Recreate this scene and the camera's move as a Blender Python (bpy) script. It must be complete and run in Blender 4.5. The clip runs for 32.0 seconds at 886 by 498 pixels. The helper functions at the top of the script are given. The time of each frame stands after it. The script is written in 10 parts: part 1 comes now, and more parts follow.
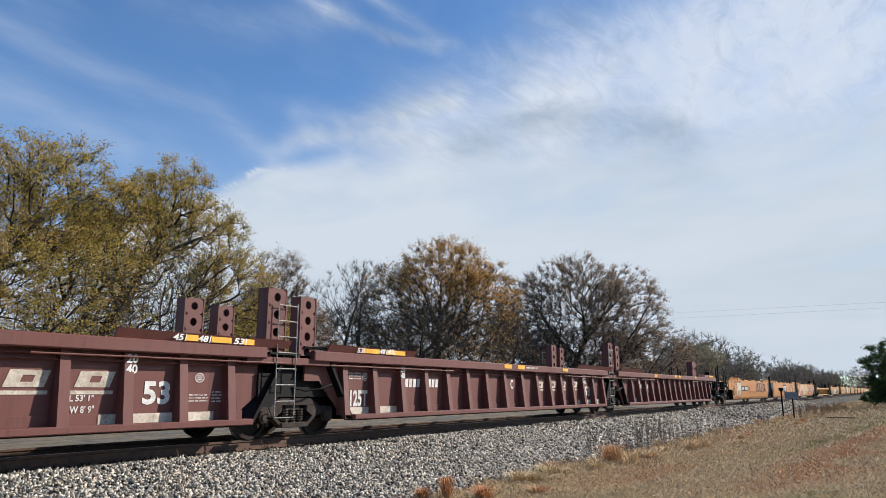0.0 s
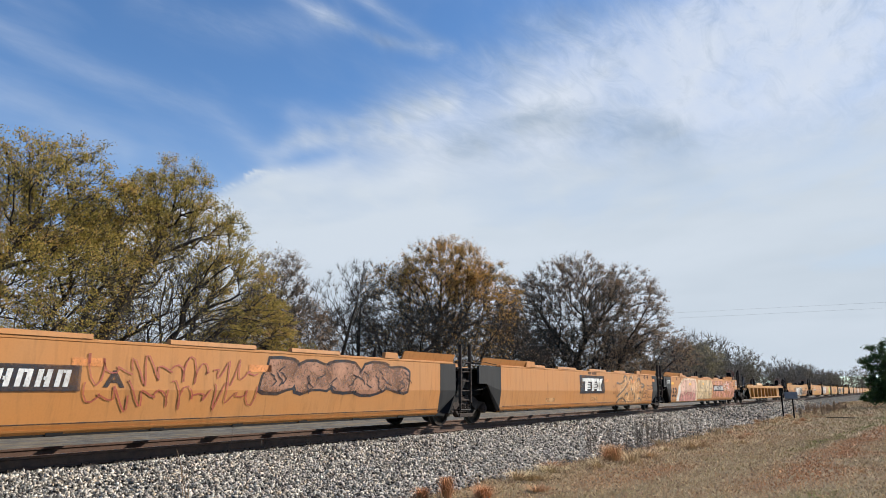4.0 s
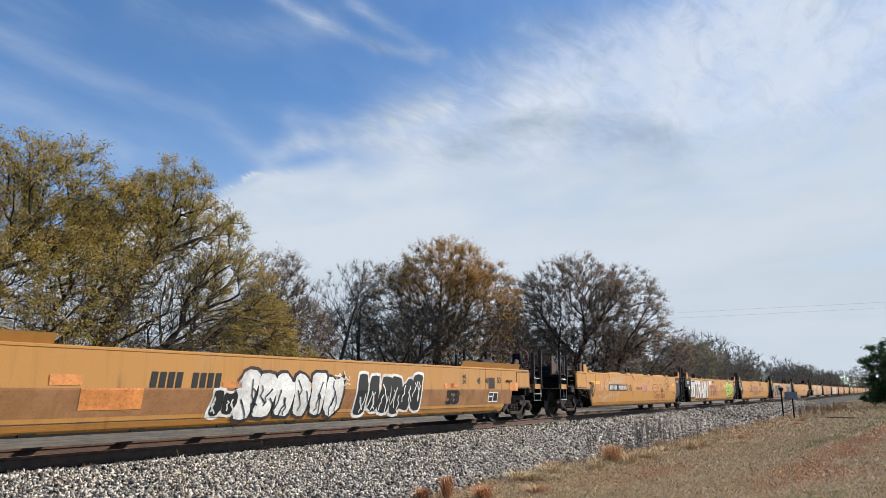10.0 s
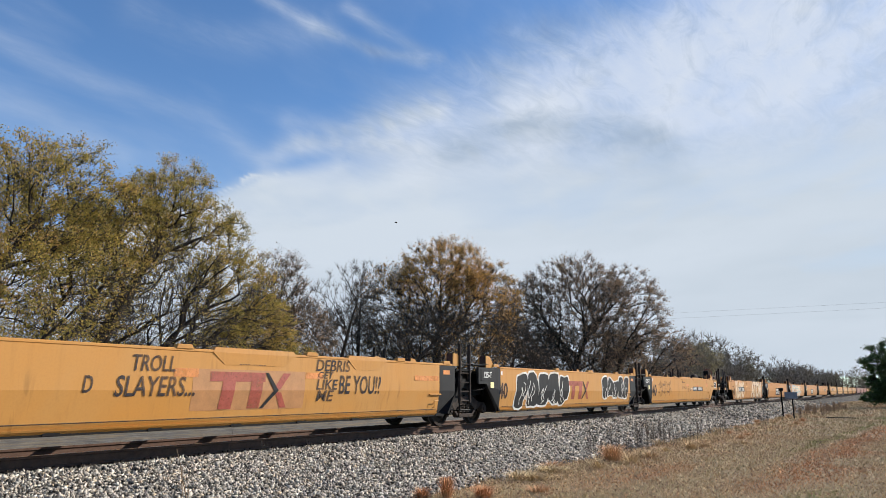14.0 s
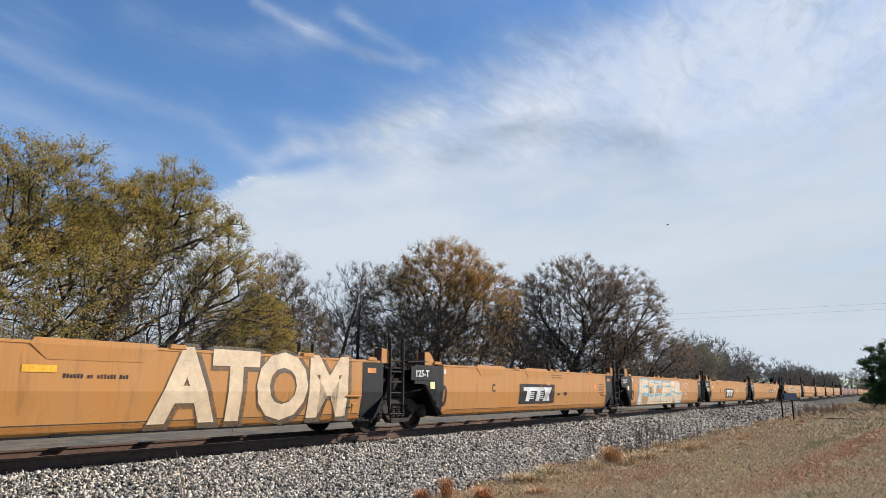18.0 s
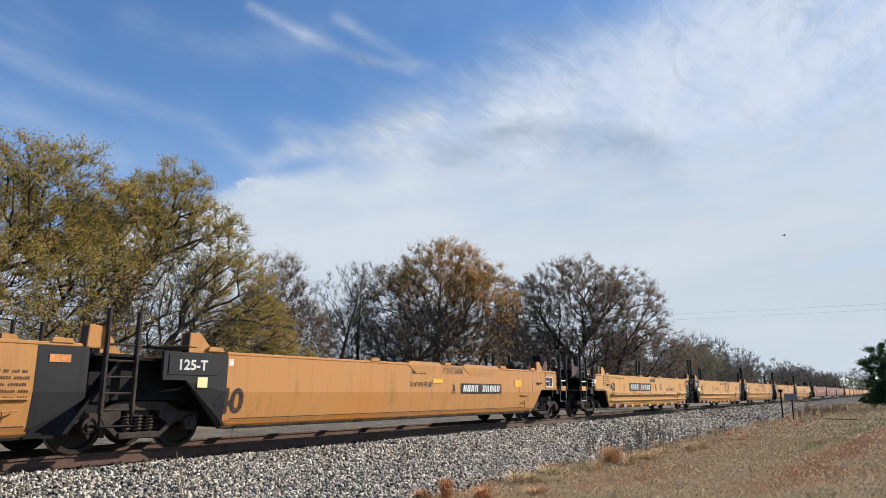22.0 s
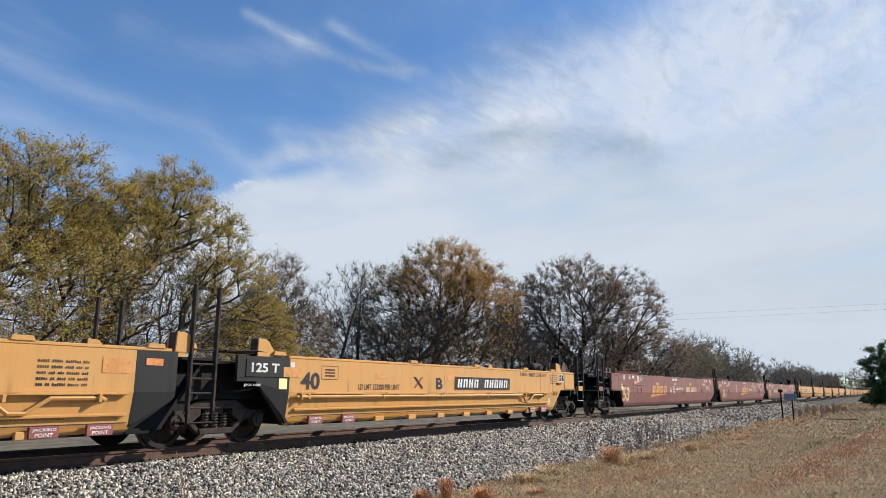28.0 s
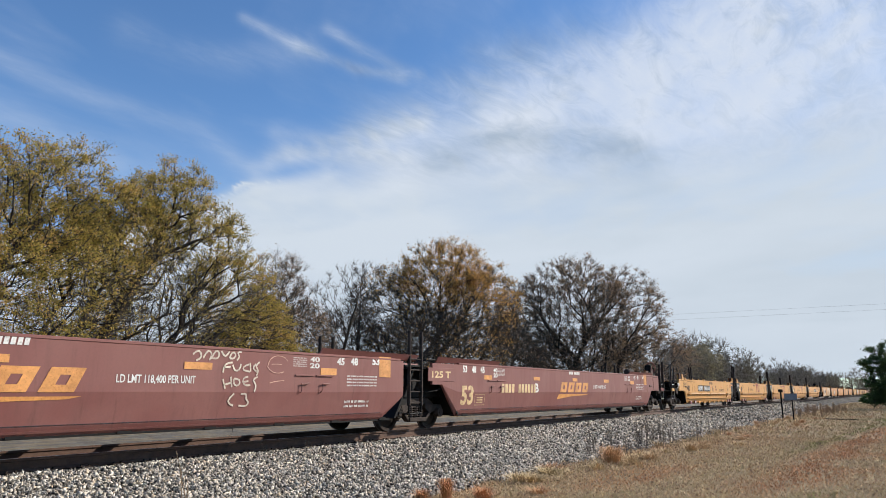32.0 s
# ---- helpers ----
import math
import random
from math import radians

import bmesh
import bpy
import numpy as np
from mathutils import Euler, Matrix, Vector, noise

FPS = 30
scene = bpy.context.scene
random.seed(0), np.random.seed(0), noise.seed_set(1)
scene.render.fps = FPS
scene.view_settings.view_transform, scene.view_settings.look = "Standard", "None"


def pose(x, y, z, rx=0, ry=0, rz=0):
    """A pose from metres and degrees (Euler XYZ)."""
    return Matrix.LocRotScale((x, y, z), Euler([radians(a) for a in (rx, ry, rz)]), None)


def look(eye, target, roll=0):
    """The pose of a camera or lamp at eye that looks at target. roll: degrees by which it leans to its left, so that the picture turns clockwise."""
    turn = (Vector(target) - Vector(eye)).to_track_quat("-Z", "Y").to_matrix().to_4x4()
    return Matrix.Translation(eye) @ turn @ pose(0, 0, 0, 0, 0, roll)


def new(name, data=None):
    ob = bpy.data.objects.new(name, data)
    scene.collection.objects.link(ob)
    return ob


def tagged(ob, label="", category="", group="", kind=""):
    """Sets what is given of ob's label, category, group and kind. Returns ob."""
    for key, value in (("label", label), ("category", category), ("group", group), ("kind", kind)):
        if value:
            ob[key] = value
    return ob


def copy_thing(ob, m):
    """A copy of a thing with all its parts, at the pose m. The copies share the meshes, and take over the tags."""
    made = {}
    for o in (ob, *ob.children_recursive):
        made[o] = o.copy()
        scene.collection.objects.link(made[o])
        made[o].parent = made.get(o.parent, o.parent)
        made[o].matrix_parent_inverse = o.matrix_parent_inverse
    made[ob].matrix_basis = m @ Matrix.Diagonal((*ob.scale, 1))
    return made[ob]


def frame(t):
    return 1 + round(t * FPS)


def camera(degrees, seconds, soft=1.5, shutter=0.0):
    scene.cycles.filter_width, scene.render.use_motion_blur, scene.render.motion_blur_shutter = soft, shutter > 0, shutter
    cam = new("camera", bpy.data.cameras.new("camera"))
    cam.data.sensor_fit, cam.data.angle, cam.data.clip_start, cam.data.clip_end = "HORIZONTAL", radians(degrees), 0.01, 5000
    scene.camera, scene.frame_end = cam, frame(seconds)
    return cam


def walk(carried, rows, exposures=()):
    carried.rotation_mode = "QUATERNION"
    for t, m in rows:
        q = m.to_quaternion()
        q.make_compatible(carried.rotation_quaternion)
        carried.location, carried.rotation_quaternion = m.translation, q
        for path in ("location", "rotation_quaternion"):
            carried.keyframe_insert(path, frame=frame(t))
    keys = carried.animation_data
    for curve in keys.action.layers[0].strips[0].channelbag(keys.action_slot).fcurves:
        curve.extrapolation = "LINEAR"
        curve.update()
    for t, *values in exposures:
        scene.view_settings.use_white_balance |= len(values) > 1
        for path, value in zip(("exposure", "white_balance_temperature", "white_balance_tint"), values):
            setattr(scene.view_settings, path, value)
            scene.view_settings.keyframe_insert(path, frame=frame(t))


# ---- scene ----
# camera: on a tripod beside the line, 0.92 m above the rail heads
# world: x runs along the track (away from the oncoming train), y across it, z = 0 at the rail heads
EYE = Vector((0.0, 0.0, 0.92))


def aim(turn, tilt):
    """A pose at the tripod that looks along azimuth turn (degrees from +x towards +y), raised by tilt."""
    a, b = radians(turn), radians(tilt)
    return look(EYE, EYE + Vector((math.cos(a) * math.cos(b), math.sin(a) * math.cos(b), math.sin(b))))


cam = camera(66.0, 32.0, soft=0.5)
walk(cam, [(0.0, aim(33.40, 11.745)), (10.0, aim(33.40, 11.74)), (14.5, aim(33.39, 11.76)),
           (17.5, aim(33.36, 11.83)), (20.0, aim(33.35, 11.87)), (32.0, aim(33.36, 11.87))])
# ---- daylight: low winter sun ahead and to the side, thin high cloud ----
SUN_AZ, SUN_EL = -37.0, 29.0
world = bpy.data.worlds.new("world")
scene.world = world
world.use_nodes = True
wn = world.node_tree
sky_tex = wn.nodes.new("ShaderNodeTexSky")
sky_tex.sky_type, sky_tex.sun_disc = "NISHITA", False
sky_tex.sun_elevation, sky_tex.sun_rotation = radians(SUN_EL), radians(90 - SUN_AZ)
sky_tex.dust_density, sky_tex.ozone_density = 0.15, 4.0
tint = wn.nodes.new("ShaderNodeMix")
tint.data_type, tint.blend_type = "RGBA", "MULTIPLY"
tint.inputs[0].default_value = 1.0
tint.inputs[7].default_value = (0.80, 0.98, 1.12, 1)
wn.links.new(sky_tex.outputs[0], tint.inputs[6])
wn.links.new(tint.outputs[2], wn.nodes["Background"].inputs[0])
wn.nodes["Background"].inputs[1].default_value = 0.15
sun = new("sun", bpy.data.lights.new("sun", "SUN"))
sun.data.energy, sun.data.angle, sun.data.color = 7.2, radians(0.6), (1.0, 0.93, 0.82)
sun_dir = Vector((math.cos(radians(SUN_AZ)) * math.cos(radians(SUN_EL)),
                  math.sin(radians(SUN_AZ)) * math.cos(radians(SUN_EL)), math.sin(radians(SUN_EL))))
sun.matrix_world = look(sun_dir * 200, (0, 0, 0))
scene.view_settings.exposure = 0.0
# ---- materials ----
class Nodes:
    """A small helper to write node graphs in few lines."""

    def __init__(self, name):
        self.m = bpy.data.materials.new(name)
        self.m.use_nodes = True
        self.t = self.m.node_tree
        self.b = self.t.nodes["Principled BSDF"]

    def node(self, kind, **inputs):
        n = self.t.nodes.new(kind)
        for k, v in inputs.items():
            self.put(n.inputs[k.replace("_", " ")], v)
        return n

    def put(self, socket, v):
        if isinstance(v, bpy.types.NodeSocket):
            self.t.links.new(v, socket)
        else:
            socket.default_value = v

    def coord(self, which="Object", scale=(1, 1, 1)):
        c = self.t.nodes.new("ShaderNodeTexCoord")
        mp = self.node("ShaderNodeMapping", Scale=scale)
        self.t.links.new(c.outputs[which], mp.inputs[0])
        return mp.outputs[0]

    def noise(self, scale, detail=4.0, rough=0.55, vec=None, warp=0.0):
        n = self.node("ShaderNodeTexNoise", Scale=scale, Detail=detail, Roughness=rough, Distortion=warp)
        if vec is not None:
            self.t.links.new(vec, n.inputs["Vector"])
        return n.outputs[0]

    def ramp(self, fac, *stops):
        r = self.node("ShaderNodeValToRGB", Fac=fac)
        e = r.color_ramp.elements
        while len(e) < len(stops):
            e.new(0.5)
        for s, (p, c) in zip(e, stops):
            s.position = p
            s.color = (*c, 1) if isinstance(c, tuple) else (c, c, c, 1)
        return r.outputs[0]

    def mix(self, fac, a, b, how="MIX"):
        n = self.t.nodes.new("ShaderNodeMix")
        n.data_type, n.blend_type = "RGBA", how
        ins = [s for s in n.inputs if s.type == "RGBA"]
        self.put(n.inputs[0], fac)
        for s, v in zip(ins, (a, b)):
            self.put(s, (*v, 1) if isinstance(v, tuple) and len(v) == 3 else v)
        return [o for o in n.outputs if o.type == "RGBA"][0]

    def math(self, op, a, b=0.0):
        n = self.t.nodes.new("ShaderNodeMath")
        n.operation = op
        self.put(n.inputs[0], a), self.put(n.inputs[1], b)
        return n.outputs[0]

    def bump(self, height, strength=0.3, dist=0.01):
        n = self.node("ShaderNodeBump", Strength=strength, Distance=dist, Height=height)
        self.t.links.new(n.outputs[0], self.b.inputs["Normal"])

    def done(self, color, rough=0.6, metal=0.0, spec=0.5):
        self.put(self.b.inputs["Base Color"], (*color, 1) if isinstance(color, tuple) else color)
        self.put(self.b.inputs["Roughness"], rough)
        self.put(self.b.inputs["Metallic"], metal)
        self.put(self.b.inputs["Specular IOR Level"], spec)
        return self.m


def plain(name, color, rough=0.6, metal=0.0, vary=0.25, scale=6.0, bump=0.15):
    """A surface with grain and blotches at two scales."""
    n = Nodes(name)
    v = n.coord()
    a, b = n.noise(scale, 5, 0.6, v), n.noise(scale * 9, 3, 0.6, v)
    dark = tuple(c * (1 - vary) for c in color)
    light = tuple(min(1, c * (1 + vary)) for c in color)
    col = n.ramp(n.math("ADD", n.math("MULTIPLY", a, 0.65), n.math("MULTIPLY", b, 0.35)), (0.3, dark), (0.7, light))
    if bump:
        n.bump(b, bump, 0.01)
    return n.done(col, rough, metal, 0.5 if max(color) > 0.05 else 0.15)


def car_paint(name, color, fade, dirt, rough=0.55, wear=0.5, spec=0.25):
    """Weathered freight-car paint: faded patches, vertical streaks of grime, fine dust and a few chips."""
    n = Nodes(name)
    v = n.coord()
    streak = n.noise(1.0, 6, 0.65, n.coord(scale=(5, 5, 0.5)), 0.9)
    patch = n.noise(0.55, 3, 0.6, v, 0.6)
    fine = n.noise(28, 4, 0.7, v)
    chip = n.noise(11, 6, 0.75, v, 1.2)
    info = n.t.nodes.new("ShaderNodeObjectInfo").outputs["Random"]
    c = n.mix(n.ramp(patch, (0.32, 0.0), (0.72, 1.0)), color, fade)
    c = n.mix(n.math("MULTIPLY", n.ramp(streak, (0.50, 0.0), (0.78, 1.0)), wear), c, dirt)
    c = n.mix(n.math("MULTIPLY", n.ramp(fine, (0.45, 0.0), (0.8, 1.0)), 0.22), c, dirt)
    c = n.mix(n.math("MULTIPLY", n.ramp(chip, (0.70, 0.0), (0.76, 1.0)), 0.7), c, tuple(d * 0.45 for d in dirt))
    c = n.mix(n.math("MULTIPLY", info, 0.10), c, fade)
    run = n.noise(1.0, 5, 0.6, n.coord(scale=(7, 7, 0.7)), 0.5)
    where = n.noise(0.9, 3, 0.6, v, 0.4)
    c = n.mix(n.math("MULTIPLY", n.math("MULTIPLY", n.ramp(run, (0.56, 0.0), (0.68, 1.0)), n.ramp(where, (0.46, 0.0), (0.62, 1.0))), 0.34), c, tuple(d * 0.6 for d in dirt))
    n.bump(n.math("ADD", n.math("MULTIPLY", patch, 1.0), n.math("MULTIPLY", fine, 0.06)), 0.25, 0.03)
    return n.done(c, n.math("ADD", n.math("MULTIPLY", streak, 0.25), rough - 0.1), spec=spec)


M = {
    "brown": car_paint("brown_paint", (0.128, 0.042, 0.036), (0.148, 0.059, 0.049), (0.054, 0.027, 0.022)),
    "maroon": car_paint("maroon_paint", (0.175, 0.060, 0.052), (0.215, 0.092, 0.078), (0.085, 0.048, 0.042), wear=0.3),
    "tan": car_paint("tan_paint", (0.44, 0.182, 0.050), (0.41, 0.19, 0.066), (0.20, 0.092, 0.034), wear=0.55),
    "orange_tan": car_paint("orange_tan_paint", (0.470, 0.210, 0.043), (0.445, 0.227, 0.067), (0.257, 0.120, 0.039), wear=0.35),
    "orange_brown": car_paint("orange_brown_paint", (0.453, 0.188, 0.043), (0.427, 0.210, 0.073), (0.222, 0.103, 0.039), wear=0.5),
    "yellow": car_paint("yellow_paint", (0.529, 0.260, 0.070), (0.496, 0.269, 0.095), (0.273, 0.136, 0.050), wear=0.4),
    "deep_yellow": car_paint("deep_yellow_paint", (0.414, 0.189, 0.040), (0.396, 0.202, 0.062), (0.185, 0.088, 0.031), wear=0.5),
    "band": car_paint("faded_brown_band", (0.27, 0.125, 0.05), (0.31, 0.155, 0.07), (0.16, 0.08, 0.04), wear=0.3),
    "charcoal": car_paint("charcoal_paint", (0.018, 0.018, 0.019), (0.030, 0.029, 0.029), (0.014, 0.011, 0.010), spec=0.15),
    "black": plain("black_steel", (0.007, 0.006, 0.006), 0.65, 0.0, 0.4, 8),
    "truck": plain("grimy_cast_steel", (0.045, 0.034, 0.029), 0.8, 0.0, 0.6, 7, 0.4),
    "wheel": plain("wheel_steel", (0.03, 0.022, 0.018), 0.65, 0.3, 0.4, 9),
    "tread": plain("worn_wheel_tread", (0.16, 0.14, 0.13), 0.45, 0.7, 0.2, 20, 0.05),
    "rust": plain("rusty_dark_steel", (0.075, 0.034, 0.022), 0.85, 0.0, 0.45, 7, 0.3),
    "rail": plain("rusty_rail_web", (0.085, 0.043, 0.027), 0.8, 0.1, 0.45, 9, 0.4),
    "railtop": plain("polished_rail_head", (0.42, 0.40, 0.38), 0.28, 1.0, 0.2, 30, 0.05),
    "tie": plain("weathered_tie_wood", (0.045, 0.033, 0.025), 0.9, 0.0, 0.5, 5, 0.6),
    "white": plain("stencil_white", (0.70, 0.68, 0.64), 0.6, 0.0, 0.18, 12, 0.05),
    "cream": plain("stencil_cream", (0.60, 0.52, 0.42), 0.65, 0.0, 0.2, 12, 0.05),
    "ink": plain("stencil_black", (0.030, 0.030, 0.036), 0.6, 0.0, 0.4, 12, 0.05),
    "reflect": plain("yellow_reflector_tape", (0.80, 0.40, 0.02), 0.4, 0.0, 0.15, 18, 0.05),
    "reflect_old": plain("faded_orange_tape", (0.66, 0.24, 0.06), 0.5, 0.0, 0.2, 18, 0.05),
    "red": plain("faded_red_paint", (0.31, 0.062, 0.038), 0.55, 0.0, 0.2, 10, 0.05),
    "jack_red": plain("jacking_plate_red", (0.22, 0.055, 0.050), 0.55, 0.0, 0.2, 10, 0.05),
    "gold": plain("faded_gold_paint", (0.62, 0.27, 0.07), 0.55, 0.0, 0.2, 10, 0.05),
    "brake_red": plain("faded_brake_red", (0.22, 0.065, 0.055), 0.6, 0.0, 0.3, 12, 0.1),
    "worn_white": plain("chalky_white_steel", (0.55, 0.53, 0.50), 0.6, 0.1, 0.3, 12, 0.1),
    "pale_steel": plain("dull_pale_steel", (0.26, 0.25, 0.23), 0.6, 0.2, 0.3, 12, 0.1),
    "galv": plain("galvanised_steel", (0.40, 0.40, 0.40), 0.45, 0.7, 0.2, 14, 0.1),
}
# ---- mesh helpers ----
def part(name, bm, material, parent=None, label="", at=None, smooth=False):
    """Links a bmesh as one mesh object under a thing or a part."""
    me = bpy.data.meshes.new(name)
    bmesh.ops.recalc_face_normals(bm, faces=bm.faces)
    bm.to_mesh(me)
    bm.free()
    return link(name, me, material, parent, label, at, smooth)


def link(name, me, material, parent=None, label="", at=None, smooth=False):
    if material and not me.materials:
        for mt in material if isinstance(material, (list, tuple)) else (material,):
            me.materials.append(mt)
    if smooth:
        me.polygons.foreach_set("use_smooth", [True] * len(me.polygons))
    ob = new(name, me)
    if parent:
        ob.parent = parent
    if at is not None:
        ob.matrix_basis = at
    if label:
        tagged(ob, label)
    return ob


def box(bm, x0, x1, y0, y1, z0, z1, bev=0.0, mi=0):
    v = [bm.verts.new((x, y, z)) for x in (x0, x1) for y in (y0, y1) for z in (z0, z1)]
    fs = [bm.faces.new([v[i] for i in q]) for q in
          ((0, 1, 3, 2), (4, 6, 7, 5), (0, 4, 5, 1), (2, 3, 7, 6), (0, 2, 6, 4), (1, 5, 7, 3))]
    for f in fs:
        f.material_index = mi
    if bev:
        es = list({e for f in fs for e in f.edges})
        bmesh.ops.bevel(bm, geom=es, offset=bev, segments=1, affect="EDGES")
    return bm


def prism(bm, pts, y0, y1, bev=0.0):
    """A plate: an outline in x and z, from y0 to y1."""
    a = [bm.verts.new((x, y0, z)) for x, z in pts]
    b = [bm.verts.new((x, y1, z)) for x, z in pts]
    fs = [bm.faces.new(a), bm.faces.new(b[::-1])]
    for i in range(len(pts)):
        j = (i + 1) % len(pts)
        fs.append(bm.faces.new((a[i], b[i], b[j], a[j])))
    if bev:
        bmesh.ops.bevel(bm, geom=list({e for f in fs for e in f.edges}), offset=bev, segments=1, affect="EDGES")
    return bm


def tube(bm, path, r, n=6, closed=False):
    """A bar along a path; r is one radius or one for each point."""
    path = [Vector(p) for p in path]
    rs = r if isinstance(r, (list, tuple)) else [r] * len(path)
    rings = []
    for i, p in enumerate(path):
        d = (path[min(i + 1, len(path) - 1)] - path[max(i - 1, 0)]).normalized()
        s = d.cross(Vector((0, 0, 1)) if abs(d.z) < 0.9 else Vector((1, 0, 0))).normalized()
        u = s.cross(d)
        rings.append([bm.verts.new(p + (s * math.cos(6.2832 * k / n) + u * math.sin(6.2832 * k / n)) * rs[i]) for k in range(n)])
    for a, b in zip(rings, rings[1:]):
        for k in range(n):
            bm.faces.new((a[k], a[(k + 1) % n], b[(k + 1) % n], b[k]))
    bm.faces.new(rings[0][::-1]), bm.faces.new(rings[-1])
    return bm


def lathe(bm, prof, n=24, mi=None):
    """A body of revolution about y: prof holds (radius, y)."""
    rings = [[bm.verts.new((r * math.cos(6.2832 * k / n), y, r * math.sin(6.2832 * k / n))) for k in range(n)] for r, y in prof]
    for i, (a, b) in enumerate(zip(rings, rings[1:])):
        for k in range(n):
            f = bm.faces.new((a[k], a[(k + 1) % n], b[(k + 1) % n], b[k]))
            if mi:
                f.material_index = mi[i]
    bm.faces.new(rings[0][::-1]), bm.faces.new(rings[-1])
    return bm


def B():
    return bmesh.new()


def raw_mesh(name, verts, faces, material, parent=None, kind="", label="", attrs=None):
    """One mesh from numpy arrays: verts (n, 3), faces (m, 3 or 4)."""
    me = bpy.data.meshes.new(name)
    k = faces.shape[1]
    me.vertices.add(len(verts)), me.loops.add(faces.size), me.polygons.add(len(faces))
    me.vertices.foreach_set("co", np.ascontiguousarray(verts, dtype=np.float32).ravel())
    me.loops.foreach_set("vertex_index", np.ascontiguousarray(faces, dtype=np.int32).ravel())
    me.polygons.foreach_set("loop_start", np.arange(0, faces.size, k, dtype=np.int32))
    for key, val in (attrs or {}).items():
        me.attributes.new(key, "FLOAT", "POINT").data.foreach_set("value", np.ascontiguousarray(val, dtype=np.float32))
    me.update(calc_edges=True)
    me.materials.append(material)
    ob = new(name, me)
    if parent:
        ob.parent = parent
    return tagged(ob, label, kind=kind)


def lattice_noise(p, seed, scale):
    """Smooth value noise of points (n, 2 or 3), about 0 to 1."""
    q = np.asarray(p, dtype=float) * scale + seed * 17.31
    i = np.floor(q).astype(np.int64)
    f = q - i
    f = f * f * (3 - 2 * f)
    dims = q.shape[1]
    out = np.zeros(len(q))
    for c in range(2 ** dims):
        w, h = np.ones(len(q)), np.full(len(q), seed * 1013, dtype=np.int64)
        for d in range(dims):
            bit = (c >> d) & 1
            w = w * (f[:, d] if bit else 1 - f[:, d])
            h = h * 374761393 + (i[:, d] + bit) * 668265263
            h = (h ^ (h >> 13)) * 1274126177 & 0x7FFFFFFF
        out += w * ((h % 100003) / 100003.0)
    return out


def fractal(p, seed, scale, octaves=4):
    s, a, t = 0.0, 1.0, 0.0
    for o in range(octaves):
        s = s + a * lattice_noise(p, seed + o, scale * 2 ** o)
        t, a = t + a, a * 0.5
    return s / t
# ---- high cloud: a thin domed sheet that drifts with the wind ----
CLOUD_H = 420.0


def towards(points):
    """Unit directions of (azimuth, elevation) pairs in degrees, flattened to the sheet's own plane."""
    a = np.radians(np.array(points, dtype=float))
    return np.c_[np.cos(a[:, 0]), np.sin(a[:, 0])] / np.tan(a[:, 1])[:, None]


def near_line(p, line):
    """Distance of points p (n, 2) from a polyline, and the side (positive: left of its way)."""
    best, side = np.full(len(p), 1e9), np.zeros(len(p))
    for a, b in zip(line, line[1:]):
        d = b - a
        t = np.clip(((p - a) @ d) / (d @ d), 0, 1)
        r = p - a - t[:, None] * d
        dist = np.hypot(r[:, 0], r[:, 1])
        s = d[0] * (p - a)[:, 1] - d[1] * (p - a)[:, 0]
        hit = dist < best
        best[hit], side[hit] = dist[hit], np.sign(s[hit])
    return best, side


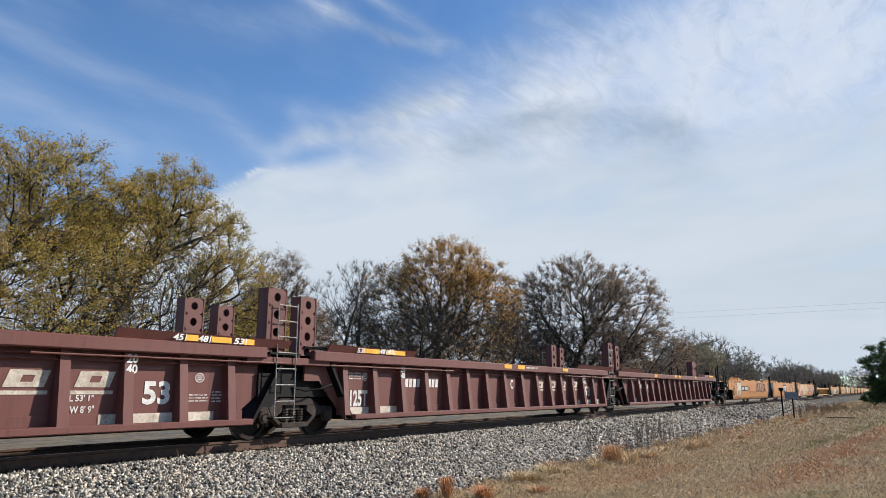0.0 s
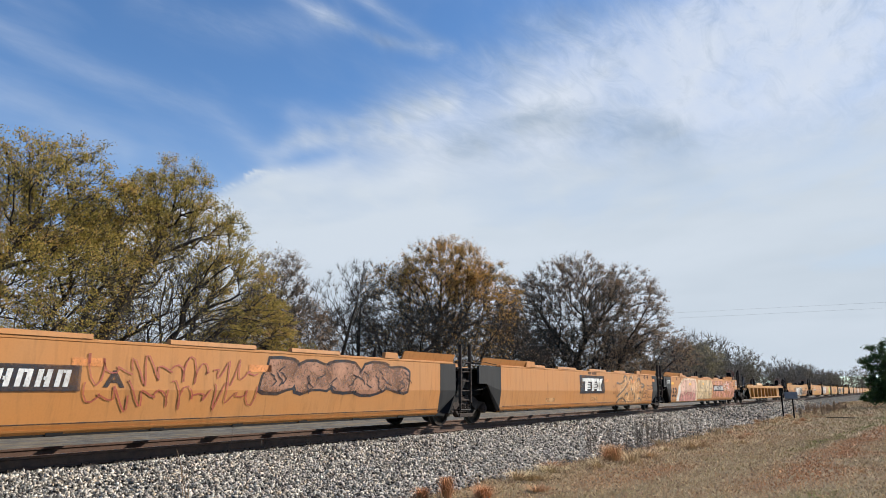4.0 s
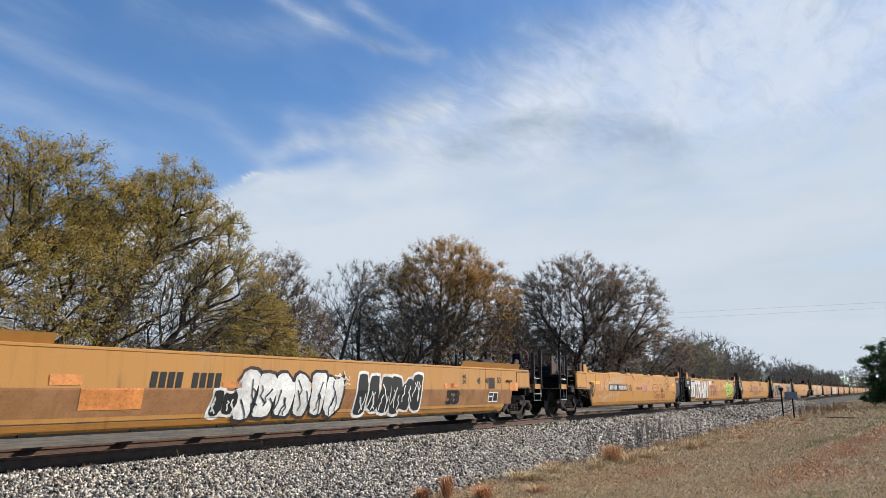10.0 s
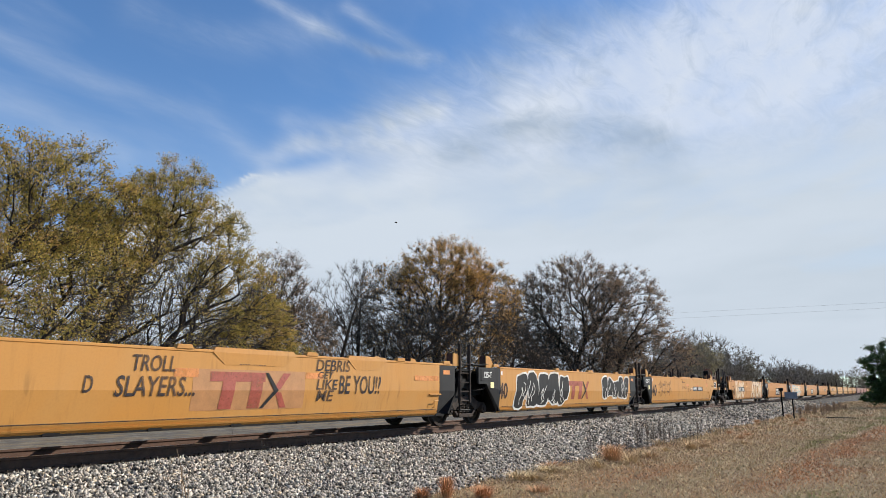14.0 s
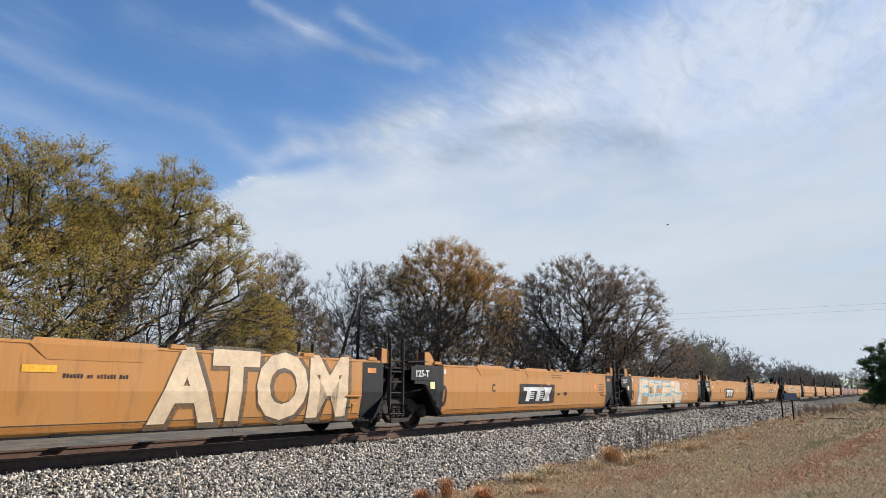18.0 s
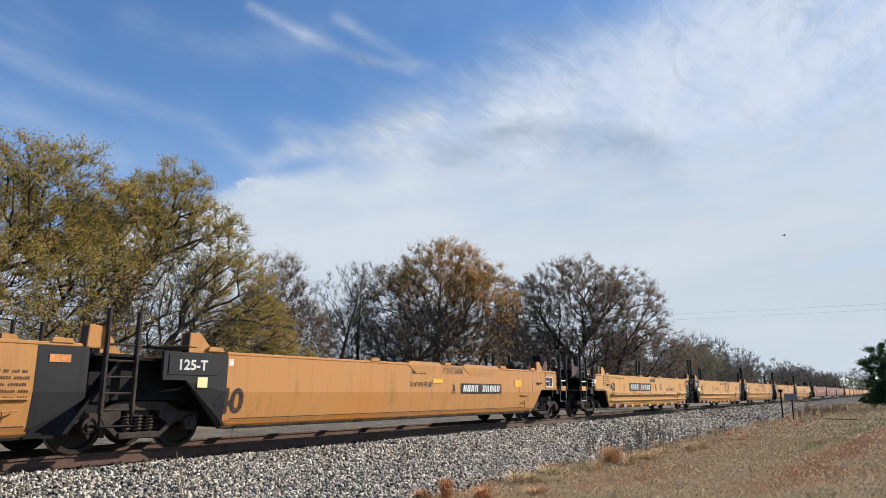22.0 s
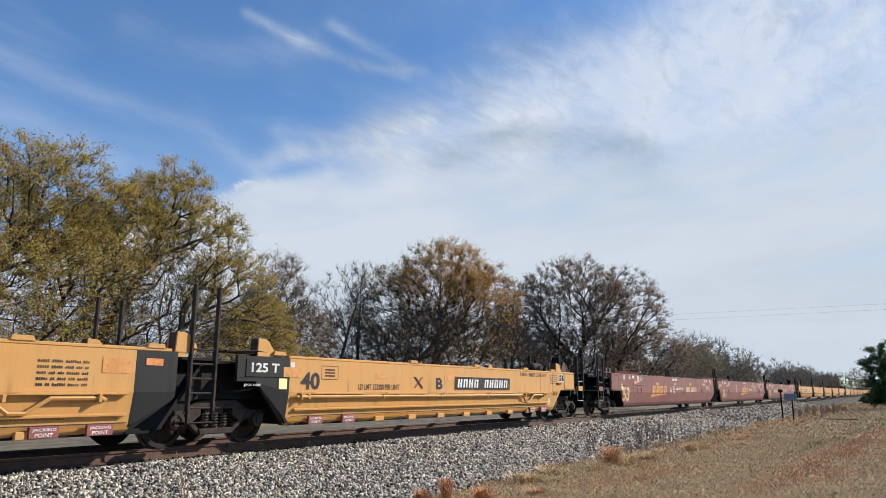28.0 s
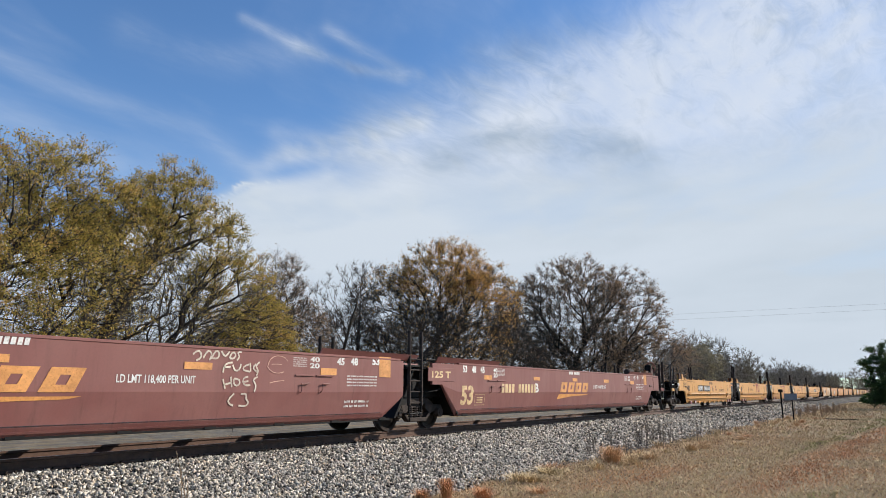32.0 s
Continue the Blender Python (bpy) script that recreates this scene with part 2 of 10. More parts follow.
def clouds():
    az = np.concatenate([np.linspace(-180, -20, 60, endpoint=False), np.linspace(-20, 85, 300, endpoint=False), np.linspace(85, 180, 40)])
    el = np.concatenate([np.linspace(1.0, 36, 165, endpoint=False), np.linspace(36, 90, 30)])
    A, E = np.meshgrid(az, el)
    ae = np.c_[A.ravel(), E.ravel()]
    # angular coordinates for the layout, flat ones for the grain
    flat = np.c_[np.cos(np.radians(ae[:, 0])), np.sin(np.radians(ae[:, 0]))] / np.tan(np.radians(np.clip(ae[:, 1], 3.0, 89.9)))[:, None]
    w1, w2 = fractal(flat, 3, 1.3, 5) - 0.5, fractal(flat, 9, 1.3, 5) - 0.5
    q = ae + np.c_[w1, w2] * (5.0, 3.2)
    edge = np.array([(75, 8.5), (58, 13.2), (52.6, 15.4), (48.2, 17.6), (42.5, 18.9), (38.6, 22.2), (31.6, 25.0), (27.4, 27.0), (22.4, 28.2),
                     (16.4, 29.4), (8.1, 30.5), (-8, 34), (-30, 50)], dtype=float)
    dist, side = near_line(q, edge)
    soft = np.clip(0.52 + side * dist / 10.0, 0, 1)
    crisp = np.clip(0.6 + side * near_line(ae + np.c_[w1, w2] * (1.4, 0.9), edge)[0] / 1.5, 0, 1)
    low = np.clip((ae[:, 0] - 40.0) / 6.0, 0, 1)  # the lower left edge is a sharp bank
    inside = soft * (1 - low) + crisp * low
    inside = inside * inside * (3 - 2 * inside)
    # streaky grain: stretched along the wind, smoother towards the horizon
    rot = np.array([[math.cos(0.5), -math.sin(0.5)], [math.sin(0.5), math.cos(0.5)]])
    st = (flat + np.c_[w1, w2] * 0.35) @ rot * (1.1, 3.2)
    calm = np.clip((ae[:, 1] - 17.0) / 13.0, 0.06, 1)
    grain, fine = fractal(st, 21, 1.6, 5), fractal(st, 31, 6.0, 4)
    # long faint bands, low over the horizon
    band = fractal(np.c_[ae[:, 0] * 0.055 + w1 * 0.2, ae[:, 1] * 0.24 + ae[:, 0] * 0.03 + w2 * 0.25], 77, 1.0, 5)
    haze = 0.13 * np.exp(-((ae[:, 1] - 17.0) / 5.0) ** 2)
    dens = 0.0 + haze + 0.12 * np.clip(grain - 0.45, 0, 1) * 2 + inside * (0.80 + calm * (0.40 * (grain - 0.5) + 0.28 * (fine - 0.5)) + (1 - calm) * 0.55 * (band - 0.5))
    wisps = (
        (((49.1, 32.5), (45.7, 31.2), (42.9, 30.2), (38.8, 28.7), (34.1, 27.7)), 0.55, 0.30),
        (((40.9, 32.4), (37.8, 30.5), (34.6, 28.8), (32.6, 28.0)), 0.7, 0.22),
        (((68.8, 24.8), (65.0, 23.6), (60.9, 23.2), (56.7, 22.7), (53.1, 22.1), (50.2, 20.6), (48.5, 19.0), (47.7, 17.7)), 0.9, 0.15),
        (((47.3, 19.3), (42.6, 22.1), (37.7, 23.5), (32.6, 24.5)), 1.2, 0.26),
        (((45.5, 21.3), (40.6, 21.1), (36.6, 21.5)), 0.9, 0.18),
        (((68.2, 20.4), (66.0, 20.1), (62.9, 19.3), (59.2, 18.4)), 1.0, 0.12),
        (((46.5, 22.9), (41.6, 22.8), (37.6, 22.8), (32.6, 23.9)), 0.8, 0.18),
        (((59.5, 29.1), (55.8, 28.2), (50.3, 28.6), (42.9, 30.6)), 1.4, 0.12),
        (((46.5, 20.6), (39.6, 21.3), (34.6, 20.7)), 1.0, 0.16),
    )
    for line, width, amount in wisps:
        d, _ = near_line(ae + np.c_[w1, w2] * 1.6, np.array(line, dtype=float))
        dens += amount * np.exp(-(d / width) ** 2) * (0.55 + 0.9 * fine)
    thick = ((((31.0, 19.6), (24.1, 20.6), (19.3, 20.2), (13.6, 19.4)), 1.7, 0.62), (((42.0, 26.6), (33.6, 29.0), (27.3, 30.2), (19.3, 31.5)), 3.4, 0.75),
             (((26.0, 10.0), (13.7, 14.0), (0.0, 12.8)), 4.5, 0.34), (((24.0, 25.5), (14.0, 24.5), (2.0, 26.0)), 2.2, -0.25))
    shade = 0.10 + 0.9 * calm * (0.5 - grain) * 0.5 + 0.9 * (1 - calm) * (0.5 - band)
    for line, width, amount in thick:
        d, _ = near_line(ae + np.c_[w1 * 14.0, w2 * 7.0], np.array(line, dtype=float))
        shade += amount * np.exp(-(d / width) ** 2) * (0.45 + 0.55 * calm * np.clip(2.2 * (fine - 0.25), 0, 1.6)) * (0.3 + 1.2 * grain)
    shade += np.clip((9.0 - ae[:, 1]) / 9.0, 0, 1) * 0.25
    dens += 0.35 * np.clip((15.0 - ae[:, 1]) / 8.0, 0, 1) * (0.35 + 0.65 * inside)
    # beyond the picture the veil evens out
    off = np.clip(np.maximum(np.maximum(-6 - ae[:, 0], ae[:, 0] - 74) / 12, (ae[:, 1] - 34) / 6), 0, 1)
    dens, shade = dens * (1 - off) + 0.06 * off, shade * (1 - off) + 0.15 * off
    # a dome that is flat overhead and comes down to the horizon far off
    r = np.minimum(CLOUD_H / np.tan(np.radians(ae[:, 1])), 4300)
    v = np.c_[np.cos(np.radians(ae[:, 0])) * r, np.sin(np.radians(ae[:, 0])) * r, np.tan(np.radians(ae[:, 1])) * r + 0.92]
    v[:, 2] = np.where(ae[:, 1] > 89.5, CLOUD_H, v[:, 2])
    n, m = len(el), len(az)
    i = (np.arange(n - 1)[:, None] * m + np.arange(m - 1)[None, :]).ravel()
    faces = np.c_[i, i + 1, i + m + 1, i + m]
    nd = Nodes("thin_cloud")
    at = nd.node("ShaderNodeAttribute")
    at.attribute_name = "veil"
    sh = nd.node("ShaderNodeAttribute")
    sh.attribute_name = "gloom"
    sr = nd.node("ShaderNodeAttribute")
    sr.attribute_name = "stir"
    ripple = nd.noise(1.0, 8, 0.66, nd.coord(scale=(0.010, 0.026, 0.004)), 1.2)
    gloom = nd.math("ADD", sh.outputs["Fac"], nd.math("MULTIPLY", nd.math("SUBTRACT", ripple, 0.5), nd.math("MULTIPLY", sr.outputs["Fac"], 1.5)))
    col = nd.ramp(gloom, (0.0, (0.675, 0.745, 0.86)), (0.5, (0.44, 0.525, 0.635)), (1.0, (0.30, 0.37, 0.49)))
    col = nd.mix(nd.ramp(sr.outputs["Fac"], (0.03, 0.6), (0.35, 0.0)), col, (0.62, 0.70, 0.775))
    em = nd.node("ShaderNodeEmission", Color=col, Strength=1.0)
    tr = nd.node("ShaderNodeBsdfTransparent")
    mx = nd.t.nodes.new("ShaderNodeMixShader")
    # fine strands along the wind, strongest where the veil is half open
    strand = nd.noise(1.0, 7, 0.68, nd.coord(scale=(0.0048, 0.0125, 0.002)), 0.8)
    half = nd.math("MULTIPLY", at.outputs["Fac"], nd.math("SUBTRACT", 1.12, at.outputs["Fac"]))
    veil = nd.math("ADD", at.outputs["Fac"], nd.math("MULTIPLY", nd.math("SUBTRACT", strand, 0.5), nd.math("MULTIPLY", nd.math("MULTIPLY", half, sr.outputs["Fac"]), 3.0)))
    n = veil.node
    n.use_clamp = True
    nd.t.links.new(veil, mx.inputs[0])
    nd.t.links.new(tr.outputs[0], mx.inputs[1]), nd.t.links.new(em.outputs[0], mx.inputs[2])
    nd.t.links.new(mx.outputs[0], nd.t.nodes["Material Output"].inputs[0])
    ob = raw_mesh("backdrop", v, faces, nd.m, kind="structure", label="thin streaky high cloud over a blue winter sky",
                  attrs={"veil": np.clip(dens, 0, 1), "gloom": np.clip(shade, 0, 1), "stir": np.clip((ae[:, 1] - 16.0) / 13.0, 0.03, 1)})
    ob.data.polygons.foreach_set("use_smooth", [True] * len(ob.data.polygons))
    return ob


cloud_sheet = clouds()

# ---- ground ----
TRACK_Y = 11.385


def ground_z(x, y):
    """Height of the bare ground: a mown strip, a shallow swale, the raised track bed, a gravel lane and woods behind."""
    z = np.interp(y, [-3000, -40, 2, 5.5, 7.0, 9.2, 13.6, 16.0, 18.0, 24.0, 40.0, 3000], [-1.0, -0.9, -0.74, -0.77, -0.80, -0.55, -0.55, -0.80, -0.72, -0.70, -0.55, 2.0])
    p = np.c_[x, y]
    amp = np.interp(np.abs(y - TRACK_Y), [0, 2.5, 5, 30], [0.0, 0.0, 0.03, 0.12])
    return z + amp * (fractal(p, 5, 0.35, 4) - 0.5)


def ground():
    xs = np.concatenate([-np.geomspace(3200, 12, 22), np.arange(-10, 120, 0.8), np.geomspace(121, 4200, 34)])
    ys = np.concatenate([-np.geomspace(3200, 12, 20), np.arange(-10, 45, 0.5), np.geomspace(46, 3200, 24)])
    X, Y = np.meshgrid(xs, ys)
    v = np.c_[X.ravel(), Y.ravel(), ground_z(X.ravel(), Y.ravel())]
    n, m = len(ys), len(xs)
    i = (np.arange(n - 1)[:, None] * m + np.arange(m - 1)[None, :]).ravel()
    nd = Nodes("winter_ground")
    c = nd.coord()
    big, mid, fine = nd.noise(0.16, 4, 0.6, c, 0.5), nd.noise(1.3, 5, 0.65, c), nd.noise(22, 5, 0.7, c)
    straw = nd.ramp(fine, (0.25, (0.15, 0.105, 0.055)), (0.75, (0.38, 0.275, 0.15)))
    red = nd.ramp(fine, (0.25, (0.11, 0.055, 0.03)), (0.75, (0.30, 0.165, 0.09)))
    green = nd.ramp(fine, (0.25, (0.11, 0.095, 0.04)), (0.75, (0.30, 0.25, 0.11)))
    col = nd.mix(nd.ramp(big, (0.60, 0.0), (0.74, 0.7)), straw, red)
    col = nd.mix(nd.ramp(mid, (0.55, 0.0), (0.70, 1.0)), col, green)
    sep = nd.t.nodes.new("ShaderNodeSeparateXYZ")
    nd.t.links.new(c, sep.inputs[0])
    lane = nd.ramp(nd.math("ADD", nd.math("MULTIPLY", sep.outputs[1], 0.02), nd.math("MULTIPLY", nd.math("SUBTRACT", mid, 0.5), 0.03)),
                   (0.20, 0.0), (0.24, 1.0), (0.50, 1.0), (0.56, 0.0))
    grey = nd.ramp(nd.noise(2.6, 9, 0.78, nd.coord(scale=(0.9, 0.6, 1))), (0.3, (0.045, 0.043, 0.038)), (0.5, (0.115, 0.11, 0.10)), (0.7, (0.26, 0.25, 0.225)))
    grey = nd.mix(nd.ramp(nd.noise(0.9, 6, 0.75, nd.coord(scale=(0.35, 1.6, 1)), 0.5), (0.47, 0.0), (0.60, 0.8)), grey, straw)
    col = nd.mix(lane, col, grey)
    nd.bump(fine, 0.6, 0.04)
    g = raw_mesh("ground", v, np.c_[i, i + 1, i + m + 1, i + m], nd.done(col, 0.95, 0, 0.2), kind="structure",
                 label="rough winter grass and bare soil beside the railway")
    g.data.polygons.foreach_set("use_smooth", [True] * len(g.data.polygons))
    return g


ground()


# ---- track bed ----
def bed_z(y):
    return np.interp(y, [6.3, 7.2, 9.9, 12.9, 15.0, 16.2], [-0.86, -0.76, -0.225, -0.225, -0.74, -0.90])


def ballast():
    xs = np.concatenate([-np.geomspace(900, 12, 14), np.arange(-10, 90, 0.5), np.geomspace(91, 1500, 30)])
    ys = np.arange(6.3, 16.3, 0.2)
    X, Y = np.meshgrid(xs, ys)
    p = np.c_[X.ravel(), Y.ravel()]
    z = bed_z(p[:, 1]) + 0.05 * (fractal(p, 13, 1.2, 4) - 0.5)
    wob = 0.5 * (fractal(p, 14, 0.5, 3) - 0.5)
    z = np.where(p[:, 1] < 9.2, bed_z(p[:, 1] + wob) + 0.05 * (fractal(p, 13, 1.2, 4) - 0.5), z)
    n, m = len(ys), len(xs)
    i = (np.arange(n - 1)[:, None] * m + np.arange(m - 1)[None, :]).ravel()
    nd = Nodes("crushed_stone_bed")
    c = nd.coord()
    vor = nd.node("ShaderNodeTexVoronoi", Scale=19.0)
    nd.t.links.new(c, vor.inputs["Vector"])
    tone = nd.ramp(vor.outputs["Color"], (0.15, (0.09, 0.083, 0.074)), (0.5, (0.22, 0.205, 0.18)), (0.85, (0.40, 0.375, 0.33)))
    # gaps around each stone cell are painted dark, as if shaded
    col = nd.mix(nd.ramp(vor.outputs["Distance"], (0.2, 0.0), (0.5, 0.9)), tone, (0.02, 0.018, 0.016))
    # shade between the loose stones, painted into the bed as a dark mix
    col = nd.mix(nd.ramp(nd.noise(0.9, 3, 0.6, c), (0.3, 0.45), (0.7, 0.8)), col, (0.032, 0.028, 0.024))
    col = nd.mix(nd.math("MULTIPLY", nd.ramp(nd.noise(0.6, 4, 0.6, c), (0.45, 0.0), (0.7, 1.0)), 0.4), col, (0.16, 0.13, 0.10))
    # the shade under the train is painted between the rails, with oil and brake dust
    sep = nd.t.nodes.new("ShaderNodeSeparateXYZ")
    nd.t.links.new(c, sep.inputs[0])
    oily_shade = nd.ramp(nd.math("ADD", nd.math("MULTIPLY", sep.outputs[1], 0.05), nd.math("MULTIPLY", nd.noise(1.5, 3, 0.6, c), 0.02)), (0.525, 0.0), (0.535, 1.0), (0.63, 1.0), (0.65, 0.0))
    col = nd.mix(nd.math("MULTIPLY", oily_shade, 0.8), col, (0.022, 0.019, 0.017))
    nd.bump(nd.math("SUBTRACT", 1.0, vor.outputs["Distance"]), 1.0, 0.05)
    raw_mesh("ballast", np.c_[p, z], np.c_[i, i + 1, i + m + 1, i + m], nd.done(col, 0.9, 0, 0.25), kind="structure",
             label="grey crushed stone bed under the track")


ballast()


def stones():
    """Loose crushed stone over the near shoulder of the bed."""
    rng = np.random.default_rng(4)
    chunks = []
    for x0, x1, n, s0, s1 in ((2.5, 10, 38000, 0.012, 0.028), (10, 20, 34000, 0.015, 0.031), (20, 40, 20000, 0.022, 0.043), (40, 90, 9000, 0.035, 0.07)):
        x, y = rng.uniform(x0, x1, n), 10.42 - rng.beta(1.05, 1.0, n) * 4.0
        lim = 7.0 + 1.5 * (fractal(np.c_[x, y], 40, 0.6, 3) - 0.5) + rng.normal(0, 0.16, n)
        keep = y > lim
        chunks.append(np.c_[x, y, rng.uniform(s0, s1, n)][keep])
    p = np.concatenate(chunks)
    n = len(p)
    octa = np.array([(1, 0, 0), (-1, 0, 0), (0, 1, 0), (0, -1, 0), (0, 0, 1), (0, 0, -1)], dtype=float)
    tris = np.array([(0, 2, 4), (2, 1, 4), (1, 3, 4), (3, 0, 4), (2, 0, 5), (1, 2, 5), (3, 1, 5), (0, 3, 5)])
    v = (octa[None] * rng.uniform(0.8, 1.5, (n, 6, 1)) + rng.normal(0, 0.32, (n, 6, 3))) * np.sort(rng.uniform(0.4, 1.5, (n, 1, 3)))
    q = rng.normal(size=(n, 4))
    q /= np.linalg.norm(q, axis=1)[:, None]
    w, a, b, c = q.T
    R = np.stack([1 - 2 * (b * b + c * c), 2 * (a * b - c * w), 2 * (a * c + b * w), 2 * (a * b + c * w), 1 - 2 * (a * a + c * c),
                  2 * (b * c - a * w), 2 * (a * c - b * w), 2 * (b * c + a * w), 1 - 2 * (a * a + b * b)], axis=1).reshape(n, 3, 3)
    v = np.einsum("nij,nkj->nki", R, v) * p[:, 2][:, None, None]
    wob = 0.5 * (fractal(p[:, :2], 14, 0.5, 3) - 0.5)
    z = np.where(p[:, 1] < 9.2, bed_z(p[:, 1] + wob), bed_z(p[:, 1])) + 0.05 * (fractal(p[:, :2], 13, 1.2, 4) - 0.5)
    z = np.maximum(z, ground_z(p[:, 0], p[:, 1]))
    v += np.c_[p[:, :2], z + p[:, 2] * rng.uniform(-0.1, 1.2, n)][:, None, :]
    f = (tris[None] + (np.arange(n) * 6)[:, None, None]).reshape(-1, 3)
    nd = Nodes("crushed_stone")
    rnd = nd.t.nodes.new("ShaderNodeNewGeometry").outputs["Random Per Island"]
    g = nd.noise(60, 3, 0.7, nd.coord())
    col = nd.ramp(rnd, (0.0, (0.045, 0.039, 0.033)), (0.28, (0.15, 0.132, 0.108)), (0.52, (0.39, 0.352, 0.292)), (0.80, (0.585, 0.53, 0.445)), (0.92, (0.47, 0.36, 0.235)), (0.97, (0.78, 0.71, 0.59)))
    col = nd.mix(0.3, col, nd.ramp(g, (0.3, 0.2), (0.7, 0.6)), "OVERLAY")
    raw_mesh("gravel", v.reshape(-1, 3), f, nd.done(col, 0.85, 0, 0.3), kind="stuff", label="loose grey crushed stone on the track shoulder")


stones()


def rail_profile(bm, y, x0, x1):
    pts = [(-0.07, -0.186), (0.07, -0.186), (0.07, -0.174), (0.012, -0.150), (0.009, -0.05), (0.036, -0.036), (0.036, -0.006), (0.028, 0.0),
           (-0.028, 0.0), (-0.036, -0.006), (-0.036, -0.036), (-0.009, -0.05), (-0.012, -0.150), (-0.07, -0.174)]
    a = [bm.verts.new((x0, y + u, z)) for u, z in pts]
    b = [bm.verts.new((x1, y + u, z)) for u, z in pts]
    for i in range(len(pts)):
        j = (i + 1) % len(pts)
        f = bm.faces.new((a[i], a[j], b[j], b[i]))
        f.material_index = 1 if i in (7,) else 0
    bm.faces.new(a[::-1]), bm.faces.new(b)


def track():
    tr = tagged(new("track"), "single railway line of rusty steel rails on wooden ties", kind="structure")
    for y in (TRACK_Y - 0.753, TRACK_Y + 0.753):
        bm = B()
        rail_profile(bm, y, -60, 1400)
        part("rail", bm, [M["rail"], M["railtop"]], tr, "rusty steel rail with a polished head")
    bm = B()
    box(bm, -0.115, 0.115, -1.3, 1.3, -0.178, 0.0, 0.012)
    for s in (-0.753, 0.753):
        box(bm, -0.09, 0.09, s - 0.17, s + 0.17, 0.0, 0.014)
        for dx in (-0.06, 0.06):
            for dy in (-0.09, 0.09):
                box(bm, dx - 0.012, dx + 0.012, s + dy - 0.012, s + dy + 0.012, 0.014, 0.045)
    me = None
    rng = random.Random(7)
    for i in range(230):
        at = pose(-4 + i * 0.53, TRACK_Y + rng.uniform(-0.03, 0.03), -0.2, 0, 0, rng.uniform(-0.6, 0.6))
        if me is None:
            ob = part("tie", bm, M["tie"], tr, at=at)
            me = ob.data
        else:
            link("tie", me, None, tr, at=at)


track()
# ---- trees ----
def leaf_mat(name, *cols):
    nd = Nodes(name)
    rnd = nd.t.nodes.new("ShaderNodeNewGeometry").outputs["Random Per Island"]
    big = nd.noise(0.45, 3, 0.6, nd.coord())
    k = nd.math("ADD", nd.math("MULTIPLY", rnd, 0.55), nd.math("MULTIPLY", nd.math("SUBTRACT", big, 0.25), 0.9))
    col = nd.ramp(k, *[(0.12 + 0.76 * i / (len(cols) - 1), c) for i, c in enumerate(cols)])
    m = nd.done(col, 0.7, 0, 0.2)
    tl = nd.node("ShaderNodeBsdfTranslucent", Color=col)
    mx = nd.t.nodes.new("ShaderNodeMixShader")
    mx.inputs[0].default_value = 0.5
    nd.t.links.new(nd.b.outputs[0], mx.inputs[1]), nd.t.links.new(tl.outputs[0], mx.inputs[2])
    nd.t.links.new(mx.outputs[0], nd.t.nodes["Material Output"].inputs[0])
    return m


BARK = plain("grey_brown_bark", (0.048, 0.040, 0.034), 0.9, 0, 0.5, 5, 0.6)
TWIG = plain("grey_twigs", (0.062, 0.050, 0.041), 0.9, 0, 0.4, 5, 0.2)
# weathered twigs, with distance haze and a sunlit look mixed into the colour
PALE_TWIG = plain("weathered_hazed_twigs", (0.16, 0.135, 0.11), 0.9, 0, 0.4, 0.4, 0.1)
LEAF_GOLD = leaf_mat("olive_gold_leaves", (0.15, 0.135, 0.042), (0.31, 0.25, 0.06), (0.50, 0.36, 0.09), (0.54, 0.30, 0.115))
LEAF_BROWN = leaf_mat("russet_leaves", (0.22, 0.16, 0.06), (0.42, 0.25, 0.075), (0.60, 0.32, 0.09), (0.62, 0.36, 0.13))
LEAF_DRY = leaf_mat("dry_brown_leaves", (0.17, 0.118, 0.078), (0.33, 0.22, 0.14), (0.48, 0.33, 0.22))
LEAF_PALE = leaf_mat("pale_yellow_leaves", (0.24, 0.21, 0.10), (0.36, 0.31, 0.17), (0.42, 0.37, 0.23))
LEAF_CEDAR = leaf_mat("dark_evergreen_needles", (0.025, 0.05, 0.018), (0.055, 0.10, 0.035), (0.10, 0.15, 0.05))
# far leaves are lightened: the haze of distance is in their colour
LEAF_FAR = leaf_mat("distant_brown_woods", (0.075, 0.078, 0.05), (0.13, 0.118, 0.08), (0.19, 0.16, 0.11))


def tubes(paths, sides):
    """Verts and quads of many tapered tubes: each path is (points (k, 3), radii (k,))."""
    V, F, base = [], [], 0
    ang = np.arange(sides) * 2 * np.pi / sides
    for pts, rad in paths:
        d = np.gradient(pts, axis=0)
        d /= np.linalg.norm(d, axis=1)[:, None] + 1e-9
        ref = np.where(np.abs(d[:, 2:3]) < 0.9, (0.0, 0.0, 1.0), (1.0, 0.0, 0.0))
        s = np.cross(d, ref)
        s /= np.linalg.norm(s, axis=1)[:, None] + 1e-9
        u = np.cross(s, d)
        ring = pts[:, None] + (s[:, None] * np.cos(ang)[None, :, None] + u[:, None] * np.sin(ang)[None, :, None]) * rad[:, None, None]
        k = len(pts)
        V.append(ring.reshape(-1, 3))
        i = (np.arange(k - 1)[:, None] * sides + np.arange(sides)[None]).ravel()
        j = (np.arange(k - 1)[:, None] * sides + (np.arange(sides)[None] + 1) % sides).ravel()
        F.append(np.c_[i, j, j + sides, i + sides] + base)
        base += k * sides
    return np.concatenate(V), np.concatenate(F)


